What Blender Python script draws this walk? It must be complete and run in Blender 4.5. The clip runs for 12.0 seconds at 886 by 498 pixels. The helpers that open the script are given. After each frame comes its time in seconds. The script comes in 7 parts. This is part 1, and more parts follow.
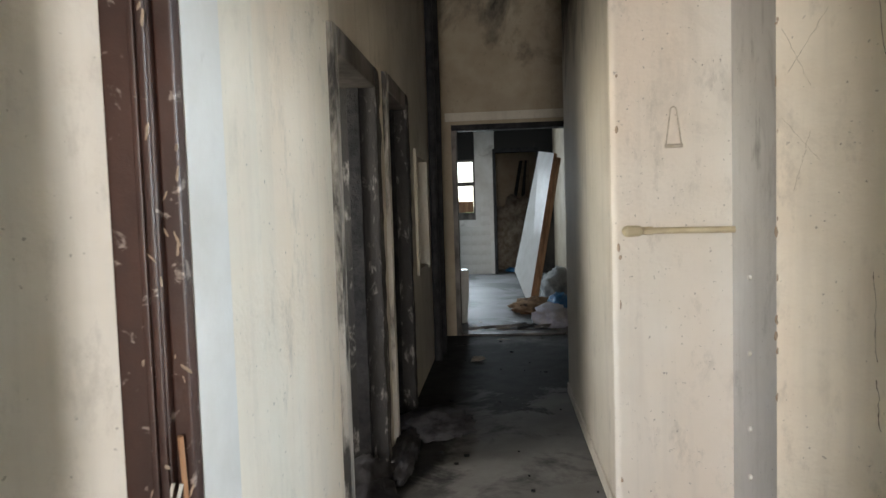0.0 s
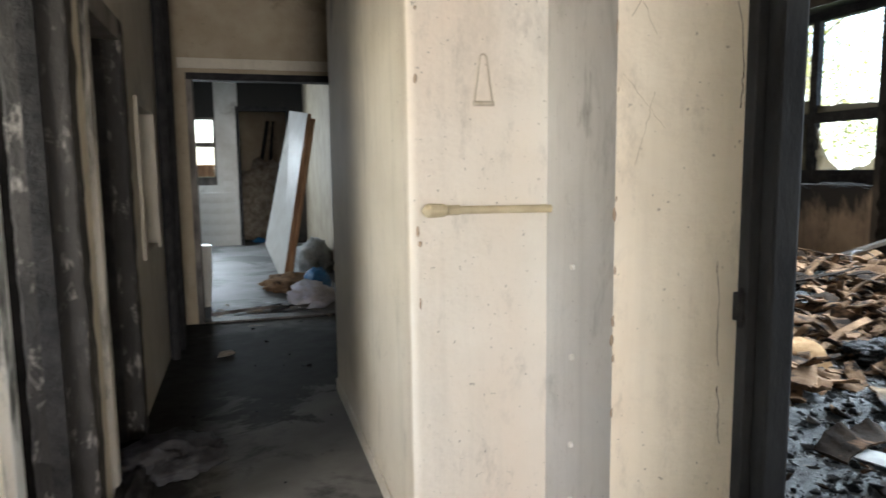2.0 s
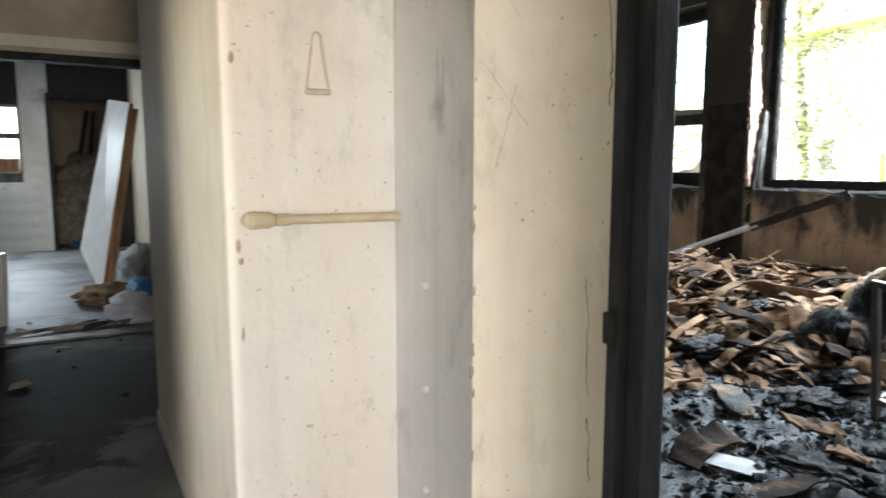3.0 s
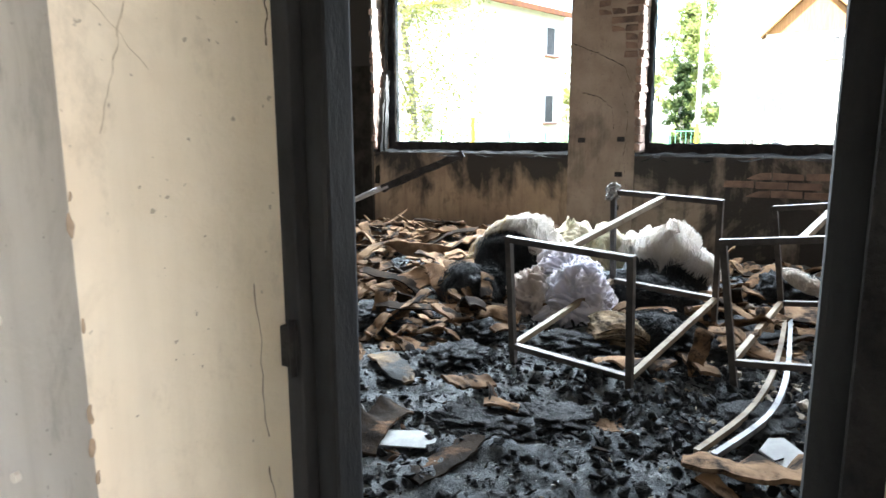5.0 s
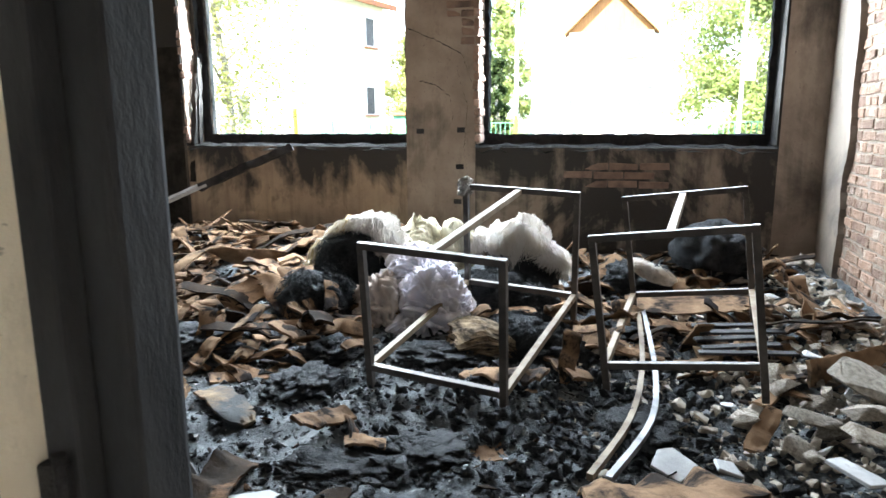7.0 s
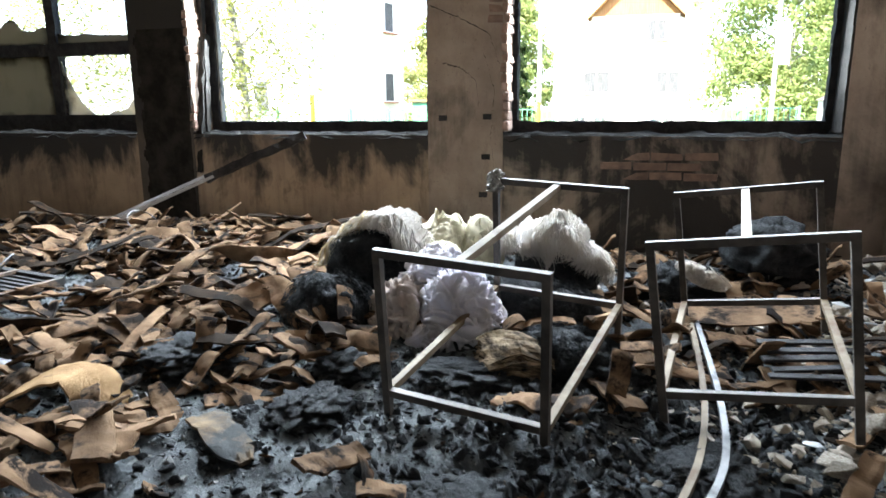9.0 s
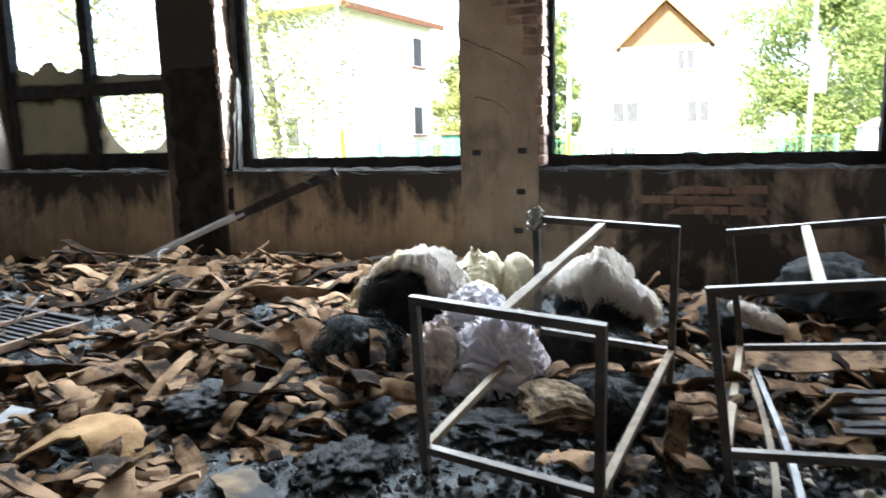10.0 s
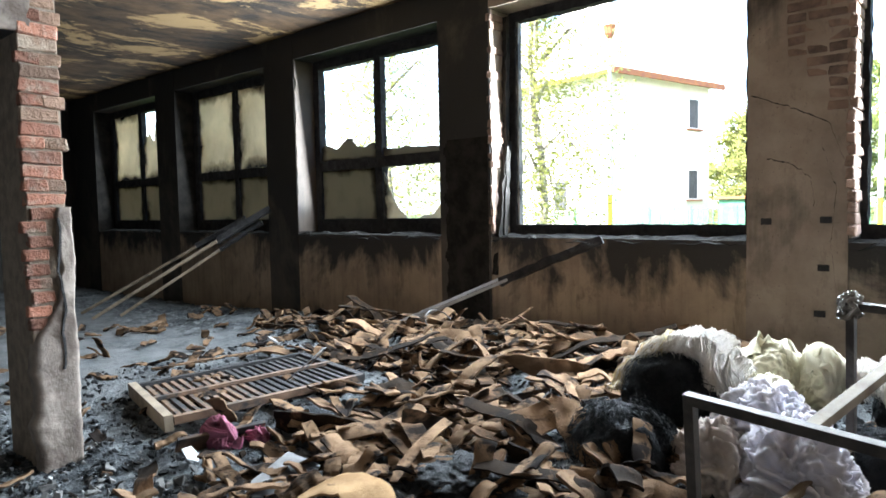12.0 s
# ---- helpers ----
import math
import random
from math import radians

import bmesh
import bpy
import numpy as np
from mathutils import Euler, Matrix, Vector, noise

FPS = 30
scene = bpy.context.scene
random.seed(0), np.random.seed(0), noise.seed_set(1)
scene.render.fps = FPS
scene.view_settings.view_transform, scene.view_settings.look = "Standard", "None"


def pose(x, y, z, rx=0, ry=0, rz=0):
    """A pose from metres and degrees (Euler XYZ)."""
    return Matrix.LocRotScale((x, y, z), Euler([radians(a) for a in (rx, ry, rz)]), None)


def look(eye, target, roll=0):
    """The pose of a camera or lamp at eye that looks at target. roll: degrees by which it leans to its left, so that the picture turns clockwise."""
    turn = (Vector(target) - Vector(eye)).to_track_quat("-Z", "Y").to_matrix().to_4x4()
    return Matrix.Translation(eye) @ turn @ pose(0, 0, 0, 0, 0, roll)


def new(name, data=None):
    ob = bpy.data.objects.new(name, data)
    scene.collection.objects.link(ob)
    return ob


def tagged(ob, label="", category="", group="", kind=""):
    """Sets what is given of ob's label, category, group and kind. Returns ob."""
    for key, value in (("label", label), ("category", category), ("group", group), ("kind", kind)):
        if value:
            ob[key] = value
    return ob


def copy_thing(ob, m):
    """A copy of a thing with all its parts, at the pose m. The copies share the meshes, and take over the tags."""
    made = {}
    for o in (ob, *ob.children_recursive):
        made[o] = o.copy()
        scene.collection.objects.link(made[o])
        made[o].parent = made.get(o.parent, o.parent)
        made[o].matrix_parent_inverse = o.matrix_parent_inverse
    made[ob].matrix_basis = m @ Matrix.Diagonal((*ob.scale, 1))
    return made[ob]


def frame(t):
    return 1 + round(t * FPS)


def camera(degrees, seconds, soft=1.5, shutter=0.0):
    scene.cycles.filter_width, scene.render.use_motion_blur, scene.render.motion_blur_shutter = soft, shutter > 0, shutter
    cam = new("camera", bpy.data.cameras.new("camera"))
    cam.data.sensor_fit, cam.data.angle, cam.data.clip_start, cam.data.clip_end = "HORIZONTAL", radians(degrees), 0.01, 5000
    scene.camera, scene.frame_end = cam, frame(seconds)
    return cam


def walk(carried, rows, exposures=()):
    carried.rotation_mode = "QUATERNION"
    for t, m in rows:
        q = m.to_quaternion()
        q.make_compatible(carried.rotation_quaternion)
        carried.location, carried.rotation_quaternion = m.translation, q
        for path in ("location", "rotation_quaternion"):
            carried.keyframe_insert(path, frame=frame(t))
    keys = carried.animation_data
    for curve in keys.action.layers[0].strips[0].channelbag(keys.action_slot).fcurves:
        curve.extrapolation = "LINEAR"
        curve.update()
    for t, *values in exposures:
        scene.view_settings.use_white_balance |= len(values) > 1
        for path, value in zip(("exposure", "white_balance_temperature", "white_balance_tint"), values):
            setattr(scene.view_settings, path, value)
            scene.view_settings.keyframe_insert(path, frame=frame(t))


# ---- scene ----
cam = camera(66.8, 12.0, 1.5, 0.4)
PATH = [
    (0, (0.979, 1.509, 1.325), (0.808, 3.498, 1.208), -1.8),
    (0.5, (0.959, 1.709, 1.33), (0.812, 3.699, 1.196), -1.2),
    (1, (0.964, 1.877, 1.328), (0.888, 3.869, 1.167), 0.6),
    (1.5, (0.923, 2.098, 1.346), (1.188, 4.07, 1.141), -0.0),
    (2, (0.928, 2.241, 1.346), (1.491, 4.145, 1.109), -0.7),
    (2.5, (1.007, 2.41, 1.337), (1.772, 4.241, 1.089), -0.5),
    (3, (1.081, 2.546, 1.355), (2.048, 4.279, 1.11), -0.0),
    (3.5, (1.126, 2.702, 1.352), (2.386, 4.234, 1.098), -0.9),
    (3.7, (1.138, 2.755, 1.366), (2.529, 4.164, 1.084), -1.2),
    (5.3, (1.398, 2.941, 1.348), (3.123, 3.889, 0.991), -0.0),
    (5.5, (1.446, 2.961, 1.34), (3.18, 3.89, 0.979), 0.1),
    (6, (1.542, 3.059, 1.338), (3.323, 3.888, 0.963), -0.1),
    (6.5, (1.641, 3.178, 1.35), (3.501, 3.806, 0.971), -0.3),
    (7, (1.723, 3.22, 1.339), (3.622, 3.722, 0.961), -0.3),
    (7.2, (1.758, 3.23, 1.33), (3.662, 3.714, 0.951), -0.3),
    (8.8, (2.113, 3.35, 1.329), (3.989, 3.891, 0.899), -0.2),
    (9, (2.161, 3.383, 1.33), (4.038, 3.936, 0.916), -0.4),
    (9.5, (2.243, 3.447, 1.343), (4.124, 4.012, 0.967), -1.2),
    (10, (2.321, 3.478, 1.35), (4.189, 4.116, 1.028), -1.2),
    (10.5, (2.453, 3.508, 1.344), (4.199, 4.442, 1.065), -0.7),
    (11, (2.525, 3.511, 1.346), (4.135, 4.675, 1.115), -0.4),
    (11.5, (2.527, 3.545, 1.354), (4.056, 4.82, 1.168), -0.8),
    (12, (2.517, 3.582, 1.371), (4.022, 4.893, 1.252), -1.1),
]
EXPOSURES = [(0, 2.4), (1.4, 2.5), (1.9, 2.7), (3.0, 2.82), (5.5, 2.97), (6.5, 3.0), (7.2, 2.97), (9.0, 2.72), (10, 2.55), (12, 2.6)]
walk(cam, [(t, look(eye, target, roll)) for t, eye, target, roll in PATH], EXPOSURES)

# ---------------------------------------------------------------- light
world = bpy.data.worlds.new("sky")
scene.world = world
world.use_nodes = True
wn = world.node_tree.nodes
sky = wn.new("ShaderNodeTexSky")
sky.sky_type, sky.sun_disc = "NISHITA", False
sky.sun_elevation, sky.sun_rotation = radians(48), radians(250)
world.node_tree.links.new(sky.outputs[0], wn["Background"].inputs[0])
wn["Background"].inputs[1].default_value = 0.15
sun = new("sun", bpy.data.lights.new("sun", "SUN"))
sun.data.energy, sun.data.angle, sun.data.color = 5.0, radians(0.5), (1.0, 0.95, 0.86)
sun.matrix_world = look((0, 0, 30), (22, -8, 5))


def opening_light(name, eye, target, w, h, watts, colour):
    ob = new(name, bpy.data.lights.new(name, "AREA"))
    ob.data.shape, ob.data.size, ob.data.size_y = "RECTANGLE", w, h
    ob.data.energy, ob.data.color = watts, colour
    ob.matrix_world = look(eye, target)
    return ob


SKYLIGHT = (0.78, 0.90, 1.0)
for ywin, wide, watts in ((3.25, 2.3, 66), (6.22, 2.15, 140), (9.12, 2.2, 60), (12.05, 2.1, 11), (14.95, 2.1, 9)):
    opening_light("window_light", (7.68, ywin, 2.26), (2.0, ywin, 1.6), wide, 1.66, watts, SKYLIGHT)
opening_light("hall_light", (1.0, -4.9, 1.35), (1.2, 3.0, 0.9), 1.7, 1.4, 62, (1.0, 0.94, 0.90))
opening_light("far_window_light", (0.27, 14.9, 1.75), (0.4, 10.0, 0.8), 0.5, 1.0, 12, SKYLIGHT)
# Unseen lamp added to brighten the far room; no opening stands behind it.
opening_light("far_room_light", (-1.6, 11.2, 1.7), (1.5, 11.2, 0.6), 1.4, 1.2, 8, SKYLIGHT)
# Added lamp that brightens the corridor wall; the side room's window is unseen.
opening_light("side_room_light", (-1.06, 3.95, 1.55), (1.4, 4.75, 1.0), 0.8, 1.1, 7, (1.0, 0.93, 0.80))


# ---------------------------------------------------------------- materials
def material(name):
    m = bpy.data.materials.new(name)
    m.use_nodes = True
    nt = m.node_tree
    return m, nt, nt.nodes["Principled BSDF"]


def noise_tex(nt, scale, detail=5.0, rough=0.6, stretch=None, random_offset=False, distortion=0.0):
    tc = nt.nodes.new("ShaderNodeTexCoord")
    n = nt.nodes.new("ShaderNodeTexNoise")
    n.inputs["Scale"].default_value, n.inputs["Detail"].default_value = scale, detail
    n.inputs["Roughness"].default_value, n.inputs["Distortion"].default_value = rough, distortion
    src = tc.outputs["Object"]
    if stretch or random_offset:
        mp = nt.nodes.new("ShaderNodeMapping")
        nt.links.new(src, mp.inputs["Vector"])
        if stretch:
            mp.inputs["Scale"].default_value = stretch
        if random_offset:
            oi = nt.nodes.new("ShaderNodeObjectInfo")
            mul = nt.nodes.new("ShaderNodeMath")
            mul.operation = "MULTIPLY"
            mul.inputs[1].default_value = 37.0
            nt.links.new(oi.outputs["Random"], mul.inputs[0])
            nt.links.new(mul.outputs[0], mp.inputs["Location"])
        src = mp.outputs[0]
    nt.links.new(src, n.inputs["Vector"])
    return n.outputs["Fac"]


def ramp(nt, fac, lo, hi, a=0.0, b=1.0):
    r = nt.nodes.new("ShaderNodeMapRange")
    r.clamp = True
    for i, v in ((1, lo), (2, hi), (3, a), (4, b)):
        r.inputs[i].default_value = v
    nt.links.new(fac, r.inputs[0])
    return r.outputs[0]


def blend(nt, fac, a, b):
    x = nt.nodes.new("ShaderNodeMix")
    x.data_type = "RGBA"
    if isinstance(fac, float):
        x.inputs[0].default_value = fac
    else:
        nt.links.new(fac, x.inputs[0])
    for i, v in ((6, a), (7, b)):
        if isinstance(v, tuple):
            x.inputs[i].default_value = (*v, 1)
        else:
            nt.links.new(v, x.inputs[i])
    return x.outputs[2]


def maths(nt, op, a, b):
    x = nt.nodes.new("ShaderNodeMath")
    x.operation = op
    for i, v in ((0, a), (1, b)):
        if isinstance(v, (int, float)):
            x.inputs[i].default_value = v
        else:
            nt.links.new(v, x.inputs[i])
    return x.outputs[0]


def bump(nt, bsdf, fac, strength, dist=0.01):
    b = nt.nodes.new("ShaderNodeBump")
    b.inputs["Strength"].default_value, b.inputs["Distance"].default_value = strength, dist
    nt.links.new(fac, b.inputs["Height"])
    nt.links.new(b.outputs[0], bsdf.inputs["Normal"])


def height(nt):
    g = nt.nodes.new("ShaderNodeNewGeometry")
    s = nt.nodes.new("ShaderNodeSeparateXYZ")
    nt.links.new(g.outputs["Position"], s.inputs[0])
    return s.outputs[2]


def plain(name, c1, c2, scale=6, rough=0.7, metal=0.0, relief=0.3, dist=0.006, fine=60, lo=0.38, hi=0.62, stain=None, stain_scale=1.6, stain_lo=0.55, stain_hi=0.7,
          stretch=None, own=False, vary=0.0, sheen=0.0, spec=0.5):
    m, nt, b = material(name)
    f1 = noise_tex(nt, scale, 6, 0.62, stretch, own)
    col = blend(nt, ramp(nt, f1, lo, hi), c1, c2)
    if stain:
        f2 = noise_tex(nt, stain_scale, 7, 0.68, stretch, own, 0.4)
        col = blend(nt, ramp(nt, f2, stain_lo, stain_hi), col, stain)
    if vary:
        oi = nt.nodes.new("ShaderNodeObjectInfo")
        hs = nt.nodes.new("ShaderNodeHueSaturation")
        nt.links.new(ramp(nt, oi.outputs["Random"], 0, 1, 1 - vary, 1 + vary), hs.inputs["Value"])
        nt.links.new(col, hs.inputs["Color"])
        col = hs.outputs[0]
    nt.links.new(col, b.inputs["Base Color"])
    b.inputs["Roughness"].default_value, b.inputs["Metallic"].default_value = rough, metal
    b.inputs["Specular IOR Level"].default_value = spec
    if sheen:
        b.inputs["Sheen Weight"].default_value = sheen
    f3 = noise_tex(nt, fine, 5, 0.7, stretch, own)
    bump(nt, b, f3, relief, dist)
    return m


def let_light_through(m, amount):
    """Thin or fluffy stuff: part of the light passes through."""
    nt = m.node_tree
    b = nt.nodes["Principled BSDF"]
    tr = nt.nodes.new("ShaderNodeBsdfTranslucent")
    src = b.inputs["Base Color"].links[0].from_socket
    nt.links.new(src, tr.inputs[0])
    mx = nt.nodes.new("ShaderNodeMixShader")
    mx.inputs[0].default_value = amount
    nt.links.new(b.outputs[0], mx.inputs[1])
    nt.links.new(tr.outputs[0], mx.inputs[2])
    nt.links.new(mx.outputs[0], nt.nodes["Material Output"].inputs["Surface"])
    return m


def wall_plaster(name, light, dark, soot, soot_lo, soot_hi, rise, rise_from, rise_to, streak=0.0, rough=0.75, tint=None, runs=0.0):
    """Plaster with blotches, fine grime, and fire soot in drifting patches that thicken towards the ceiling."""
    m, nt, b = material(name)
    col = blend(nt, ramp(nt, noise_tex(nt, 3.0, 6, 0.6), 0.35, 0.7), light, dark)
    # Warm glow on the hall walls, put into the plaster's colour as loose patches.
    if tint:
        col = blend(nt, ramp(nt, noise_tex(nt, 0.9, 3, 0.5, (1.6, 1.6, 0.5)), 0.46, 0.68, 0, 0.8), col, tint)
    if runs:
        col = blend(nt, ramp(nt, noise_tex(nt, 13.0, 4, 0.6, (1, 1, 0.05)), 0.5, 0.75, 0, runs), col, tuple(c * 0.6 for c in dark))
        col = blend(nt, ramp(nt, noise_tex(nt, 2.4, 7, 0.7, (1.3, 1.3, 0.7), False, 0.8), 0.60, 0.70, 0, runs * 1.2), col, tuple(c * 0.55 for c in dark))
    grime = noise_tex(nt, 9.0, 8, 0.75, (1, 1, 0.45))
    col = blend(nt, ramp(nt, grime, 0.56, 0.78, 0, 0.6), col, tuple(c * 0.45 for c in dark))
    specks = noise_tex(nt, 55.0, 3, 0.5)
    col = blend(nt, ramp(nt, specks, 0.695, 0.73, 0, 0.6), col, tuple(c * 0.3 for c in dark))
    patch = maths(nt, "ADD", noise_tex(nt, 1.15, 7, 0.66, (1, 1, 0.8), False, 0.5), ramp(nt, height(nt), rise_from, rise_to, 0, rise))
    if streak:
        patch = maths(nt, "ADD", patch, ramp(nt, noise_tex(nt, 2.2, 5, 0.6, (3, 3, 0.35)), 0.3, 0.7, -streak, streak))
    col = blend(nt, ramp(nt, patch, soot_lo, soot_hi), col, soot)
    nt.links.new(col, b.inputs["Base Color"])
    b.inputs["Roughness"].default_value = rough
    h = maths(nt, "ADD", noise_tex(nt, 40, 6, 0.7), maths(nt, "MULTIPLY", noise_tex(nt, 5, 4, 0.6), 1.5))
    bump(nt, b, h, 0.28, 0.01)
    return m


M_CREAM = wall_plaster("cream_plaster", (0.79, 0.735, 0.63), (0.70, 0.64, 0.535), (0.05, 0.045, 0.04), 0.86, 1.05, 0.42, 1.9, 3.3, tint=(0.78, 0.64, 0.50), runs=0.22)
# The same cream, toned down in colour for dimmer light; real soot up high.
M_CORRSIDE = wall_plaster("toned_down_sooty_cream", (0.62, 0.57, 0.48), (0.54, 0.49, 0.40), (0.04, 0.036, 0.032), 0.74, 0.96, 0.52, 1.7, 2.9, runs=0.3)
# Soot with the rooms' darkness put into its colour, despite the added lamp.
M_PITCH = plain("soot_darkened_to_pitch", (0.004, 0.004, 0.004), (0.009, 0.008, 0.008), 6, 1.0, relief=0.6, dist=0.01, fine=40, spec=0.02)
M_PANEL = wall_plaster("white_panel", (0.74, 0.72, 0.67), (0.66, 0.63, 0.57), (0.07, 0.06, 0.055), 0.95, 1.2, 0.36, 2.2, 3.4, tint=(0.74, 0.65, 0.56), runs=0.22)
M_GREY = wall_plaster("grey_wall_face", (0.53, 0.52, 0.51), (0.46, 0.45, 0.44), (0.09, 0.08, 0.075), 0.74, 0.94, 0.42, 1.4, 2.4, 0.18, runs=0.3)
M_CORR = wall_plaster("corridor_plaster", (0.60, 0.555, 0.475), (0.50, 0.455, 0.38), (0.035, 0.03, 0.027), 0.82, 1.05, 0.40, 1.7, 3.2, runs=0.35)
M_END = wall_plaster("scorched_plaster", (0.40, 0.34, 0.25), (0.30, 0.24, 0.17), (0.02, 0.018, 0.016), 0.76, 0.95, 0.34, 2.2, 3.3)
M_ROOM = wall_plaster("burnt_plaster", (0.37, 0.28, 0.195), (0.23, 0.17, 0.125), (0.026, 0.023, 0.021), 0.55, 0.70, 0.24, 0.6, 1.12, 0.06, runs=0.5)
M_PIER = wall_plaster("pier_plaster", (0.33, 0.265, 0.215), (0.19, 0.145, 0.115), (0.028, 0.024, 0.021), 0.50, 0.74, 0.06, 0.3, 3.0, 0.09)
M_SOOTED = wall_plaster("wall_below_sill", (0.27, 0.22, 0.175), (0.16, 0.125, 0.10), (0.024, 0.021, 0.019), 0.45, 0.57, 0.08, 0.4, 1.1, 0.08)
# Black soot; also shade put into the reveals that the close lamps would bleach.
M_SOOTSHADE = plain("soot_and_shaded_reveal", (0.016, 0.015, 0.014), (0.034, 0.031, 0.028), 6, 1.0, relief=0.8, dist=0.01, fine=40, spec=0.05)
M_BLACK = wall_plaster("sooted_plaster", (0.085, 0.070, 0.055), (0.045, 0.038, 0.032), (0.017, 0.016, 0.015), 0.45, 0.62, 0.20, 0.8, 2.4, 0.05)
M_CEIL = plain("burnt_ceiling", (0.020, 0.016, 0.013), (0.075, 0.046, 0.026), 2.4, 0.9, relief=0.6, dist=0.02, fine=14, stain=(0.25, 0.165, 0.08), stain_scale=0.9, stain_lo=0.53, stain_hi=0.58, stretch=(1, 1.7, 1), spec=0.1)
M_TILEWALL = plain("white_wall_tile", (0.62, 0.62, 0.60), (0.50, 0.49, 0.46), 3, 0.35, relief=0.05, stain=(0.18, 0.16, 0.14), stain_scale=1.4, stain_lo=0.58, stain_hi=0.75)
M_CHAR = plain("charred_wood", (0.018, 0.018, 0.020), (0.042, 0.041, 0.043), 9, 0.75, relief=0.9, dist=0.015, fine=38, stain=(0.085, 0.08, 0.078), stain_scale=5, stain_lo=0.62, stain_hi=0.8, spec=0.2)
M_FRAME = plain("scorched_frame_paint", (0.025, 0.026, 0.029), (0.048, 0.05, 0.055), 5, 0.85, relief=0.5, dist=0.008, fine=26, stain=(0.075, 0.073, 0.072), stain_scale=11, stain_lo=0.66, stain_hi=0.8, stretch=(1, 1, 0.4), spec=0.15)
M_JAMB = plain("smoked_white_wood", (0.20, 0.18, 0.165), (0.05, 0.043, 0.038), 4, 0.6, relief=0.5, fine=24, stain=(0.02, 0.018, 0.016), stain_scale=6, stain_lo=0.55, stain_hi=0.75, stretch=(1, 1, 0.5))
M_BROWN = plain("dark_brown_gloss_paint", (0.060, 0.024, 0.016), (0.036, 0.015, 0.011), 5, 0.42, relief=0.3, fine=30, stain=(0.30, 0.25, 0.22), stain_scale=20, stain_lo=0.605, stain_hi=0.66)
M_WOOD = plain("split_raw_wood", (0.42, 0.24, 0.13), (0.25, 0.13, 0.07), 14, 0.7, stretch=(1, 1, 0.2), relief=0.5)
M_WHITE = plain("white_paint", (0.70, 0.69, 0.66), (0.60, 0.58, 0.54), 3, 0.45, relief=0.15, stain=(0.30, 0.27, 0.23), stain_scale=3, stain_lo=0.64, stain_hi=0.8)
M_HALLFLOOR = plain("sooty_linoleum", (0.135, 0.131, 0.123), (0.09, 0.087, 0.081), 2.2, 0.8, relief=0.25, fine=45, stain=(0.035, 0.034, 0.033), stain_scale=2.6, stain_lo=0.54, stain_hi=0.68, spec=0.2)
# the corridor's covering is burnt black along its far half and under the side doors
nt = M_HALLFLOOR.node_tree
b = nt.nodes["Principled BSDF"]
lino = b.inputs["Base Color"].links[0].from_socket
g = nt.nodes.new("ShaderNodeNewGeometry")
at = nt.nodes.new("ShaderNodeSeparateXYZ")
nt.links.new(g.outputs["Position"], at.inputs[0])
drift = ramp(nt, noise_tex(nt, 2.4, 7, 0.68, None, False, 0.6), 0.25, 0.75, -1.0, 1.0)
far_burn = maths(nt, "MULTIPLY", ramp(nt, maths(nt, "ADD", at.outputs[1], drift), 5.9, 6.2), ramp(nt, maths(nt, "ADD", at.outputs[1], maths(nt, "MULTIPLY", drift, 0.5)), 8.3, 7.8))
side_burn = maths(nt, "MULTIPLY", ramp(nt, maths(nt, "ADD", at.outputs[0], maths(nt, "MULTIPLY", drift, 0.3)), 0.78, 0.60), ramp(nt, at.outputs[1], 4.2, 4.7))
burn = maths(nt, "MULTIPLY", maths(nt, "MAXIMUM", far_burn, side_burn), ramp(nt, noise_tex(nt, 6.0, 6, 0.7), 0.35, 0.6, 1.0, 0.8))
nt.links.new(blend(nt, burn, lino, (0.010, 0.010, 0.010)), b.inputs["Base Color"])
M_FARFLOOR = plain("grey_dust_floor", (0.20, 0.20, 0.20), (0.12, 0.12, 0.118), 2.0, 0.6, relief=0.2, stain=(0.03, 0.03, 0.03), stain_scale=0.9, stain_lo=0.50, stain_hi=0.58)
M_STEEL = plain("scorched_steel_tube", (0.105, 0.09, 0.078), (0.05, 0.043, 0.038), 8, 0.6, metal=0.5, relief=0.2, fine=70, stain=(0.03, 0.026, 0.024), stain_scale=3, stain_lo=0.50, stain_hi=0.68)
M_PALEBAR = plain("rusty_pale_steel", (0.21, 0.165, 0.115), (0.13, 0.098, 0.065), 6, 0.65, metal=0.1, relief=0.2, stain=(0.10, 0.05, 0.025), stain_scale=6, stain_lo=0.5, stain_hi=0.7, spec=0.2)
M_ALU = plain("bare_aluminium_rail", (0.20, 0.20, 0.205), (0.11, 0.11, 0.115), 9, 0.6, metal=0.4, relief=0.2, stain=(0.05, 0.05, 0.05), stain_scale=4, stain_lo=0.55, stain_hi=0.65)
M_BRICK = plain("old_red_brick", (0.30, 0.125, 0.08), (0.22, 0.105, 0.072), 10, 0.95, relief=1.0, dist=0.03, fine=30, stain=(0.36, 0.28, 0.22), stain_scale=9, stain_lo=0.50, stain_hi=0.68, own=True, vary=0.45)
M_BRICKPALE = plain("weathered_bare_brick", (0.27, 0.17, 0.118), (0.19, 0.115, 0.08), 9, 0.95, relief=1.0, dist=0.03, fine=30, stain=(0.40, 0.32, 0.25), stain_scale=6, stain_lo=0.52, stain_hi=0.70, own=True, vary=0.3)
M_BRICKSOOT = plain("smoked_brick", (0.25, 0.165, 0.13), (0.18, 0.12, 0.095), 8, 0.9, relief=0.8, dist=0.012, fine=35, stain=(0.06, 0.048, 0.042), stain_scale=3, stain_lo=0.5, stain_hi=0.7, own=True, vary=0.25)
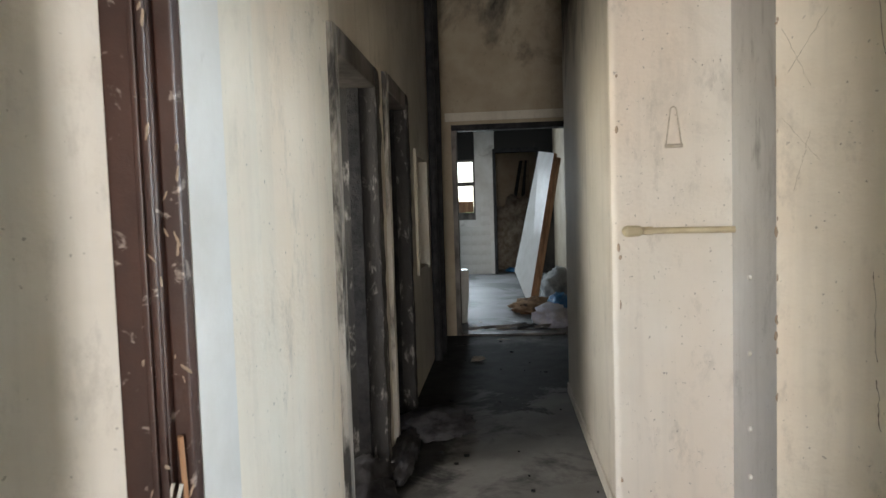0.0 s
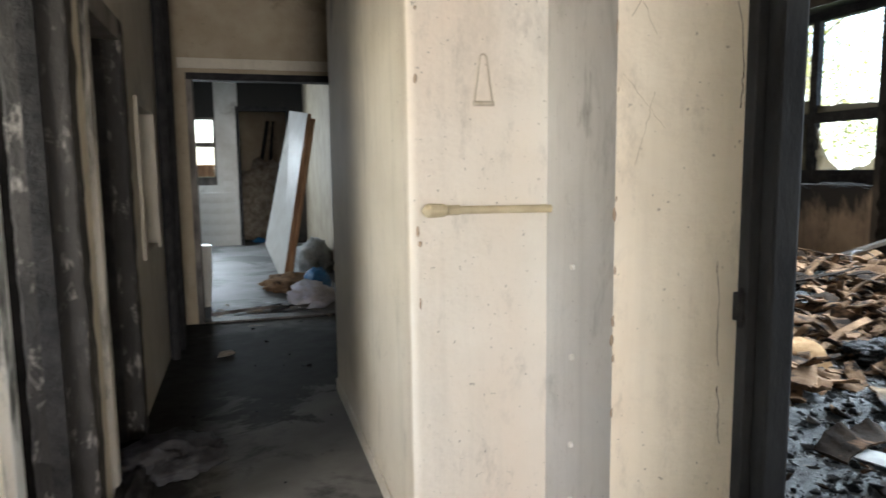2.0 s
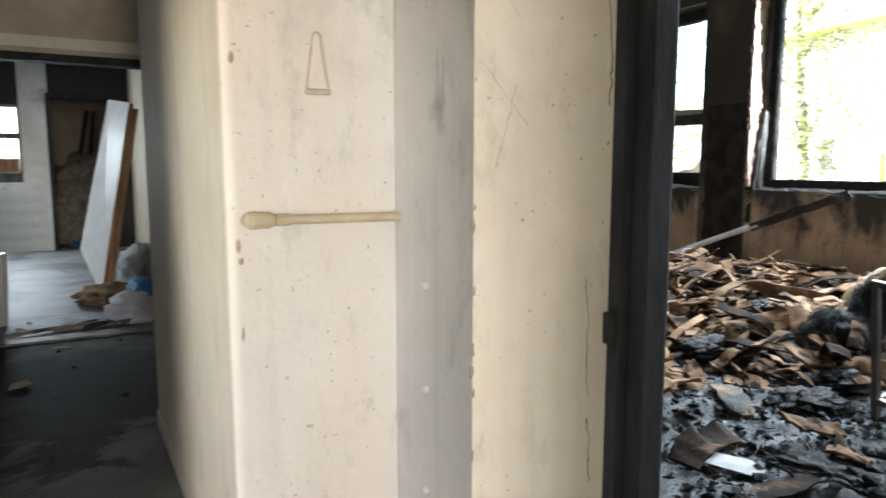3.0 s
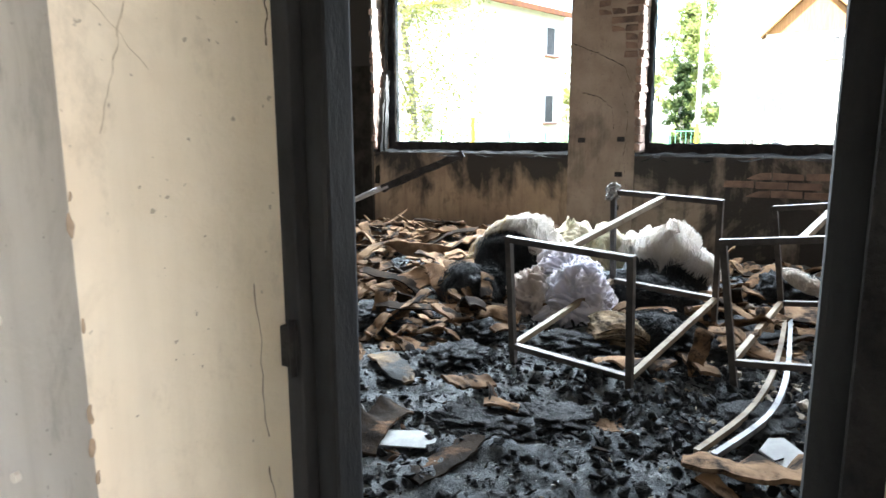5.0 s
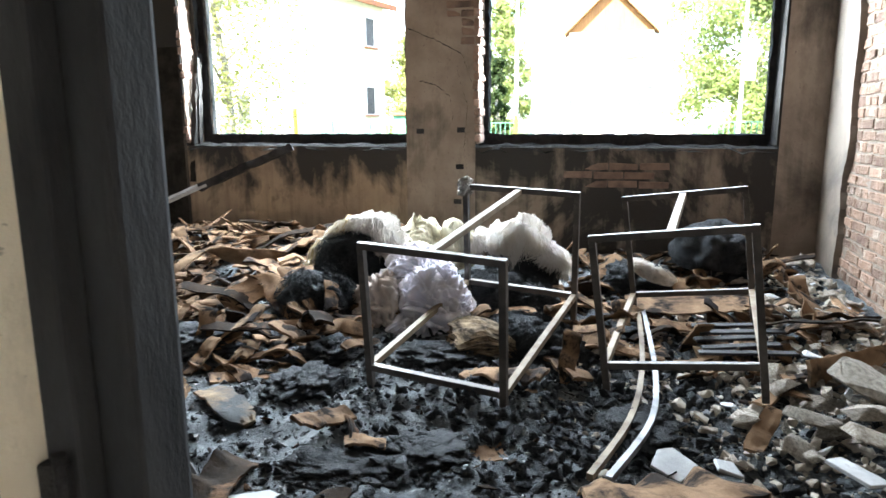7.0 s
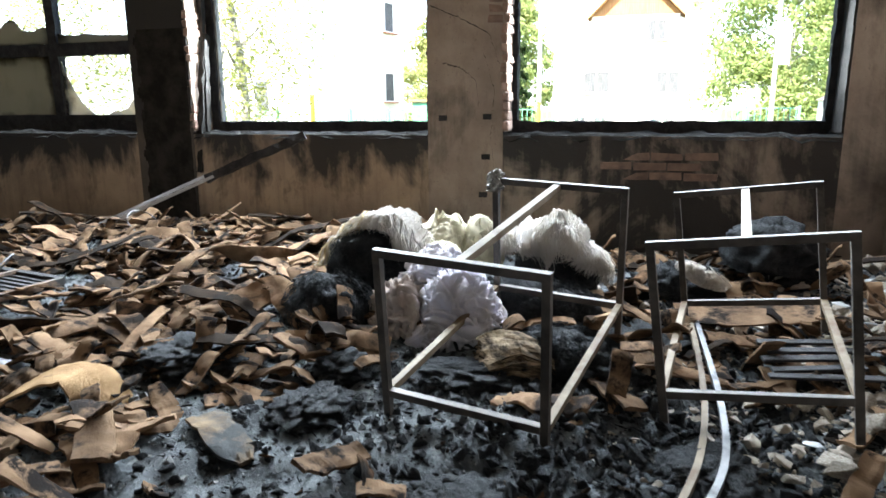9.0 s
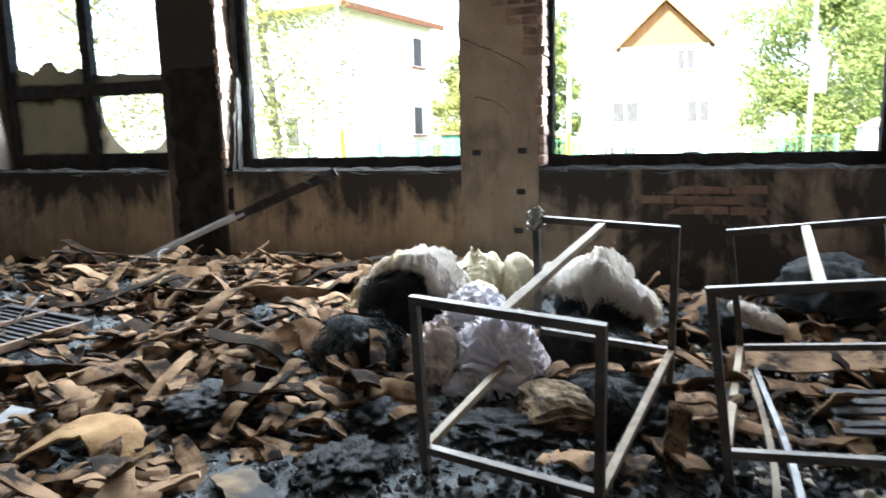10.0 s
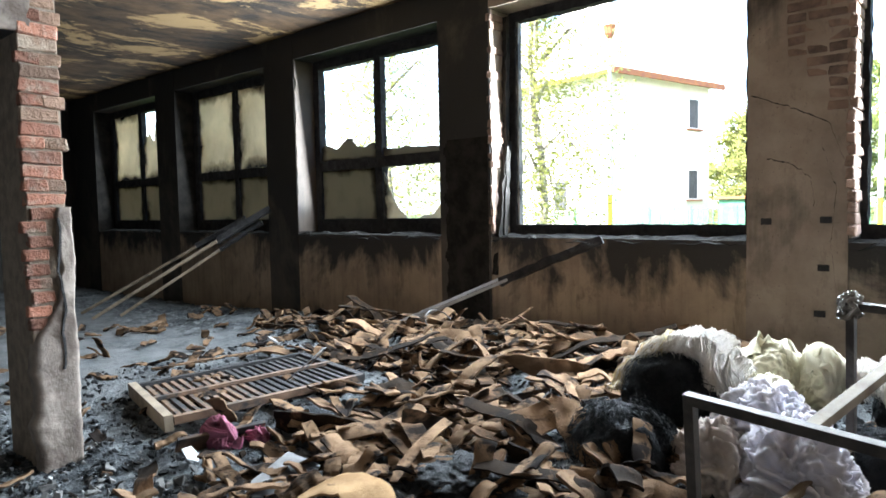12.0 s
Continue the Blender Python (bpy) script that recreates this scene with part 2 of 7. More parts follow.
M_MORTAR = plain("crumbling_mortar", (0.27, 0.215, 0.165), (0.17, 0.13, 0.10), 14, 0.9, relief=0.8, dist=0.012, fine=55)
M_CONCRETE = plain("grey_render", (0.28, 0.232, 0.198), (0.17, 0.138, 0.118), 5, 0.9, relief=0.7, dist=0.012, fine=24, stain=(0.09, 0.066, 0.054), stain_scale=3.4, stain_lo=0.48, stain_hi=0.64)


def glass(name, soot, amount, clear=(0.93, 0.94, 0.92)):
    m, nt, b = material(name)
    nt.nodes.remove(b)
    out = nt.nodes["Material Output"]
    g = nt.nodes.new("ShaderNodeBsdfTransparent")
    g.inputs[0].default_value = (*clear, 1)
    gl = nt.nodes.new("ShaderNodeBsdfGlossy")
    gl.inputs["Roughness"].default_value = 0.08
    fr = nt.nodes.new("ShaderNodeFresnel")
    mix = nt.nodes.new("ShaderNodeMixShader")
    nt.links.new(fr.outputs[0], mix.inputs[0])
    nt.links.new(g.outputs[0], mix.inputs[1])
    nt.links.new(gl.outputs[0], mix.inputs[2])
    film = nt.nodes.new("ShaderNodeBsdfTranslucent")
    # soot thickens in smudges along the pane's rim
    tc = nt.nodes.new("ShaderNodeTexCoord")
    sp = nt.nodes.new("ShaderNodeSeparateXYZ")
    nt.links.new(tc.outputs["Generated"], sp.inputs[0])
    u = maths(nt, "MINIMUM", sp.outputs[1], maths(nt, "SUBTRACT", 1.0, sp.outputs[1]))
    v = maths(nt, "MINIMUM", sp.outputs[2], maths(nt, "SUBTRACT", 1.0, sp.outputs[2]))
    rim = maths(nt, "ADD", maths(nt, "MINIMUM", u, v), ramp(nt, noise_tex(nt, 3.2, 5, 0.6, None, True), 0.3, 0.7, -0.09, 0.09))
    tone = blend(nt, ramp(nt, rim, -0.01, 0.13), tuple(c * 0.12 for c in soot), soot)
    tone = blend(nt, ramp(nt, noise_tex(nt, 2.0, 6, 0.6, (1, 1, 0.6), True), 0.5, 0.75, 0, 0.55), tone, tuple(c * 0.45 for c in soot))
    nt.links.new(tone, film.inputs[0])
    dif = nt.nodes.new("ShaderNodeBsdfDiffuse")
    dif.inputs[0].default_value = (*(c * 0.5 for c in soot), 1)
    both = nt.nodes.new("ShaderNodeMixShader")
    both.inputs[0].default_value = 0.1
    nt.links.new(film.outputs[0], both.inputs[1])
    nt.links.new(dif.outputs[0], both.inputs[2])
    top = nt.nodes.new("ShaderNodeMixShader")
    nt.links.new(ramp(nt, noise_tex(nt, 1.6, 4, 0.5), 0.3, 0.75, amount - 0.25, amount + 0.1), top.inputs[0])
    nt.links.new(mix.outputs[0], top.inputs[1])
    nt.links.new(both.outputs[0], top.inputs[2])
    nt.links.new(top.outputs[0], out.inputs["Surface"])
    return m


M_MILKGLASS = glass("smoked_window_film", (0.90, 0.78, 0.62), 0.74, (0.60, 0.47, 0.33))
M_DARKGLASS = glass("sooted_window_glass", (0.27, 0.225, 0.17), 1.18)

H = 3.5            # ceiling
XW, XO = 7.54, 8.0     # inner and outer face of the window wall
XF = 7.88             # window frames


# ---------------------------------------------------------------- mesh helpers
def mesh_of(bm, name, mats):
    me = bpy.data.meshes.new(name)
    bmesh.ops.recalc_face_normals(bm, faces=bm.faces)
    bm.to_mesh(me)
    bm.free()
    for m in mats if isinstance(mats, (list, tuple)) else [mats]:
        me.materials.append(m)
    return me


def part(name, bm, mat, parent=None, label=""):
    ob = new(name, mesh_of(bm, name, mat))
    ob.parent = parent
    if label:
        ob["label"] = label
    return ob


def thing(name, label, category, at=None, group="", kind=""):
    ob = new(name)
    ob.empty_display_size = 0.1
    if at is not None:
        ob.matrix_world = at
    return tagged(ob, label, category, group, kind)


def box(bm, x0, x1, y0, y1, z0, z1, bev=0.0, m=None, mat=0):
    r = bmesh.ops.create_cube(bm, size=1.0)
    vs = r["verts"]
    bmesh.ops.transform(bm, matrix=Matrix.Translation(((x0 + x1) / 2, (y0 + y1) / 2, (z0 + z1) / 2)) @ Matrix.Diagonal((x1 - x0, y1 - y0, z1 - z0, 1)), verts=vs)
    fs = {f for v in vs for f in v.link_faces}
    for f in fs:
        f.material_index = mat
    if bev:
        es = list({e for v in vs for e in v.link_edges})
        g = bmesh.ops.bevel(bm, geom=es, offset=bev, segments=2, affect="EDGES", profile=0.6)
        vs = list({v for f in g["faces"] for v in f.verts} | {v for v in vs if v.is_valid})
    if m is not None:
        bmesh.ops.transform(bm, matrix=m, verts=vs)
    return vs


def boxes(*args, bev=0.0):
    bm = bmesh.new()
    for a in args:
        box(bm, *a, bev=bev)
    return bm


def bar(bm, a, b, w, h=None, bev=0.002, up=(0, 0, 1)):
    """A square bar from a to b."""
    a, b = Vector(a), Vector(b)
    d = b - a
    z = d.normalized()
    x = Vector(up).cross(z)
    if x.length < 1e-3:
        x = Vector((1, 0, 0)).cross(z)
    x.normalize()
    y = z.cross(x)
    m = Matrix.Translation((a + b) / 2) @ Matrix((x, y, z)).transposed().to_4x4()
    h = h or w
    return box(bm, -w / 2, w / 2, -h / 2, h / 2, -d.length / 2, d.length / 2, bev, m)


def prism(bm, pts, z0, z1, mat=0):
    lo = [bm.verts.new((x, y, z0)) for x, y in pts]
    hi = [bm.verts.new((x, y, z1)) for x, y in pts]
    n = len(pts)
    fs = [bm.faces.new(lo), bm.faces.new(hi)] + [bm.faces.new((lo[i], lo[(i + 1) % n], hi[(i + 1) % n], hi[i])) for i in range(n)]
    for f in fs:
        f.material_index = mat
    return fs


def wobble(bm, amount, scale, seed=0.0):
    for v in bm.verts:
        n = noise.noise_vector(v.co * scale + Vector((seed, seed * 1.7, -seed)))
        v.co += n * amount


def setting(name, bm, mats, label, by_normal=None):
    """A piece of the setting. by_normal: picks a material slot from a face's normal and middle."""
    me = mesh_of(bm, name, mats)
    if by_normal:
        for p in me.polygons:
            p.material_index = by_normal(p.normal, p.center)
    return tagged(new(name, me), label, name.split("_")[0], kind="structure")


def tube(bm, pts, r, n=8):
    rings = []
    for i, p in enumerate(pts):
        a = Vector(pts[max(0, i - 1)])
        b = Vector(pts[min(len(pts) - 1, i + 1)])
        z = (b - a).normalized()
        x = z.orthogonal().normalized()
        if rings:
            x = (prev - z * prev.dot(z)).normalized()
        prev = x
        y = z.cross(x)
        rr = r[i] if isinstance(r, (list, tuple)) else r
        rings.append([bm.verts.new(Vector(p) + (x * math.cos(k * math.tau / n) + y * math.sin(k * math.tau / n)) * rr) for k in range(n)])
    for a, b in zip(rings, rings[1:]):
        for k in range(n):
            bm.faces.new((a[k], a[(k + 1) % n], b[(k + 1) % n], b[k]))
    bm.faces.new(rings[0])
    bm.faces.new(rings[-1])


# ---------------------------------------------------------------- hall and corridor
XL, XR = 0.37, 1.44    # corridor faces
YP = 4.356             # panel face
YE = 8.48              # end wall of the corridor
XH = 1.93              # hall face of the thick wall
XD = 2.34              # room face of the thick wall

setting("floor_hall", boxes((-0.8, 2.36, -5.2, 8.5, -0.15, 0.0)), M_HALLFLOOR, "sooty grey linoleum hall floor with black burnt patches")
setting("floor_far_room", boxes((-1.8, 3.2, 8.5, 15.15, -0.15, 0.004), (0.6, 3.2, 15.15, 17.6, -0.15, 0.004)), M_FARFLOOR, "dusty grey concrete floor of the room beyond")
setting("ceiling_hall", boxes((-0.8, 2.34, -5.2, 8.6, H, H + 0.15)), M_CEIL, "smoke-blackened hall ceiling")
setting("ceiling_far_room", boxes((-1.8, 3.2, 8.6, 15.15, 2.98, 3.1), (0.6, 3.2, 15.15, 17.6, 2.98, 3.1)), M_BLACK, "blackened ceiling of the room beyond")

bm = bmesh.new()
prism(bm, [(XR + 0.03 * (1 - math.cos(a * math.pi / 12)), YP + 0.03 * (1 - math.sin(a * math.pi / 12))) for a in range(7)] + [(XH, YP), (XD, YP), (XD, 6.3), (XR, 6.3)], 0, H)
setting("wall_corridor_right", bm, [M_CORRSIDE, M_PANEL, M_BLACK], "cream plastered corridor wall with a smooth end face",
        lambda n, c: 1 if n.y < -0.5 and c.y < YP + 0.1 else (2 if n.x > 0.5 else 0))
bm = bmesh.new()
prism(bm, [(1.928, 3.915), (2.247, 3.784), (XD, 3.80), (XD, YP - 0.002), (1.928, YP - 0.002)], 0, H)
# Grey on the face towards the hall, cream on the reveal.
setting("wall_doorway_north", bm, [M_GREY, M_CREAM, M_BLACK], "thick wall beside the doorway, grey face and cream reveal",
        lambda n, c: 1 if n.y < -0.5 else (2 if n.x > 0.5 else 0))
bm = bmesh.new()
prism(bm, [(1.928, 2.70), (2.227, 2.83), (XD, 2.83), (XD, -0.2), (1.928, -0.2)], 0, H)
box(bm, 1.932, XD - 0.002, 2.70, 3.915, 2.12, H)
setting("wall_doorway_south", bm, [M_CREAM, M_BLACK], "thick cream wall with the doorway lintel", lambda n, c: 1 if n.x > 0.5 else 0)
setting("wall_hall_right", boxes((1.93, 2.33, -5.0, -0.2, 0, H)), M_CREAM, "plain cream hall wall")
bm = boxes((-0.8, 0.1, -5.2, -5.0, 0, H), (1.9, 2.33, -5.2, -5.0, 0, H), (0.1, 1.9, -5.2, -5.0, 2.75, H), (0.1, 1.9, -5.2, -5.0, 0, 0.65))
setting("wall_hall_back", bm, M_CREAM, "plain cream wall with a window opening")
setting("wall_hall_left", boxes((-0.95, -0.8, -5.2, 2.64, 0, H)), M_CREAM, "plain cream hall wall")
setting("wall_cross", boxes((-0.8, 0.325, 2.635, 2.81, 0, H)), M_PANEL, "cream plastered wall beside the brown door frame")
bm = boxes((0.325, 0.438, 2.648, 2.812, 0, H))
setting("trim", bm, M_WHITE, "white painted plaster edge behind the door frame")

# Stub out of view, added to cast shade on the left of wall_cross.
setting("wall_hall_stub", boxes((-0.8, 0.25, 2.15, 2.3, 0, H)), M_CREAM, "unseen cream wall stub added to shade the wall beside the door frame")

# left wall with its openings
d1, d2 = (3.99, 4.80), (5.14, 5.88)
nz = (0.88, 1.74)
bm = boxes((XL - 0.15, XL, 3.1, d1[0], 0, H), (XL - 0.15, XL, d1[1], d2[0], 0, H), (XL - 0.15, XL, d2[1], 6.37, 0, H), (XL - 0.15, XL, 7.1, YE + 0.14, 0, H),
           (XL - 0.15, XL, d1[0], d1[1], 1.99, H), (XL - 0.15, XL, d2[0], d2[1], 2.05, H), (XL - 0.15, XL, 6.37, 7.1, 0, nz[0]), (XL - 0.15, XL, 6.37, 7.1, nz[1], H))
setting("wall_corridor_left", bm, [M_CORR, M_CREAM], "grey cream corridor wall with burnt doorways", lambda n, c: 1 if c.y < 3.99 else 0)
setting("wall_hall_recess", boxes((0.2, XL + 0.03, 2.81, 3.1, 0, H)), M_CREAM, "cream plaster return wall")
# West opening unseen, added for the side-room lamp; walls near-black to stay dark.
setting("wall_dark_rooms", boxes((-1.2, -1.05, 2.82, 3.5, 0, H), (-1.2, -1.05, 4.4, 8.6, 0, H), (-1.2, -1.05, 3.5, 4.4, 0, 0.95), (-1.2, -1.05, 3.5, 4.4, 2.15, H), (-1.05, 0.2, 2.82, 2.9, 0, H), (-1.05, 0.22, 4.95, 5.0, 0, H), (-1.05, 0.22, 6.1, 6.15, 0, H), (-1.05, 0.22, 8.5, 8.6, 0, H)), M_PITCH, "soot-black walls of the small side rooms, darkened further in colour")
setting("floor_side_rooms", boxes((-1.2, 0.37, 2.82, 8.5, -0.12, 0.003)), M_PITCH, "burnt black floor of the side rooms, darkened further in colour")

# end wall
XE0, XE1 = 0.50, 1.80
bm = boxes((XL - 0.15, XE0, YE, YE + 0.14, 0, H), (XE0, 2.1, YE, YE + 0.14, 2.19, H), (XE1, 2.1, YE, YE + 0.14, 0, 2.19))
setting("wall_corridor_end", bm, M_END, "scorched brownish plaster wall above the corridor doorway")
dr = thing("door_frame", "smoke-stained wooden frame of the corridor's end doorway", "door frame", kind="structure")
part("casing", boxes((XE0 - 0.06, XE1, YE - 0.02, YE - 0.002, 2.225, 2.31), bev=0.004), M_CORR, dr)
part("head", boxes((XE0, XE1, YE - 0.012, YE + 0.15, 2.13, 2.188), bev=0.004), M_CHAR, dr)
part("side_jamb", boxes((XE0, XE0 + 0.05, YE - 0.012, YE + 0.15, 0.0, 2.13), bev=0.004), M_JAMB, dr)
setting("door_1", boxes((XE0, XE1, YE - 0.03, YE + 0.14, 0.002, 0.02), bev=0.004), M_JAMB, "worn pale doorway threshold strip")


M_BURNTJAMB = plain("burnt_peeling_paint", (0.03, 0.027, 0.025), (0.012, 0.011, 0.011), 6, 0.7, relief=0.9, dist=0.015, fine=22, stain=(0.26, 0.24, 0.225), stain_scale=16, stain_lo=0.55, stain_hi=0.66, stretch=(1, 1, 0.4))
M_STREAK = plain("smoke_streaked_white_paint", (0.52, 0.50, 0.46), (0.34, 0.31, 0.27), 5, 0.6, relief=0.5, fine=24, stain=(0.03, 0.027, 0.024), stain_scale=7, stain_lo=0.48, stain_hi=0.60, stretch=(1, 1, 0.25))


def worn_post(bm, x0, x1, y0, y1, z0, z1, seed):
    """A timber post with softened, flaking edges."""
    vs = box(bm, x0, x1, y0, y1, z0, z1, 0.012)
    es = [e for e in bm.edges if abs(e.verts[0].co.z - e.verts[1].co.z) > 0.5]
    bmesh.ops.subdivide_edges(bm, edges=es, cuts=44)
    wobble(bm, 0.007, 9, seed)
    wobble(bm, 0.004, 34, seed + 3)


def side_frame(y0, y1, top, label):
    d = thing("door_frame", label, "door frame", kind="structure", group="corridor door frames")
    part("near_casing", boxes((XL - 0.16, XL + 0.025, y0 - 0.05, y0 + 0.02, 0, top + 0.04), bev=0.006), M_STREAK, d, "smoked white wooden casing")
    bm = bmesh.new()
    worn_post(bm, XL - 0.17, XL + 0.03, y1 - 0.06, y1 + 0.06, 0, top + 0.04, y0)
    part("far_jamb", bm, M_BURNTJAMB, d)
    part("stop", boxes((XL - 0.11, XL - 0.05, y1 - 0.085, y1 - 0.06, 0, top - 0.03), bev=0.003), M_CHAR, d)
    part("head", boxes((XL - 0.16, XL + 0.028, y0 + 0.02, y1 - 0.06, top - 0.06, top + 0.04), bev=0.006), M_JAMB, d)
    return d


side_frame(*d1, 1.98, "smoke-blackened wooden door frame, doorway without its door")
side_frame(*d2, 2.03, "narrower smoke-blackened wooden door frame further along")
n = thing("window_1", "burnt-out hatch window in the corridor wall", "window", kind="structure")
part("hatch_frame", boxes((XL - 0.16, XL + 0.02, 7.05, 7.13, nz[0] - 0.03, nz[1] + 0.03), (XL - 0.16, XL + 0.02, 6.34, 6.4, nz[0] - 0.03, nz[1] + 0.03), (XL - 0.16, XL + 0.02, 6.4, 7.05, nz[1] - 0.02, nz[1] + 0.03), bev=0.004), M_CORR, n)
part("hatch_panel", boxes((XL - 0.13, XL - 0.11, 6.62, 7.05, nz[0], nz[1] - 0.02), bev=0.003), M_STREAK, n)

# far room
FY = 15.0
bm = boxes((-1.8, 0.03, FY, FY + 0.15, 0, 3.1), (0.03, 0.5, FY, FY + 0.15, 0, 1.1), (0.03, 0.5, FY, FY + 0.15, 2.3, 3.1), (0.5, 0.9, FY, FY + 0.15, 0, 3.1), (0.9, 1.75, FY, FY + 0.15, 2.45, 3.1), (1.75, 3.2, FY, FY + 0.15, 0, 3.1))
setting("wall_far_room", bm, [M_BLACK, M_TILEWALL], "smoke-stained far wall with a window and a doorway", lambda n, c: 1 if c.z < 1.2 or (0.4 < c.x < 0.95) else 0)
setting("wall_far_left", boxes((-1.95, -1.8, 8.5, 15.15, 0, 3.1)), M_TILEWALL, "smoke-stained side wall of the far room")
setting("wall_far_right", boxes((2.05, 2.2, 8.62, FY, 0, 3.1)), M_END, "smoke-stained side wall beside the leaning door leaf")
setting("wall_far_near", boxes((-1.8, XL - 0.15, 8.5, 8.6, 0, 3.1), (1.82, 2.2, 8.63, 8.7, 0, 3.1)), M_END, "inner wall of the far room")
setting("wall_far_end", boxes((0.6, 3.2, 17.6, 17.75, 0, 3.1), (0.5, 0.6, 15.15, 17.75, 0, 3.1)), M_END, "brownish back wall beyond the far doorway")

# ---------------------------------------------------------------- burnt room
Y_S, Y_N = 1.66, 17.2
WINS = [(2.03, 4.46), (5.09, 7.36), (7.98, 10.3), (10.9, 13.2), (13.8, 16.1)]
SILL, HEAD = 1.1, 3.2
setting("floor_room", boxes((2.36, XO, Y_S, Y_N, -0.15, 0.0), (2.2, 2.36, Y_S, Y_N, -0.15, -0.002)), M_BLACK, "burnt black screed floor")
bm = bmesh.new()
edges = [Y_S - 0.3] + [v for w in WINS for v in w] + [Y_N + 0.2]
for a, b in zip(edges[::2], edges[1::2]):
    box(bm, XW, XO, a, b, 0, H)
for a, b in WINS:
    box(bm, XW + 0.004, XO, a, b, 0, SILL)
    box(bm, XW + 0.004, XO, a, b, HEAD, H)
# Slot 4 darkens reveals and sill tops by colour, against the window lamps.
setting("wall_windows", bm, [M_ROOM, M_PIER, M_BLACK, M_SOOTED, M_SOOTSHADE], "fire-stained plaster wall with five large window openings",
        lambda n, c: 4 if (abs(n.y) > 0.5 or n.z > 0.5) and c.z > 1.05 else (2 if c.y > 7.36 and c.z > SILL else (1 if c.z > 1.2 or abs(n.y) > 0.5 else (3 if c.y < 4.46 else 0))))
setting("wall_south", boxes((2.34, XW, Y_S - 0.3, Y_S, 0, H)), M_MORTAR, "brick wall with its plaster fallen off")
setting("wall_north", boxes((2.34, XW, Y_N, Y_N + 0.2, 0, H)), M_BLACK, "soot-black far wall of the burnt room")
setting("wall_room_west", boxes((2.1, 2.34, 6.302, Y_N, 0, H)), M_BLACK, "soot-black side wall of the burnt room")
setting("ceiling_room", boxes((2.34, XO, Y_S - 0.3, Y_N + 0.2, H, H + 0.2)), M_CEIL, "burnt ceiling with flaking yellowed patches")


# ---------------------------------------------------------------- window frames
def burnt_bar(bm, a, b, w, h, seed, amount=0.012):
    """A charred timber member: a bar cut in short lengths and eaten away."""
    a, b = Vector(a), Vector(b)
    n = max(3, int((b - a).length / 0.07))
    z = (b - a).normalized()
    x = Vector((1, 0, 0)) if abs(z.x) < 0.8 else Vector((0, 1, 0))
    x = (x - z * x.dot(z)).normalized()
    y = z.cross(x)
    rings = []
    for i in range(n + 1):
        p = a.lerp(b, i / n)
        ring = []
        for sx, sy in ((-1, -1), (0.2, -1), (1, -1), (1, 1), (0.1, 1), (-1, 1)):
            q = p + x * sx * h / 2 + y * sy * w / 2
            q += noise.noise_vector(q * 16 + Vector((seed, 0, seed))) * amount
            ring.append(bm.verts.new(q))
        rings.append(ring)
    for r, s in zip(rings, rings[1:]):
        for k in range(6):
            bm.faces.new((r[k], r[(k + 1) % 6], s[(k + 1) % 6], s[k]))
    bm.faces.new(rings[0])
    bm.faces.new(rings[-1])


def ragged_pane(y0, y1, z0, z1, x, keep, seed, bowl=False):
    """A pane of glass, whole (keep=1) or broken off along a ragged line at that share of its height."""
    bm = bmesh.new()
    n = 14
    lo, hi = [], []
    for i in range(n + 1):
        y = y0 + (y1 - y0) * i / n
        top = z1 if keep >= 1 else z0 + (z1 - z0) * max(0.03, keep * (0.5 + 1.0 * abs(noise.noise(Vector((i * 0.21, seed, 0)))) + 0.25 * noise.noise(Vector((i * 0.9, seed, 4)))))
        if bowl:
            top = z0 + (z1 - z0) * (0.10 + 0.9 * abs(2 * i / n - 1) ** 2.6 + 0.10 * noise.noise(Vector((i * 0.8, seed, 2))))
        lo.append((y, z0))
        hi.append((y, min(z1, top)))
    for off in (-0.003, 0.003):
        a = [bm.verts.new((x + off, *p)) for p in lo]
        b = [bm.verts.new((x + off, *p)) for p in hi]
        for i in range(n):
            bm.faces.new((a[i], a[i + 1], b[i + 1], b[i]))
    return bm


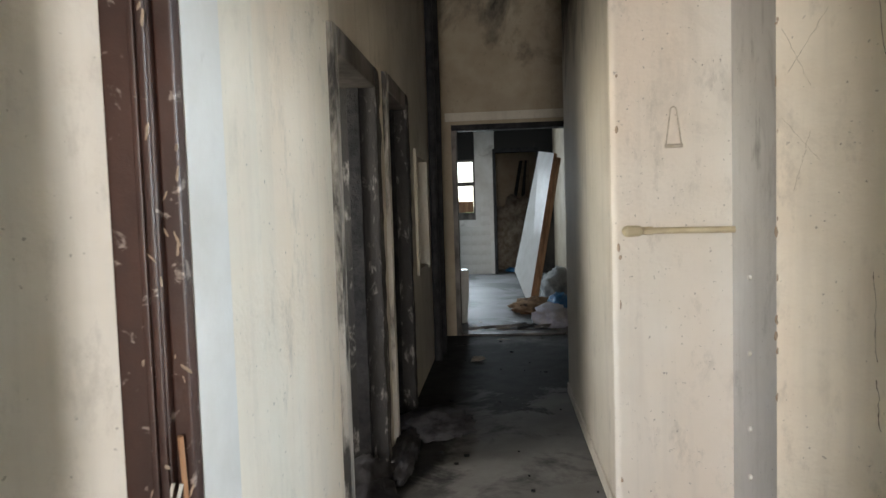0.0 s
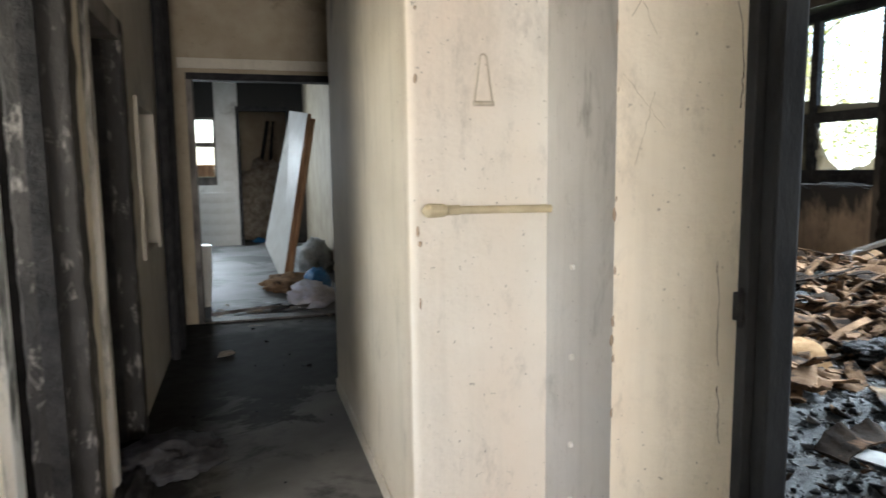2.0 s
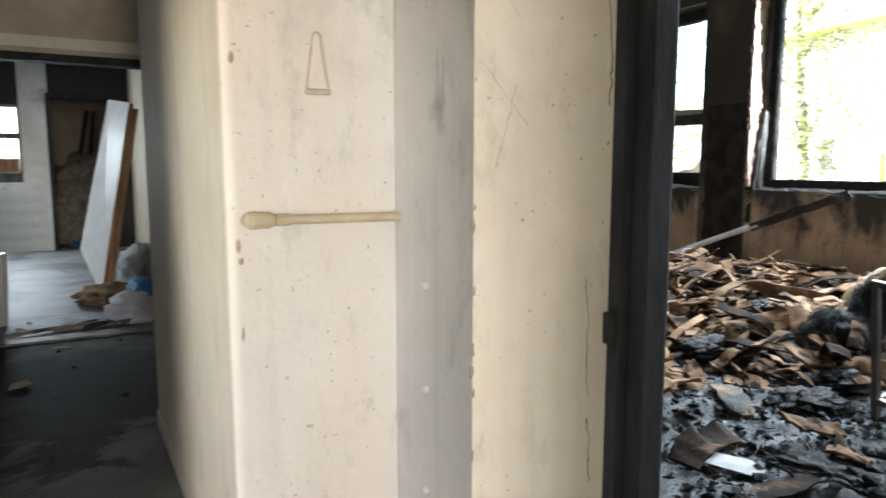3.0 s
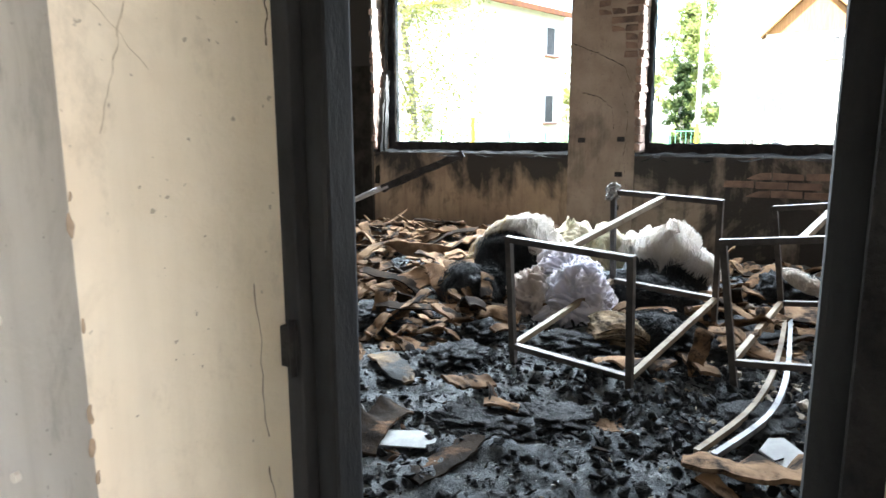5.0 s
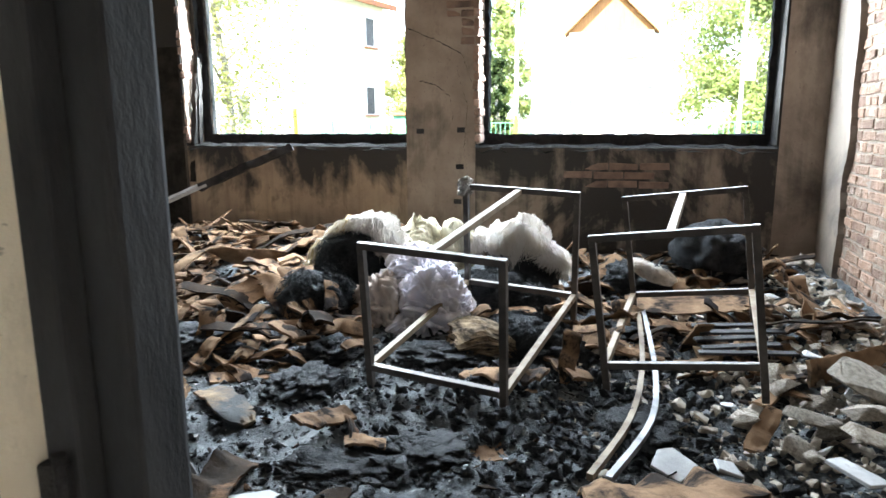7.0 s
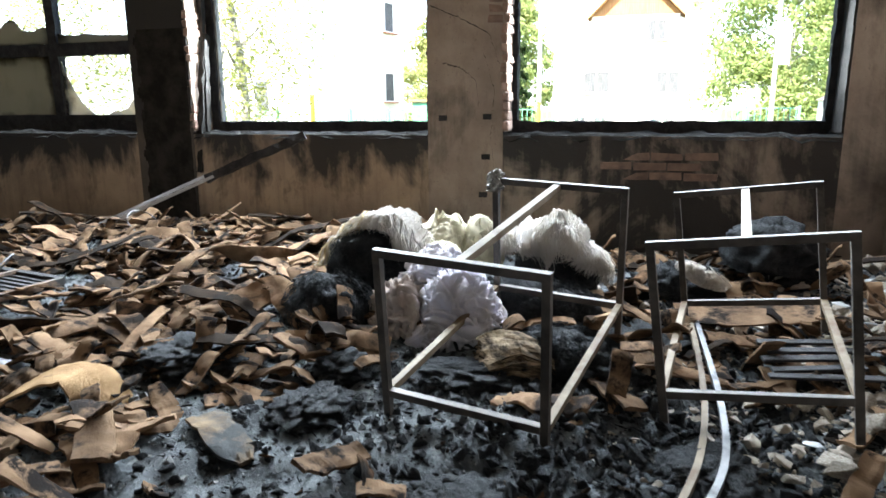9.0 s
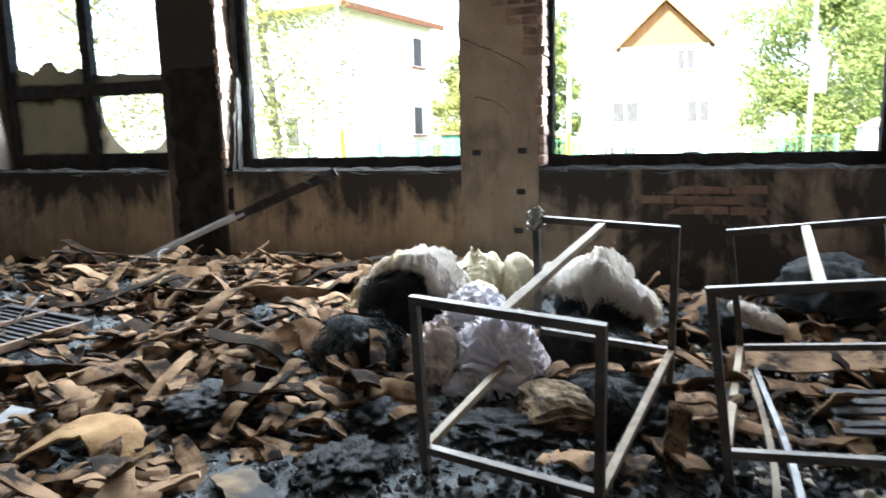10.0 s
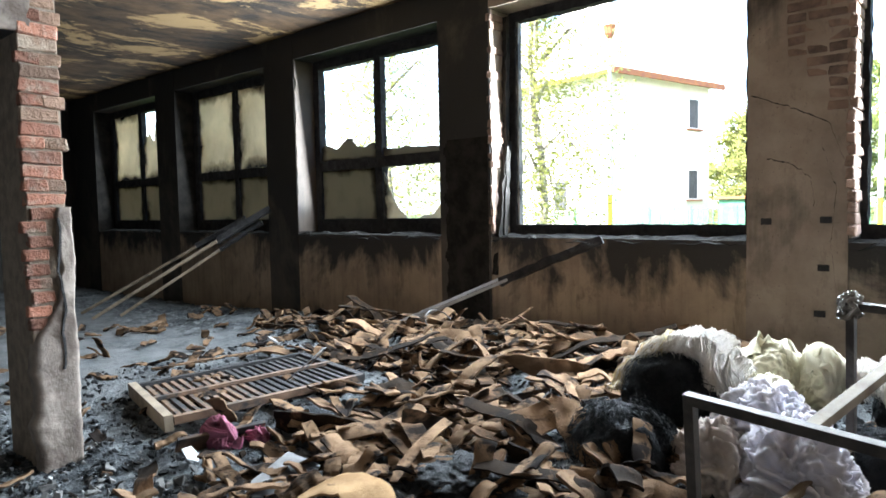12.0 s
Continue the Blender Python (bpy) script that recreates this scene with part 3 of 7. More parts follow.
def window(index, a, b, panes, label):
    w = thing("window_%d" % (index + 2), label, "window", kind="structure")
    z0, z1 = 1.14, 3.19
    e = 0.028 if index == 0 else 0.045
    for nm, p, q in (("frame_sill", (XF, a + 0.02, z0 + 0.012), (XF, b - 0.02, z0 + 0.012)), ("frame_head", (XF, a + 0.02, z1 - 0.03), (XF, b - 0.02, z1 - 0.03)),
                     ("frame_side", (XF, a + e, z0), (XF, a + e, z1)), ("frame_side", (XF, b - e, z0), (XF, b - e, z1))):
        bm = bmesh.new()
        burnt_bar(bm, p, q, 0.14 if panes else (0.11 if nm == "frame_sill" else 2.2 * e), 0.10, index * 3.1, 0.012 if panes else 0.016)
        part(nm, bm, M_CHAR, w)
    if panes:
        mid, tr = (a + b) / 2 + 0.02, 1.92
        for nm, p, q, ww in (("mullion", (XF, mid, z0), (XF, mid, z1), 0.11), ("transom", (XF, a + 0.06, tr), (XF, b - 0.06, tr), 0.12)):
            bm = bmesh.new()
            burnt_bar(bm, p, q, ww, 0.085, index * 1.7, 0.012)
            part(nm, bm, M_CHAR, w)
        for (y0, y1, p0, p1), (keep, mat) in zip(((a + 0.05, mid - 0.03, 1.20, tr - 0.03), (mid + 0.03, b - 0.05, 1.20, tr - 0.03), (a + 0.09, mid - 0.05, tr + 0.06, z1 - 0.08), (mid + 0.05, b - 0.09, tr + 0.06, z1 - 0.08)), panes):
            if keep:
                o = part("pane", ragged_pane(y0, y1, p0, p1, XF - 0.01, keep, index * 5.3 + y0, keep == 0.5), mat, w)
                o.visible_shadow = False
        bm = bmesh.new()
        box(bm, XF - 0.04, XF + 0.04, a + 0.08, b - 0.08, 1.19, 1.275, 0.004)
        wobble(bm, 0.006, 9, index)
        part("bottom_rail", bm, M_CHAR, w)
    return w


window(0, *WINS[0], None, "large burnt-out window opening with charred frame remains")
window(1, *WINS[1], None, "large burnt-out window opening with charred frame remains")
window(2, *WINS[2], [(0.5, M_MILKGLASS), (1, M_DARKGLASS), (0.09, M_DARKGLASS), (0.2, M_DARKGLASS)], "charred four-light window with broken glass")
window(3, *WINS[3], [(1, M_DARKGLASS), (1, M_DARKGLASS), (1, M_MILKGLASS), (1, M_MILKGLASS)], "charred four-light window with smoked panes")
window(4, *WINS[4], [(1, M_DARKGLASS), (1, M_DARKGLASS), (0.9, M_MILKGLASS), (1, M_MILKGLASS)], "charred four-light window with smoked panes")


def window_board(a, b, seed):
    bm = bmesh.new()
    n = int((b - a) / 0.05)
    rows = []
    for i in range(n + 1):
        y = a + (b - a) * i / n
        row = []
        for j in range(7):
            x = XW - 0.004 + j * 0.05
            z = SILL + 0.012 + 0.03 * noise.noise(Vector((x * 7, y * 6, seed))) + 0.025 * max(0, noise.noise(Vector((x * 17, y * 14, seed))))
            if j == 0:
                z -= 0.04 + 0.03 * noise.noise(Vector((y * 9, seed, 1)))
                x += 0.03 * noise.noise(Vector((y * 5, seed, 3)))
            row.append(bm.verts.new((x, y, z)))
        rows.append(row)
    for r, s in zip(rows, rows[1:]):
        for j in range(6):
            bm.faces.new((r[j], r[j + 1], s[j + 1], s[j]))
    return tagged(part("window_sill", bm, M_SILL), "crumbling ash-covered window sill", "sill", kind="structure")


M_SILL = plain("ashy_sill", (0.010, 0.010, 0.010), (0.022, 0.021, 0.02), 12, 1.0, relief=1.0, dist=0.02, fine=30, stain=(0.30, 0.29, 0.28), stain_scale=14, stain_lo=0.68, stain_hi=0.74, spec=0.05)
for k, (a, b) in enumerate(WINS):
    window_board(a + 0.01, b - 0.01, k * 3.3)

# strips of burnt lath hanging from the second window's side
hs = thing("window_lath", "charred lath strips hanging loose beside the window", "lath")
for k, (dy, dx, z0, z1) in enumerate(((0, 0, 1.95, 3.15), (0.03, 0.03, 1.2, 2.0), (-0.05, -0.12, 0.85, 1.95), (-0.02, -0.2, 0.75, 1.8))):
    bm = bmesh.new()
    burnt_bar(bm, (XW + 0.2 + dx, 7.33 + dy, z0), (XW + 0.2 + dx * 0.3, 7.30 + dy * 0.3, z1), 0.05, 0.05, k * 2.2, 0.02)
    part("lath", bm, M_SOOTSHADE, hs)

part("bare_strip", boxes((XF - 0.03, XF + 0.03, 7.245, 7.275, 1.16, 3.12), bev=0.004), M_STREAK, bpy.data.objects["window_3"], "bare pale strip of the window frame")

# ---------------------------------------------------------------- doorway frame of the burnt room
df = thing("door_2", "blackened door frame of the burnt room, no door left", "door frame", kind="structure")
bm = boxes((2.282, 2.37, 3.705, 3.80, 0, 2.1), bev=0.010)
part("side_post", bm, M_FRAME, df)
bm = boxes((2.244, 2.282, 3.748, 3.81, 0, 2.1), bev=0.006)
part("rebate", bm, M_FRAME, df)
bm = boxes((2.262, 2.37, 2.825, 2.915, 0, 2.1), bev=0.010)
part("side_post", bm, M_FRAME, df)
part("rebate", boxes((2.222, 2.262, 2.825, 2.873, 0, 2.1), bev=0.006), M_CHAR, df)
part("head", boxes((2.222, 2.37, 2.92, 3.70, 2.02, 2.118), bev=0.01), M_CHAR, df)
bm = boxes((2.228, 2.246, 3.754, 3.786, 0.915, 0.995), bev=0.004)
tube(bm, [(2.229, 3.756, 0.90), (2.229, 3.756, 1.01)], 0.007)
part("hinge", bm, M_CHAR, df, "burnt steel hinge knuckle")

# brown frame at the hall's cross wall
bf = thing("door_3", "chipped dark brown gloss-painted door frame", "door frame", kind="structure")
part("post", boxes((0.318, 0.405, 2.60, 2.665, 0, 2.4), bev=0.006), M_BROWN, bf)
part("bead", boxes((0.372, 0.384, 2.591, 2.602, 0, 2.4), (0.389, 0.401, 2.592, 2.602, 0, 2.4), bev=0.003), M_BROWN, bf)
part("rebate", boxes((0.405, 0.438, 2.615, 2.646, 0, 2.4), bev=0.004), M_BROWN, bf)
bm = bmesh.new()
bar(bm, (0.424, 2.612, 0.74), (0.42, 2.608, 0.95), 0.010, 0.008)
wobble(bm, 0.006, 20, 3)
part("splinter", bm, M_WOOD, bf, "split raw wood at the lock")
bm = bmesh.new()
for k in range(2):
    tube(bm, [(0.405 + 0.010 * math.sin(i * 0.8) + k * 0.016, 2.598 - k * 0.003, 0.66 + i * 0.026) for i in range(9)], 0.0035)
part("strike_plate", bm, M_WHITE, bf, "bent white strike plate")

# ---------------------------------------------------------------- hall fittings
hp = thing("towel_rail", "cream-painted pipe rail fixed across the panel", "rail")
bm = bmesh.new()
yq = YP - 0.03
tube(bm, [(1.60, yq, 1.212), (1.75, yq, 1.21), (1.935, yq, 1.208)], 0.0135, 12)
part("pipe", bm, M_PIPE := plain("old_cream_paint", (0.56, 0.49, 0.33), (0.45, 0.38, 0.25), 8, 0.45, relief=0.25, stain=(0.13, 0.10, 0.07), stain_scale=14, stain_lo=0.64, stain_hi=0.72), hp)
bm = bmesh.new()
tube(bm, [(1.478, yq, 1.212), (1.488, yq, 1.212), (1.50, yq, 1.212), (1.545, yq, 1.212), (1.56, yq, 1.212)], [0.006, 0.02, 0.024, 0.022, 0.016], 14)
part("end_cap", bm, M_PIPE, hp, "bulbous brownish pipe end cap")
bm = bmesh.new()
tube(bm, [(1.562, yq, 1.212), (1.602, yq, 1.212)], 0.0175, 6)
part("nut", bm, M_PIPE, hp)
for x0 in (1.51, 1.90):
    part("bracket", boxes((x0, x0 + 0.018, YP - 0.03, YP, 1.20, 1.221), bev=0.002), M_PIPE, hp)

hk = thing("wall_hook", "painted-over tapering metal hook plate", "hook")
bm = bmesh.new()
prism(bm, [(0, 0), (0.07, 0), (0.045, 0.165), (0.025, 0.165)], -0.006, 0.0)
bmesh.ops.transform(bm, matrix=Matrix.Translation((1.66, YP - 0.001, 1.545)) @ Matrix.Rotation(radians(90), 4, "X"), verts=bm.verts)
part("plate", bm, M_PANEL, hk)
bm = bmesh.new()
for dx, a, b in ((0.002, 0.0, 0.024), (0.068, 0.0, 0.046)):
    tube(bm, [(1.66 + dx, YP - 0.009, 1.548), (1.66 + b, YP - 0.009, 1.708)], 0.003, 6)
tube(bm, [(1.66, YP - 0.01, 1.556), (1.73, YP - 0.01, 1.556)], 0.008, 8)
tube(bm, [(1.684, YP - 0.009, 1.708), (1.694, YP - 0.009, 1.715), (1.706, YP - 0.009, 1.708)], 0.003, 6)
part("rim", bm, plain("grubby_metal", (0.40, 0.355, 0.28), (0.55, 0.50, 0.42), 20, 0.6), hk, "grubby raised rim")

for z in (1.03, 0.735, 0.44, 0.25):
    pg = thing("wall_plug", "small pale wall plug in the grey strip", "wall plug", group="wall plugs")
    bm = bmesh.new()
    tube(bm, [(XH - 0.012, 4.155, z), (XH + 0.004, 4.155, z)], 0.010, 8)
    part("peg", bm, M_WHITE, pg)
# cut cable slot
part_slot = tagged(part("cable_slot", boxes((XH - 0.003, XH + 0.001, 4.28, 4.31, 1.42, 1.57)), M_GREY), "small chased slot in the grey wall face", "wall slot", kind="structure")
sk = boxes((XR - 0.012, XR - 0.001, YP + 0.01, 6.29, 0.0, 0.07), bev=0.002)
setting("baseboard", sk, M_CORR, "low painted plaster skirting")

# hairline cracks and scratches in the doorway reveal
def reveal_line(u0, z0, u1, z1, wide, seed):
    """A wandering hairline on the splayed reveal; u runs from the hall edge (0) to the frame (1)."""
    bm = bmesh.new()
    a, b = Vector((1.928, 3.915, 0)), Vector((2.247, 3.784, 0))
    nrm = Vector((-(b - a).y, (b - a).x, 0)).normalized()
    if nrm.y > 0:
        nrm = -nrm
    prev = None
    for i in range(25):
        s = i / 24
        u = u0 + (u1 - u0) * s + 0.02 * noise.noise(Vector((s * 7, seed, 0)))
        z = z0 + (z1 - z0) * s
        p = a.lerp(b, u) + nrm * 0.0015 + Vector((0, 0, z))
        w = wide * (0.4 + 1.2 * abs(noise.noise(Vector((s * 11, seed, 5)))))
        t = (b - a).normalized() * w
        pair = (bm.verts.new(p - t), bm.verts.new(p + t))
        if prev:
            bm.faces.new((prev[0], prev[1], pair[1], pair[0]))
        prev = pair
    return bm


M_CRACK = plain("dark_crack", (0.10, 0.08, 0.06), (0.05, 0.04, 0.03), 20, 0.9, relief=0.1)
M_SCRATCH = plain("scratch_in_plaster", (0.42, 0.37, 0.29), (0.34, 0.30, 0.23), 20, 0.9, relief=0.1)
wall_n = bpy.data.objects["wall_doorway_north"]
for u0, z0, u1, z1, w, m in ((0.83, 1.08, 0.85, 0.78, 0.0012, M_CRACK), (0.86, 0.72, 0.88, 0.55, 0.0016, M_CRACK), (0.80, 2.1, 0.97, 1.62, 0.0015, M_CRACK), (0.97, 1.62, 0.96, 1.5, 0.002, M_CRACK),
                             (0.1, 1.75, 0.45, 1.95, 0.0012, M_SCRATCH), (0.05, 1.6, 0.38, 1.45, 0.001, M_SCRATCH), (0.15, 1.35, 0.3, 1.55, 0.001, M_SCRATCH), (0.05, 1.9, 0.3, 1.7, 0.001, M_SCRATCH)):
    part("crack" if m is M_CRACK else "scratch", reveal_line(u0, z0, u1, z1, w, u0 * 9 + z0), m, wall_n)

# chipped plaster along the corners of the hall
M_CHIP = plain("bared_undercoat", (0.46, 0.36, 0.27), (0.30, 0.235, 0.18), 30, 0.95, relief=0.6, fine=90)
rch = random.Random(17)
for x, y, parent, amount in ((XR + 0.030, YP, "wall_corridor_right", 6), (1.928, 3.915, "wall_doorway_north", 15)):
    for k in range(amount):
        z = rch.uniform(0.1, 2.1)
        bm = bmesh.new()
        bmesh.ops.create_icosphere(bm, subdivisions=2, radius=1.0)
        h, w = rch.uniform(0.006, 0.022), rch.uniform(0.003, 0.008)
        bmesh.ops.transform(bm, matrix=Matrix.Translation((x + rch.uniform(-0.004, 0.006), y + 0.0005, z)) @ Matrix.Diagonal((w, 0.003, h, 1)), verts=bm.verts)
        wobble(bm, 0.003, 60, k)
        part("chip", bm, M_CHIP, bpy.data.objects[parent])

# knocks and scratches down the brown frame, thickest about its lock
for k in range(46):
    z = 0.35 + 1.5 * rch.random() ** 1.7
    x = 0.436 - 0.115 * rch.random() ** 1.8
    front = 2.6145 if x > 0.407 else (2.5905 if 0.371 < x < 0.402 else 2.5995)
    bm = bmesh.new()
    bmesh.ops.create_icosphere(bm, subdivisions=2, radius=1.0)
    bmesh.ops.transform(bm, matrix=Matrix.Translation((x, front, z)) @ Matrix.Rotation(rch.gauss(0, 0.4), 4, "Y") @ Matrix.Diagonal((rch.uniform(0.001, 0.0035), 0.0012, rch.uniform(0.003, 0.017), 1)), verts=bm.verts)
    wobble(bm, 0.0015, 120, k)
    part("chip", bm, M_CHIP, bf)

# pale scorched plaster in the window reveals; third window's brown darkened against its lamp
M_REVEAL = wall_plaster("scorched_reveal", (0.33, 0.26, 0.205), (0.23, 0.17, 0.13), (0.05, 0.043, 0.038), 0.60, 0.74, 0.0, 0.5, 3.0, 0.10)
M_REVEALBROWN = wall_plaster("darkened_brown_reveal", (0.085, 0.064, 0.05), (0.05, 0.038, 0.03), (0.02, 0.018, 0.016), 0.52, 0.70, 0.0, 0.5, 3.0, 0.10)
for y, d, m in ((7.36, -1, M_REVEAL), (10.3, -1, M_REVEALBROWN), (4.46, -1, M_REVEAL), (2.03, 1, M_SOOTSHADE)):
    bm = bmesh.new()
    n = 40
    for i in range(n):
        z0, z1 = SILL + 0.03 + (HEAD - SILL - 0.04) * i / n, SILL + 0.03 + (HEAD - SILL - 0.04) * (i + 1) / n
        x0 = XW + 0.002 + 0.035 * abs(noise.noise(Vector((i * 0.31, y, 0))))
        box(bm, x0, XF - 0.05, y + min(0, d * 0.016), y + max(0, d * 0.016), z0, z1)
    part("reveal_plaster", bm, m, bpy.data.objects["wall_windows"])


# ---------------------------------------------------------------- debris materials
M_ASH = plain("ash_and_char", (0.030, 0.034, 0.039), (0.125, 0.138, 0.148), 16, 0.85, relief=1.0, dist=0.035, fine=75, lo=0.40, hi=0.70, stain=(0.33, 0.345, 0.355), stain_scale=9, stain_lo=0.54, stain_hi=0.72, spec=0.22)
M_FELT = plain("brown_felt", (0.265, 0.172, 0.108), (0.145, 0.092, 0.058), 7, 0.95, relief=0.9, dist=0.010, fine=80, stain=(0.024, 0.019, 0.017), stain_scale=3.2, stain_lo=0.50, stain_hi=0.60, own=True, vary=0.45, spec=0.04)
M_FELTTAN = plain("tan_felt", (0.42, 0.275, 0.15), (0.29, 0.18, 0.095), 6, 0.95, relief=0.9, dist=0.010, fine=80, stain=(0.06, 0.04, 0.025), stain_scale=5, stain_lo=0.60, stain_hi=0.72, own=True, spec=0.04)
M_FELTHALF = plain("half_charred_felt", (0.25, 0.18, 0.115), (0.17, 0.125, 0.085), 7, 0.95, relief=0.9, dist=0.01, fine=80, stain=(0.075, 0.078, 0.08), stain_scale=1.6, stain_lo=0.46, stain_hi=0.56, spec=0.05)
M_FELTCHAR = plain("charred_felt", (0.028, 0.019, 0.013), (0.011, 0.009, 0.008), 6, 0.95, relief=0.7, dist=0.01, fine=50, stain=(0.16, 0.09, 0.05), stain_scale=4, stain_lo=0.55, stain_hi=0.7, own=True, vary=0.3, spec=0.05)
M_CHARHEAP = plain("wet_black_char", (0.012, 0.013, 0.015), (0.034, 0.037, 0.041), 13, 0.8, relief=1.0, dist=0.03, fine=70, spec=0.15)
M_WOOL = plain("scorched_white_wool", (0.76, 0.72, 0.69), (0.60, 0.54, 0.46), 6, 0.95, relief=0.9, dist=0.02, fine=30, stain=(0.42, 0.33, 0.16), stain_scale=2.6, stain_lo=0.60, stain_hi=0.74, stretch=(1, 1, 0.4), own=True, sheen=0.4, spec=0.1)
M_WOOLY = plain("yellowish_quilt_stuffing", (0.63, 0.59, 0.46), (0.48, 0.44, 0.32), 4, 0.85, relief=0.5, dist=0.02, fine=12, spec=0.2)
M_CLOTH = plain("soiled_white_cloth", (0.68, 0.67, 0.76), (0.54, 0.50, 0.50), 4.5, 0.9, relief=0.4, dist=0.01, fine=60, stain=(0.30, 0.22, 0.17), stain_scale=4, stain_lo=0.66, stain_hi=0.82, spec=0.1)
M_CLOTHTAN = plain("tea_stained_white_cloth", (0.60, 0.54, 0.51), (0.44, 0.36, 0.31), 4.5, 0.9, relief=0.4, dist=0.01, fine=60, stain=(0.30, 0.21, 0.15), stain_scale=4, stain_lo=0.60, stain_hi=0.8, spec=0.1)
M_PINK = plain("dirty_pink_cloth", (0.30, 0.09, 0.14), (0.16, 0.045, 0.08), 9, 0.9, relief=0.5, fine=60, stain=(0.05, 0.02, 0.03), stain_scale=7, stain_lo=0.58, stain_hi=0.7)
M_RUBBLE = plain("broken_plaster", (0.46, 0.41, 0.34), (0.25, 0.21, 0.17), 9, 0.95, relief=0.9, dist=0.012, fine=50, stain=(0.12, 0.09, 0.07), stain_scale=6, stain_lo=0.58, stain_hi=0.74, own=True, vary=0.25)
M_SHARDS = plain("pale_tile_shard", (0.46, 0.47, 0.48), (0.33, 0.34, 0.35), 8, 0.5, relief=0.3, stain=(0.12, 0.12, 0.12), stain_scale=7, stain_lo=0.6, stain_hi=0.75, own=True, vary=0.2)
M_PAPER = plain("ashy_paper", (0.38, 0.39, 0.39), (0.26, 0.27, 0.27), 8, 0.9, relief=0.2, stain=(0.1, 0.1, 0.1), stain_scale=9, stain_lo=0.62, stain_hi=0.75)
M_BAG = plain("crumpled_plastic", (0.07, 0.068, 0.072), (0.03, 0.029, 0.031), 8, 0.7, relief=0.6, fine=20, spec=0.1)
M_BLUE = plain("blue_bag_plastic", (0.03, 0.16, 0.36), (0.02, 0.10, 0.24), 8, 0.4, relief=0.5, fine=20)
M_SLAT = plain("charring_bed_slat", (0.17, 0.10, 0.06), (0.085, 0.05, 0.033), 7, 0.75, relief=0.4, stain=(0.015, 0.014, 0.014), stain_scale=2.2, stain_lo=0.50, stain_hi=0.6, own=True)
M_CANE = plain("pale_plank", (0.30, 0.24, 0.17), (0.20, 0.155, 0.11), 8, 0.7, relief=0.4, stain=(0.03, 0.026, 0.022), stain_scale=2.2, stain_lo=0.55, stain_hi=0.68)


for m in (M_WOOL, M_WOOLY, M_CLOTH, M_CLOTHTAN):
    let_light_through(m, 0.2)


# pale dust lies over the ash towards the far end of the floor
nt = M_ASH.node_tree
b = nt.nodes["Principled BSDF"]
ashes = b.inputs["Base Color"].links[0].from_socket
g = nt.nodes.new("ShaderNodeNewGeometry")
s = nt.nodes.new("ShaderNodeSeparateXYZ")
nt.links.new(g.outputs["Position"], s.inputs[0])
ashes = blend(nt, ramp(nt, noise_tex(nt, 1.25, 5, 0.6, None, False, 0.5), 0.46, 0.60, 0.0, 0.55), ashes, (0.21, 0.224, 0.232))
dusty = maths(nt, "MULTIPLY", maths(nt, "MULTIPLY", ramp(nt, s.outputs[1], 8.2, 9.3), ramp(nt, s.outputs[0], 6.7, 5.7)), ramp(nt, noise_tex(nt, 2.2, 6, 0.65), 0.38, 0.6, 0.1, 1.0))
nt.links.new(blend(nt, dusty, ashes, (0.23, 0.235, 0.24)), b.inputs["Base Color"])


def smooth(a, b, v):
    t = min(1, max(0, (v - a) / (b - a)))
    return t * t * (3 - 2 * t)


def ground_z(x, y):
    """Height of the ash and rubble bed over the room's floor."""
    z = 0.012
    z += 0.17 * smooth(5.9, 7.5, x) * smooth(13.5, 8.0, y)
    z += 0.10 * smooth(4.4, 5.6, x) * smooth(3.9, 4.8, y) * smooth(8.6, 7.2, y)
    z += 0.16 * math.exp(-((x - 5.6) ** 2 / 1.6 + (y - 1.9) ** 2 / 0.28))
    z += 0.09 * math.exp(-((x - 5.1) ** 2 / 0.9 + (y - 3.9) ** 2 / 0.3))
    rough = 1.0 - 0.6 * smooth(8.4, 9.8, y) * smooth(6.6, 5.6, x)
    p = Vector((x, y, 0))
    z += rough * (0.035 * noise.noise(p * 2.3) + 0.03 * noise.noise(p * 6.1) + 0.018 * noise.noise(p * 13) + 0.013 * noise.noise(p * 29))
    return max(0.004, z + 0.02)


# ash bed
def ash_bed():
    step = 0.03
    nx, ny = int((XW - 2.36) / step), int((Y_N - Y_S) / step)
    co = [(2.37 + i * step, Y_S + 0.01 + j * step, 0) for j in range(ny + 1) for i in range(nx + 1)]
    co = [(x, y, ground_z(x, y)) for x, y, _ in co]
    fs = [(j * (nx + 1) + i, j * (nx + 1) + i + 1, (j + 1) * (nx + 1) + i + 1, (j + 1) * (nx + 1) + i) for j in range(ny) for i in range(nx)]
    me = bpy.data.meshes.new("ash_bed")
    me.from_pydata(co, [], fs)
    me.materials.append(M_ASH)
    for p in me.polygons:
        p.use_smooth = True
    return tagged(new("ash_bed", me), "uneven bed of black and grey ash over the floor", "ash", kind="stuff")


ash_bed()


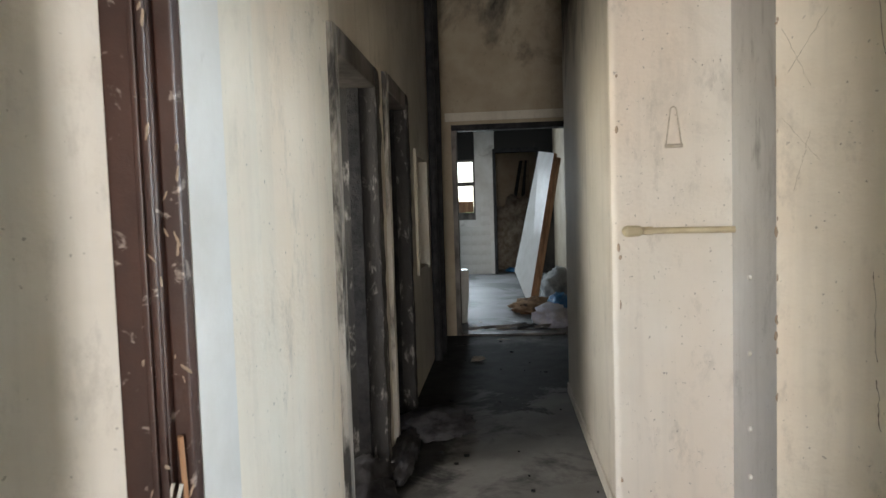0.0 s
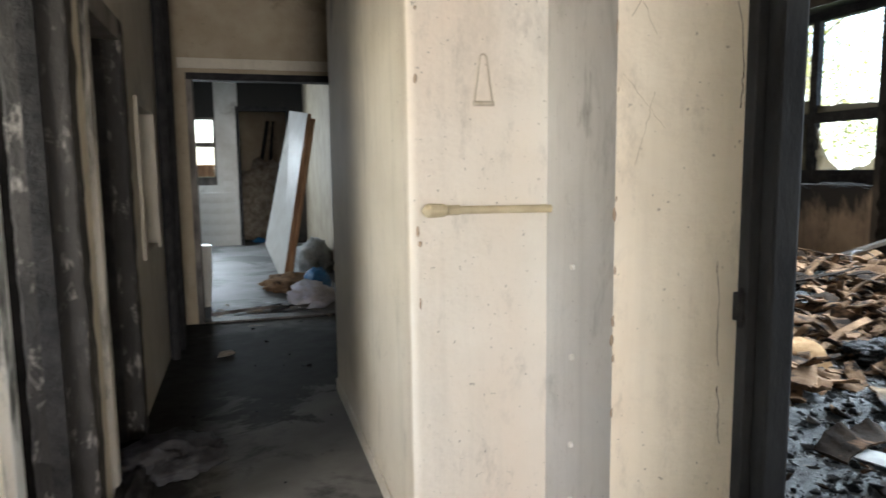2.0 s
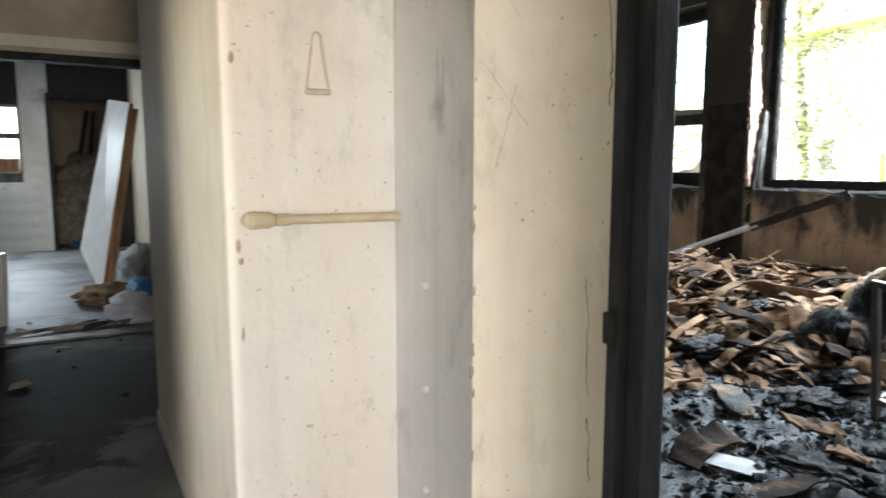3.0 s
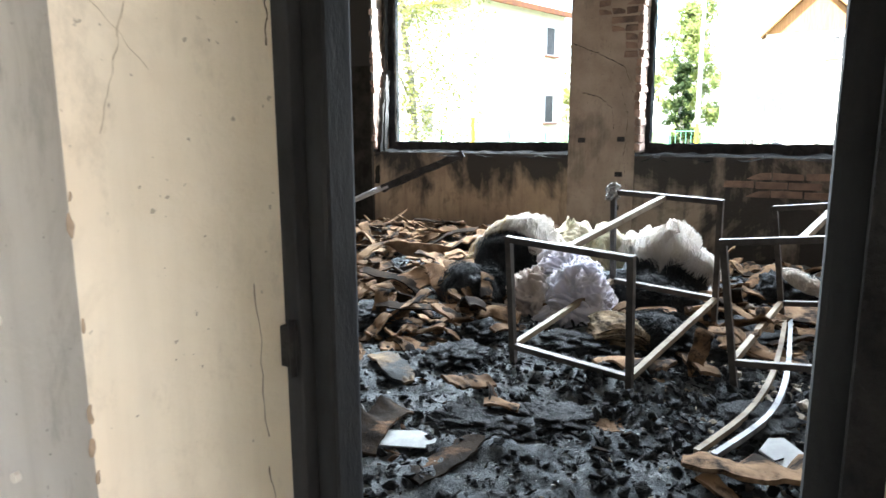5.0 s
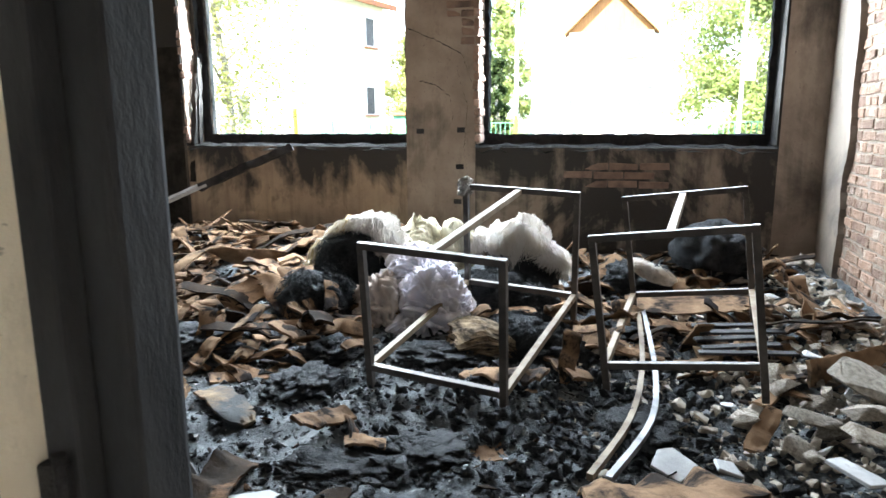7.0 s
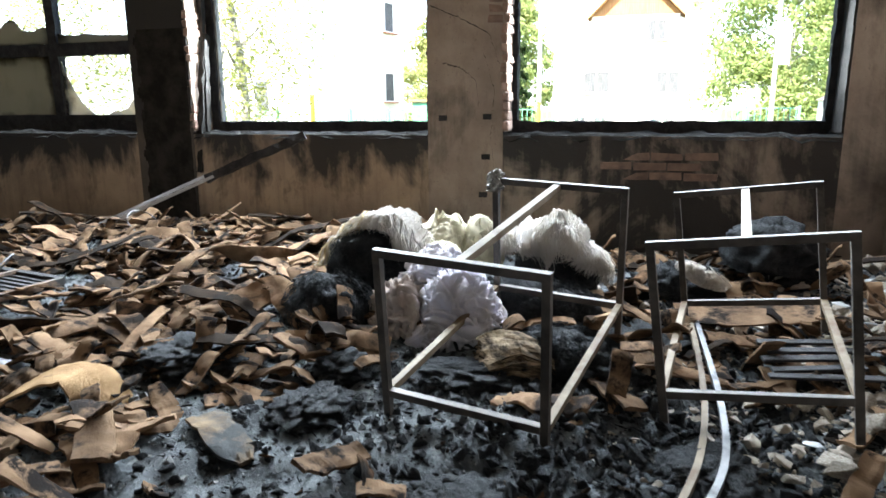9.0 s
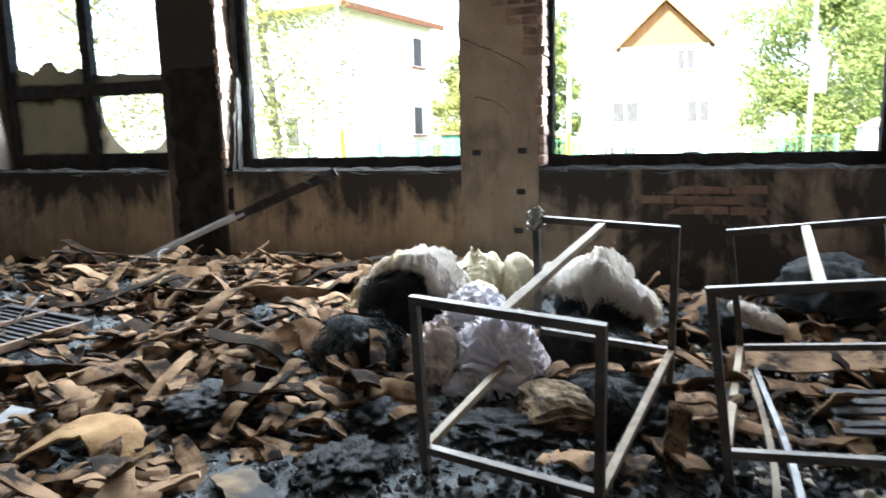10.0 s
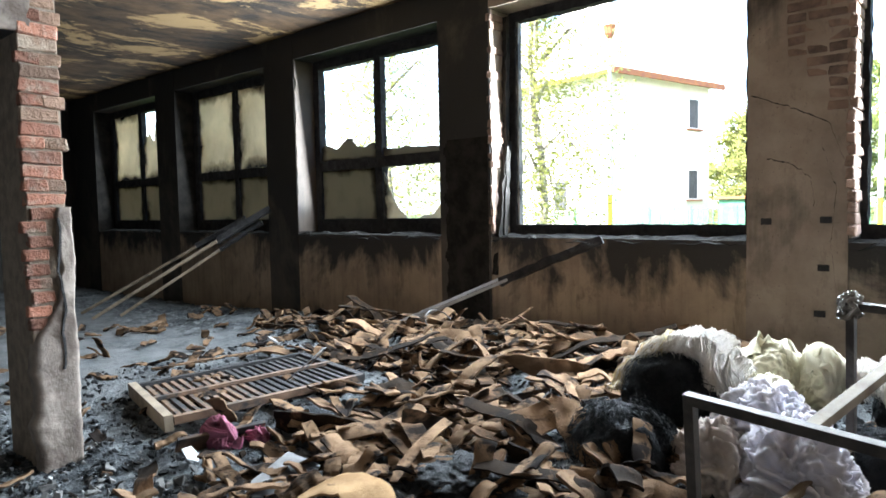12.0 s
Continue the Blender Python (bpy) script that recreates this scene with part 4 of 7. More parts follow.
# ---------------------------------------------------------------- felt scraps
def felt_mesh(seed, length, width, curl, wave, thick=0.016, fold=False):
    """A torn strip of thick felt, long in x: ragged outline, limp folds, one lifted edge."""
    r = random.Random(seed)
    n, m = 20, 4
    o = Vector((seed * 1.37, seed * 0.71, 0))
    bend = r.uniform(-0.45, 0.45)
    taper = (r.choice((0.55, 0.85, 1.0, 1.0)), r.choice((0.6, 0.9, 1.0, 1.05)))
    skew = (r.uniform(-0.5, 0.5), r.uniform(-0.5, 0.5))
    lift = r.choice((-1, 1)) * r.uniform(0.0, 0.45)
    kinks = {r.randrange(3, 17): r.uniform(-0.9, 0.9) for _ in range(3)} if fold else {}
    ang, head, x, y, z = r.uniform(-0.2, 0.2), 0.0, 0.0, 0.0, 0.0
    spine = [(0, 0, 0, ang, 0)]
    for i in range(n):
        ang = ang * 0.86 + curl / n * r.uniform(0.4, 1.6) + wave * 0.5 * noise.noise(o + Vector((i * 0.45, 3, 0)))
        if i in kinks:
            ang += kinks[i]
        ang = max(-0.95, min(0.95, ang))
        head += bend / n + 0.06 * noise.noise(o + Vector((i * 0.3, 9, 0)))
        x += length / n * math.cos(ang) * math.cos(head)
        y += length / n * math.cos(ang) * math.sin(head)
        z += length / n * math.sin(ang)
        spine.append((x, y, z, ang, head))
    bm = bmesh.new()
    lay = [[], []]
    for i, (px, py, pz, a, h) in enumerate(spine):
        s = i / n
        wide = width / 2 * (1 - (1 - taper[0]) * max(0, 1 - s * 4) - (1 - taper[1]) * max(0, 1 - (1 - s) * 4))
        edge = [wide * (1 + 0.20 * noise.noise(o + Vector((i * 0.24, 20 * k, 5))) + 0.07 * noise.noise(o + Vector((i * 1.1, 20 * k, 7)))) for k in (0, 1)]
        if i == 0 or i == n:
            edge = [edge[0] * (1 - 0.3 * max(0, skew[i > 0])), edge[1] * (1 + 0.3 * min(0, skew[i > 0]))]
        rows = ([], [])
        for j in range(m + 1):
            v = j / m * 2 - 1
            w = v * (edge[0] if v < 0 else edge[1])
            up = lift * width * (0.5 + 0.5 * v) ** 2 * (0.6 + noise.noise(o + Vector((i * 0.3, 2, 2)))) + 0.012 * noise.noise(o + Vector((px * 14, w * 14, 1)))
            th = thick * (0.5 if 0 < j < m else 0.38) * (1 + 0.4 * noise.noise(o + Vector((px * 20, w * 20, 4))))
            for side in (0, 1):
                off = th if side else -th
                rows[side].append(bm.verts.new((px - math.sin(h) * w - math.sin(a) * off * math.cos(h), py + math.cos(h) * w - math.sin(a) * off * math.sin(h), pz + up + math.cos(a) * off)))
        lay[0].append(rows[0])
        lay[1].append(rows[1])
    a, b = lay
    for i in range(n):
        for j in range(m):
            bm.faces.new((a[i][j], a[i][j + 1], a[i + 1][j + 1], a[i + 1][j]))
            bm.faces.new((b[i][j], b[i + 1][j], b[i + 1][j + 1], b[i][j + 1]))
        for j in (0, m):
            bm.faces.new((a[i][j], b[i][j], b[i + 1][j], a[i + 1][j]))
    for i in (0, n):
        for j in range(m):
            bm.faces.new((a[i][j], a[i][j + 1], b[i][j + 1], b[i][j]))
    c = Vector((spine[n // 2][0], spine[n // 2][1], 0))
    lowest = min(v.co.z for v in bm.verts)
    rise = max(v.co.z for v in bm.verts) - lowest
    slump = min(1.0, 0.19 / rise)
    for v in bm.verts:
        v.co -= c
        v.co.z = (v.co.z - lowest) * slump
    for f in bm.faces:
        f.smooth = True
    me = mesh_of(bm, "felt_scrap", [])
    me.set_sharp_from_angle(angle=radians(50))
    return me


rf = random.Random(14)
FELTS = []
for k in range(26):
    me = felt_mesh(k, rf.uniform(0.30, 0.78), rf.uniform(0.075, 0.135), rf.choice((-1.3, -0.9, -0.5, 0.0, 0.4, 0.8)), rf.uniform(0.4, 1.0), 0.020, fold=k % 2 == 0)
    me.materials.append(M_FELT if k % 4 else M_FELTCHAR)
    FELTS.append(me)


def felt_density(x, y):
    d = smooth(4.3, 5.3, x) * smooth(4.5, 5.1, y) * smooth(9.0, 7.7, y)
    d = max(d, 0.8 * smooth(3.4, 4.0, x) * smooth(5.0, 5.5, y) * smooth(6.9, 6.2, y))
    d = max(d, 0.75 * smooth(6.3, 6.8, x) * smooth(4.5, 5.5, y) * smooth(11.0, 8.5, y))
    d = max(d, 0.45 * smooth(4.7, 5.2, x) * smooth(1.9, 2.3, y) * smooth(4.2, 3.8, y))
    if 4.2 < x < 4.6 and 3.3 < y < 3.85:
        return -0.1
    if 3.7 < x < 5.2 and 2.75 < y < 3.35:
        return -0.1
    for cx, cy, cr in ((5.42, 5.2, 0.22), (6.3, 6.1, 0.24), (4.36, 5.8, 0.22), (4.25, 4.95, 0.3), (5.1, 3.88, 0.32)):
        if (x - cx) ** 2 + (y - cy) ** 2 < cr * cr:
            return -0.1
    if 4.1 < x < 6.0 and 6.7 < y < 8.8:
        d *= 0.04
    return d


count = 0
while count < 296:
    x, y = rf.uniform(3.2, 7.35), rf.uniform(1.9, 10.6)
    if rf.random() > felt_density(x, y):
        continue
    me = FELTS[rf.randrange(len(FELTS))]
    ob = new("felt_scrap", me)
    s = rf.uniform(0.55, 1.08)
    tilt = rf.gauss(0, 12) if rf.random() > 0.12 else rf.choice((-1, 1)) * rf.uniform(45, 75)
    ob.matrix_world = pose(x, y, ground_z(x, y) - 0.02 + rf.random() ** 2 * 0.06, tilt, rf.gauss(0, 7), rf.gauss(100, 34) + 180 * rf.randrange(2)) @ Matrix.Diagonal((s, s, s, 1))
    tagged(ob, "torn curling scrap of brown felt in the ash" if me.materials[0] == M_FELT else "charred curling scrap of felt in the ash", "felt scrap", "felt scraps")
    count += 1


def small_felts(amount):
    """Small torn felt bits between the larger scraps, joined."""
    r = random.Random(77)
    shapes = []
    for k in range(16):
        me = felt_mesh(300 + k, r.uniform(0.12, 0.38), r.uniform(0.05, 0.10), r.choice((-1.0, -0.5, 0.0, 0.6)), 0.9)
        shapes.append(([v.co.copy() for v in me.vertices], [list(p.vertices) for p in me.polygons]))
        bpy.data.meshes.remove(me)
    vs, fs = [], []
    while amount:
        x, y = r.uniform(3.2, 7.4), r.uniform(1.9, 12.0)
        if r.random() > felt_density(x, y) + 0.06:
            continue
        m = pose(x, y, ground_z(x, y) - 0.012 + 0.05 * r.random() ** 2, r.gauss(0, 16), r.gauss(0, 11), r.uniform(0, 360))
        pv, pf = shapes[r.randrange(16)]
        base = len(vs)
        vs += [tuple(m @ v) for v in pv]
        fs += [[base + i for i in f] for f in pf]
        amount -= 1
    me = bpy.data.meshes.new("felt_bits")
    me.from_pydata(vs, [], fs)
    me.materials.append(M_FELTBITS)
    return tagged(new("felt_bits", me), "small torn bits of brown felt", "felt", kind="stuff")


M_FELTBITS = plain("torn_felt_bits", (0.215, 0.138, 0.085), (0.085, 0.054, 0.034), 3.5, 0.95, relief=0.5, dist=0.006, fine=80, stain=(0.016, 0.013, 0.012), stain_scale=5, stain_lo=0.50, stain_hi=0.57, spec=0.04)
small_felts(1000)


def big_felt(seed, length, width, curl, wave, at, label, thick=0.014, mat=None):
    me = felt_mesh(seed, length, width, curl, wave, thick)
    me.materials.append(mat or M_FELT)
    ob = new("felt_strip", me)
    ob.matrix_world = at
    return tagged(ob, label, "felt strip")


def spline(pts, n):
    """A smooth line through pts, n steps a stretch."""
    out = []
    for k in range(len(pts) - 1):
        a, b, c, d = (Vector(pts[min(len(pts) - 1, max(0, k + q))]) for q in (-1, 0, 1, 2))
        for i in range(n):
            t = i / n
            out.append(0.5 * (2 * b + (c - a) * t + (2 * a - 5 * b + 4 * c - d) * t * t + (3 * b - a - 3 * c + d) * t ** 3))
    return out + [Vector(pts[-1])]


def draped_felt(label, pts, width, mat, seed, upright=(0, 0), thick=0.020, flare=0.0):
    """A felt band laid along pts; upright says how far it stands on its edge at its start and its end (0 flat, 1 or -1 upright, its far or near edge up)."""
    line = spline(pts, 9)
    n, m = len(line) - 1, 6
    bm = bmesh.new()
    lay = ([], [])
    for i, p in enumerate(line):
        s = i / n
        t = (line[min(n, i + 1)] - line[max(0, i - 1)]).normalized()
        flat = t.cross(Vector((0, 0, 1))).normalized()
        u = smooth(0.25, 0.75, s) * (upright[1] - upright[0]) + upright[0]
        side = flat * (1 - abs(u)) + Vector((0, 0, 1)) * u
        side = (side - t * side.dot(t)).normalized()
        nrm = side.cross(t).normalized()
        w = width * (1 + flare * smooth(0.7, 1.0, s)) * (1 + 0.10 * noise.noise(Vector((i * 0.2, seed, 0))))
        for face in (0, 1):
            row = []
            for j in range(m + 1):
                v = j / m - 0.5
                q = p + side * v * w * (1 + 0.12 * noise.noise(Vector((i * 0.35, v * 3, seed))))
                q += nrm * ((0.5 - face) * thick * (0.6 if j in (0, m) else 1) + 0.013 * noise.noise(Vector((i * 0.25, v * 4, seed + 5))))
                row.append(bm.verts.new(q))
            lay[face].append(row)
    for face in (0, 1):
        for a, b in zip(lay[face], lay[face][1:]):
            for j in range(m):
                bm.faces.new((a[j], a[j + 1], b[j + 1], b[j]))
    for i in range(n):
        for j in (0, m):
            bm.faces.new((lay[0][i][j], lay[1][i][j], lay[1][i + 1][j], lay[0][i + 1][j]))
    for i in (0, n):
        for j in range(m):
            bm.faces.new((lay[0][i][j], lay[0][i][j + 1], lay[1][i][j + 1], lay[1][i][j]))
    for f in bm.faces:
        f.smooth = True
    ob = part("felt_strip", bm, mat)
    ob.data.set_sharp_from_angle(angle=radians(50))
    return tagged(ob, label, "felt strip")


draped_felt("long stitched strip of brown felt lying over the scraps", [(5.30, 5.58, 0.20), (5.50, 5.44, 0.29), (5.50, 5.32, 0.27), (5.40, 5.16, 0.19), (5.33, 4.98, 0.12), (5.28, 4.84, 0.07)], 0.18, M_FELT, 1.0, (-0.45, -0.3), flare=0.5)
draped_felt("arched band of brown felt standing on its edge", [(5.92, 6.44, 0.14), (6.05, 6.40, 0.28), (6.22, 6.30, 0.35), (6.36, 6.12, 0.28), (6.47, 5.94, 0.25), (6.54, 5.80, 0.23)], 0.15, M_FELT, 2.0, (0, 1))
draped_felt("broad arched sheet of tan felt", [(4.30, 6.08, 0.07), (4.38, 5.90, 0.15), (4.42, 5.76, 0.17), (4.40, 5.65, 0.12), (4.34, 5.56, 0.04)], 0.24, M_FELTTAN, 3.0, (0, 0), 0.018)
draped_felt("narrow edge-lit strip of felt in the ash", [(4.16, 5.62, 0.05), (4.10, 5.48, 0.075), (4.09, 5.34, 0.07), (4.12, 5.22, 0.05)], 0.12, M_FELT, 4.0, (-0.2, -0.3))
draped_felt("flat half-charred piece of felt on the ash", [(4.40, 5.10, 0.06), (4.30, 4.98, 0.085), (4.20, 4.84, 0.075), (4.12, 4.72, 0.055)], 0.15, M_FELTHALF, 5.0, flare=-0.6)
draped_felt("charred felt rolled up beside the bed base", [(4.86, 6.98, 0.10), (4.92, 6.72, 0.12), (5.02, 6.48, 0.11), (5.06, 6.34, 0.09)], 0.15, M_FELTCHAR, 6.0, (0.9, 0.8), 0.03)
draped_felt("bent felt sheet under the steel frame's foot", [(4.80, 3.55, 0.07), (4.68, 3.74, 0.07), (4.52, 3.82, 0.06), (4.34, 3.78, 0.055), (4.20, 3.71, 0.05), (4.06, 3.66, 0.045)], 0.14, M_FELT, 7.0)
draped_felt("curled felt edge on the ash", [(4.32, 4.40, 0.04), (4.22, 4.30, 0.07), (4.12, 4.24, 0.075), (4.02, 4.20, 0.04)], 0.10, M_FELTCHAR, 8.0, (0.5, 0.8))
draped_felt("long wavy band of brown felt", [(5.0, 6.2, 0.12), (5.18, 6.02, 0.20), (5.30, 5.84, 0.13), (5.46, 5.70, 0.18), (5.60, 5.58, 0.12)], 0.13, M_FELT, 9.0, (-0.3, -0.45))
draped_felt("looped band of brown felt by the fallen rail", [(6.1, 6.95, 0.14), (6.25, 6.85, 0.30), (6.40, 6.70, 0.38), (6.42, 6.55, 0.26), (6.36, 6.46, 0.16)], 0.13, M_FELT, 10.0, (0.1, 0.4))
draped_felt("wavy band of brown felt over the heap", [(5.9, 5.5, 0.18), (6.02, 5.62, 0.26), (6.18, 5.58, 0.20), (6.34, 5.44, 0.24), (6.5, 5.36, 0.18)], 0.13, M_FELT, 11.0, (-0.5, -0.3))
big_felt(104, 0.60, 0.24, -0.1, 0.15, pose(3.86, 3.02, 0.03, 0, 0, -80), "large brown felt sheet near the doorway", 0.024)
big_felt(105, 0.42, 0.14, -0.2, 0.2, pose(5.15, 3.55, 0.05, 4, 0, -35), "brown felt strip beside the steel frame")
big_felt(106, 0.80, 0.24, 0.2, 0.3, pose(6.1, 2.75, 0.16, 10, 0, -80), "wide torn sheet of brown felt")
big_felt(107, 0.50, 0.28, 0.2, 0.2, pose(5.9, 2.15, 0.22, 18, -12, 20), "tilted square of brown felt on the rubble")
big_felt(108, 0.6, 0.2, 0.4, 0.2, pose(5.9, 1.86, 0.16, 30, 0, 10), "curled felt leaning at the brick wall")
big_felt(109, 0.5, 0.14, -0.5, 0.4, pose(3.6, 4.55, 0.03, 0, 0, 20), "charred felt strip on the ash", 0.014, M_FELTCHAR)
big_felt(110, 0.42, 0.15, 0.3, 0.4, pose(3.50, 4.15, 0.02, 0, 0, -20), "charred curled felt on the ash", 0.014, M_FELTCHAR)
big_felt(111, 0.9, 0.12, 0.1, 0.1, pose(5.5, 8.9, 0.06, 0, 0, -20), "flat strip of brown board")


# ---------------------------------------------------------------- loose crumbs, chunks and shards
def hull_mesh(seed, flat=1.0, n=14):
    r = random.Random(seed)
    bm = bmesh.new()
    for _ in range(n):
        v = Vector((r.gauss(0, 1), r.gauss(0, 1), r.gauss(0, 1))).normalized() * r.uniform(0.75, 1.0)
        bm.verts.new((v.x, v.y * r.uniform(0.7, 1), v.z * flat))
    g = bmesh.ops.convex_hull(bm, input=bm.verts)
    bmesh.ops.delete(bm, geom=[v for v in bm.verts if not v.link_faces], context="VERTS")
    return bm


def crumbs(name, label, mat, amount, where, size, seed, flat=0.6, lank=1.0):
    """Many small fragments joined in one mesh."""
    r = random.Random(seed)
    kinds = []
    for k in range(8):
        bm = hull_mesh(seed * 10 + k, flat, 9)
        bm.verts.index_update()
        kinds.append(([v.co.copy() for v in bm.verts], [[v.index for v in f.verts] for f in bm.faces]))
        bm.free()
    vs, fs = [], []
    while amount:
        x, y = where(r)
        if not (2.45 < x < 7.45 and 1.75 < y < 16.8):
            continue
        s = size[0] + (size[1] - size[0]) * r.random() ** 3
        m = pose(x, y, ground_z(x, y) + s * 0.2, r.uniform(-40, 40), r.uniform(-40, 40), r.uniform(0, 360)) @ Matrix.Diagonal((s * lank, s * r.uniform(0.5, 1), s, 1))
        pv, pf = kinds[r.randrange(8)]
        base = len(vs)
        vs += [tuple(m @ v) for v in pv]
        fs += [[base + i for i in f] for f in pf]
        amount -= 1
    me = bpy.data.meshes.new(name)
    me.from_pydata(vs, [], fs)
    me.materials.append(mat)
    return tagged(new(name, me), label, "debris", kind="stuff")


crumbs("char_crumbs", "black charcoal crumbs strewn over the ash", M_CHARHEAP, 13000, lambda r: (r.uniform(2.4, 7.4), r.uniform(1.8, 9.5)), (0.005, 0.04), 3)
crumbs("char_flakes", "flat black flakes of burnt board and cloth", M_FELTCHAR, 1500, lambda r: (r.uniform(2.5, 7.4), r.uniform(1.9, 8.6)), (0.012, 0.055), 8, 0.2)
M_FLUFF = plain("burnt_fibre", (0.012, 0.014, 0.016), (0.075, 0.08, 0.085), 5, 0.95, relief=0.2, lo=0.45, hi=0.65, spec=0.1)
crumbs("ash_fibres", "short curled fibres of burnt bedding over the ash", M_FLUFF, 15000, lambda r: (2.5 + 4.8 * r.random(), r.uniform(1.9, 8.8)), (0.002, 0.010), 9, 0.7, 5.0)
crumbs("char_lumps", "soft black lumps of burnt bedding", M_CHARHEAP, 4200, lambda r: (r.gauss(5.0, 0.75), r.gauss(3.5, 0.65)), (0.010, 0.055), 12, 0.75)
crumbs("grey_crumbs", "grey ash flakes and mortar crumbs", M_PAPER, 9000, lambda r: (r.uniform(2.5, 7.3), 1.8 + 7.5 * r.random() ** 1.3), (0.003, 0.018), 4, 0.4)
crumbs("rubble_crumbs", "small crumbs of plaster and brick", M_RUBBLE, 2400, lambda r: (r.gauss(5.1, 0.9), 1.75 + abs(r.gauss(0, 0.75))), (0.012, 0.06), 5)
crumbs("door_crumbs", "dark rubble below the brick pier", M_ASHCRUMB := plain("dark_rubble", (0.05, 0.05, 0.05), (0.14, 0.135, 0.13), 6, 0.85, relief=0.6, stain=(0.22, 0.20, 0.18), stain_scale=4, stain_lo=0.62, stain_hi=0.7), 1100, lambda r: (r.gauss(3.5, 0.45), r.gauss(6.4, 0.7)), (0.012, 0.06), 6)

CHUNKS = [hull_mesh(40 + k, (0.3, 0.45, 0.2)[k % 3], 11) for k in range(12)]
for k, bm in enumerate(CHUNKS):
    bmesh.ops.bevel(bm, geom=list(bm.edges), offset=0.025, segments=1, affect="EDGES")
    wobble(bm, 0.07, 3.0, k)
    me = mesh_of(bm, "plaster_chunk", M_SHARDS if k % 5 == 3 else M_RUBBLE)
    CHUNKS[k] = me
rc = random.Random(5)
for k in range(190):
    x, y = rc.gauss(4.75, 0.42), 1.95 + abs(rc.gauss(0.15, 0.33))
    if k > 90:
        x, y = rc.uniform(5.2, 7.2), 1.8 + abs(rc.gauss(0.1, 0.3))
    if not (3.7 < x < 7.4 and y < 3.0):
        continue
    s = 0.026 + 0.10 * rc.random() ** 2.0
    ob = new("plaster_chunk", CHUNKS[rc.randrange(12)])
    ob.matrix_world = pose(x, y, ground_z(x, y) + 0.02 + 0.05 * rc.random(), rc.uniform(-25, 25), rc.uniform(-25, 25), rc.uniform(0, 360)) @ Matrix.Diagonal((s, s * rc.uniform(0.6, 1), s, 1))
    tagged(ob, "broken chunk of pale plaster in the rubble heap", "rubble chunk", "rubble chunks")
for x, y, s, a in ((4.86, 2.14, 0.24, 20), (4.55, 2.42, 0.15, 80), (4.62, 2.2, 0.17, 140), (4.35, 2.5, 0.13, 10), (4.4, 2.25, 0.15, 60), (4.95, 2.45, 0.12, 0)):
    ob = new("plaster_slab", CHUNKS[4 if s > 0.14 else 7])
    ob.matrix_world = pose(x, y, ground_z(x, y) + 0.06, 10, -14, a) @ Matrix.Diagonal((s, s * 0.8, s * 0.8, 1))
    tagged(ob, "thick slab of fallen cream plaster on rubble", "plaster slab", "plaster slabs")


def flat_piece(name, label, cat, pts, thick, at, mat):
    bm = bmesh.new()
    prism(bm, pts, 0, thick)
    bmesh.ops.bevel(bm, geom=list(bm.edges), offset=thick * 0.2, segments=1, affect="EDGES")
    wobble(bm, 0.006, 12, len(label))
    ob = part(name, bm, mat)
    ob.matrix_world = at
    return tagged(ob, label, cat)


flat_piece("paper_sheet", "ash-grey sheet of paper on the floor", "paper", [(-0.15, -0.06), (0.13, -0.085), (0.15, 0.0), (0.08, 0.075), (-0.13, 0.06)], 0.006, pose(3.56, 4.40, 0.055, 2, 2, -60), M_PAPER)
flat_piece("wall_tile", "broken blue-grey ceramic tile in the ash", "tile", [(-0.07, -0.07), (0.06, -0.075), (0.08, 0.04), (0.02, 0.075), (-0.065, 0.05)], 0.014, pose(4.17, 2.99, 0.07, 12, -10, -30), M_SHARDS)
flat_piece("wall_tile", "small broken white tile in the ash", "tile", [(-0.05, -0.04), (0.045, -0.05), (0.05, 0.025), (-0.02, 0.045)], 0.014, pose(4.18, 2.80, 0.07, 14, -8, 20), M_SHARDS)
flat_piece("wall_tile", "white tile fragment near the rubble", "tile", [(-0.09, -0.05), (0.09, -0.07), (0.1, 0.04), (-0.06, 0.06)], 0.014, pose(4.15, 2.38, 0.12, 10, -8, 50), M_SHARDS)
flat_piece("white_shard", "upright white plastic shard by the pink cloth", "shard", [(-0.05, -0.03), (0.05, -0.05), (0.09, 0.0), (0.04, 0.05), (-0.06, 0.03)], 0.006, pose(4.25, 6.9, 0.10, 60, 20, 30), M_PAPER)
flat_piece("white_shard", "white scrap among the felt", "shard", [(-0.05, -0.04), (0.05, -0.05), (0.06, 0.04), (-0.04, 0.06)], 0.02, pose(6.2, 8.95, 0.15, 30, 20, 30), M_PAPER)
flat_piece("grey_sheet", "folded grey sheet metal in the ash", "sheet", [(-0.25, -0.12), (0.2, -0.14), (0.26, 0.06), (-0.1, 0.14)], 0.008, pose(4.35, 6.25, 0.08, 8, -10, 30), M_ALU)


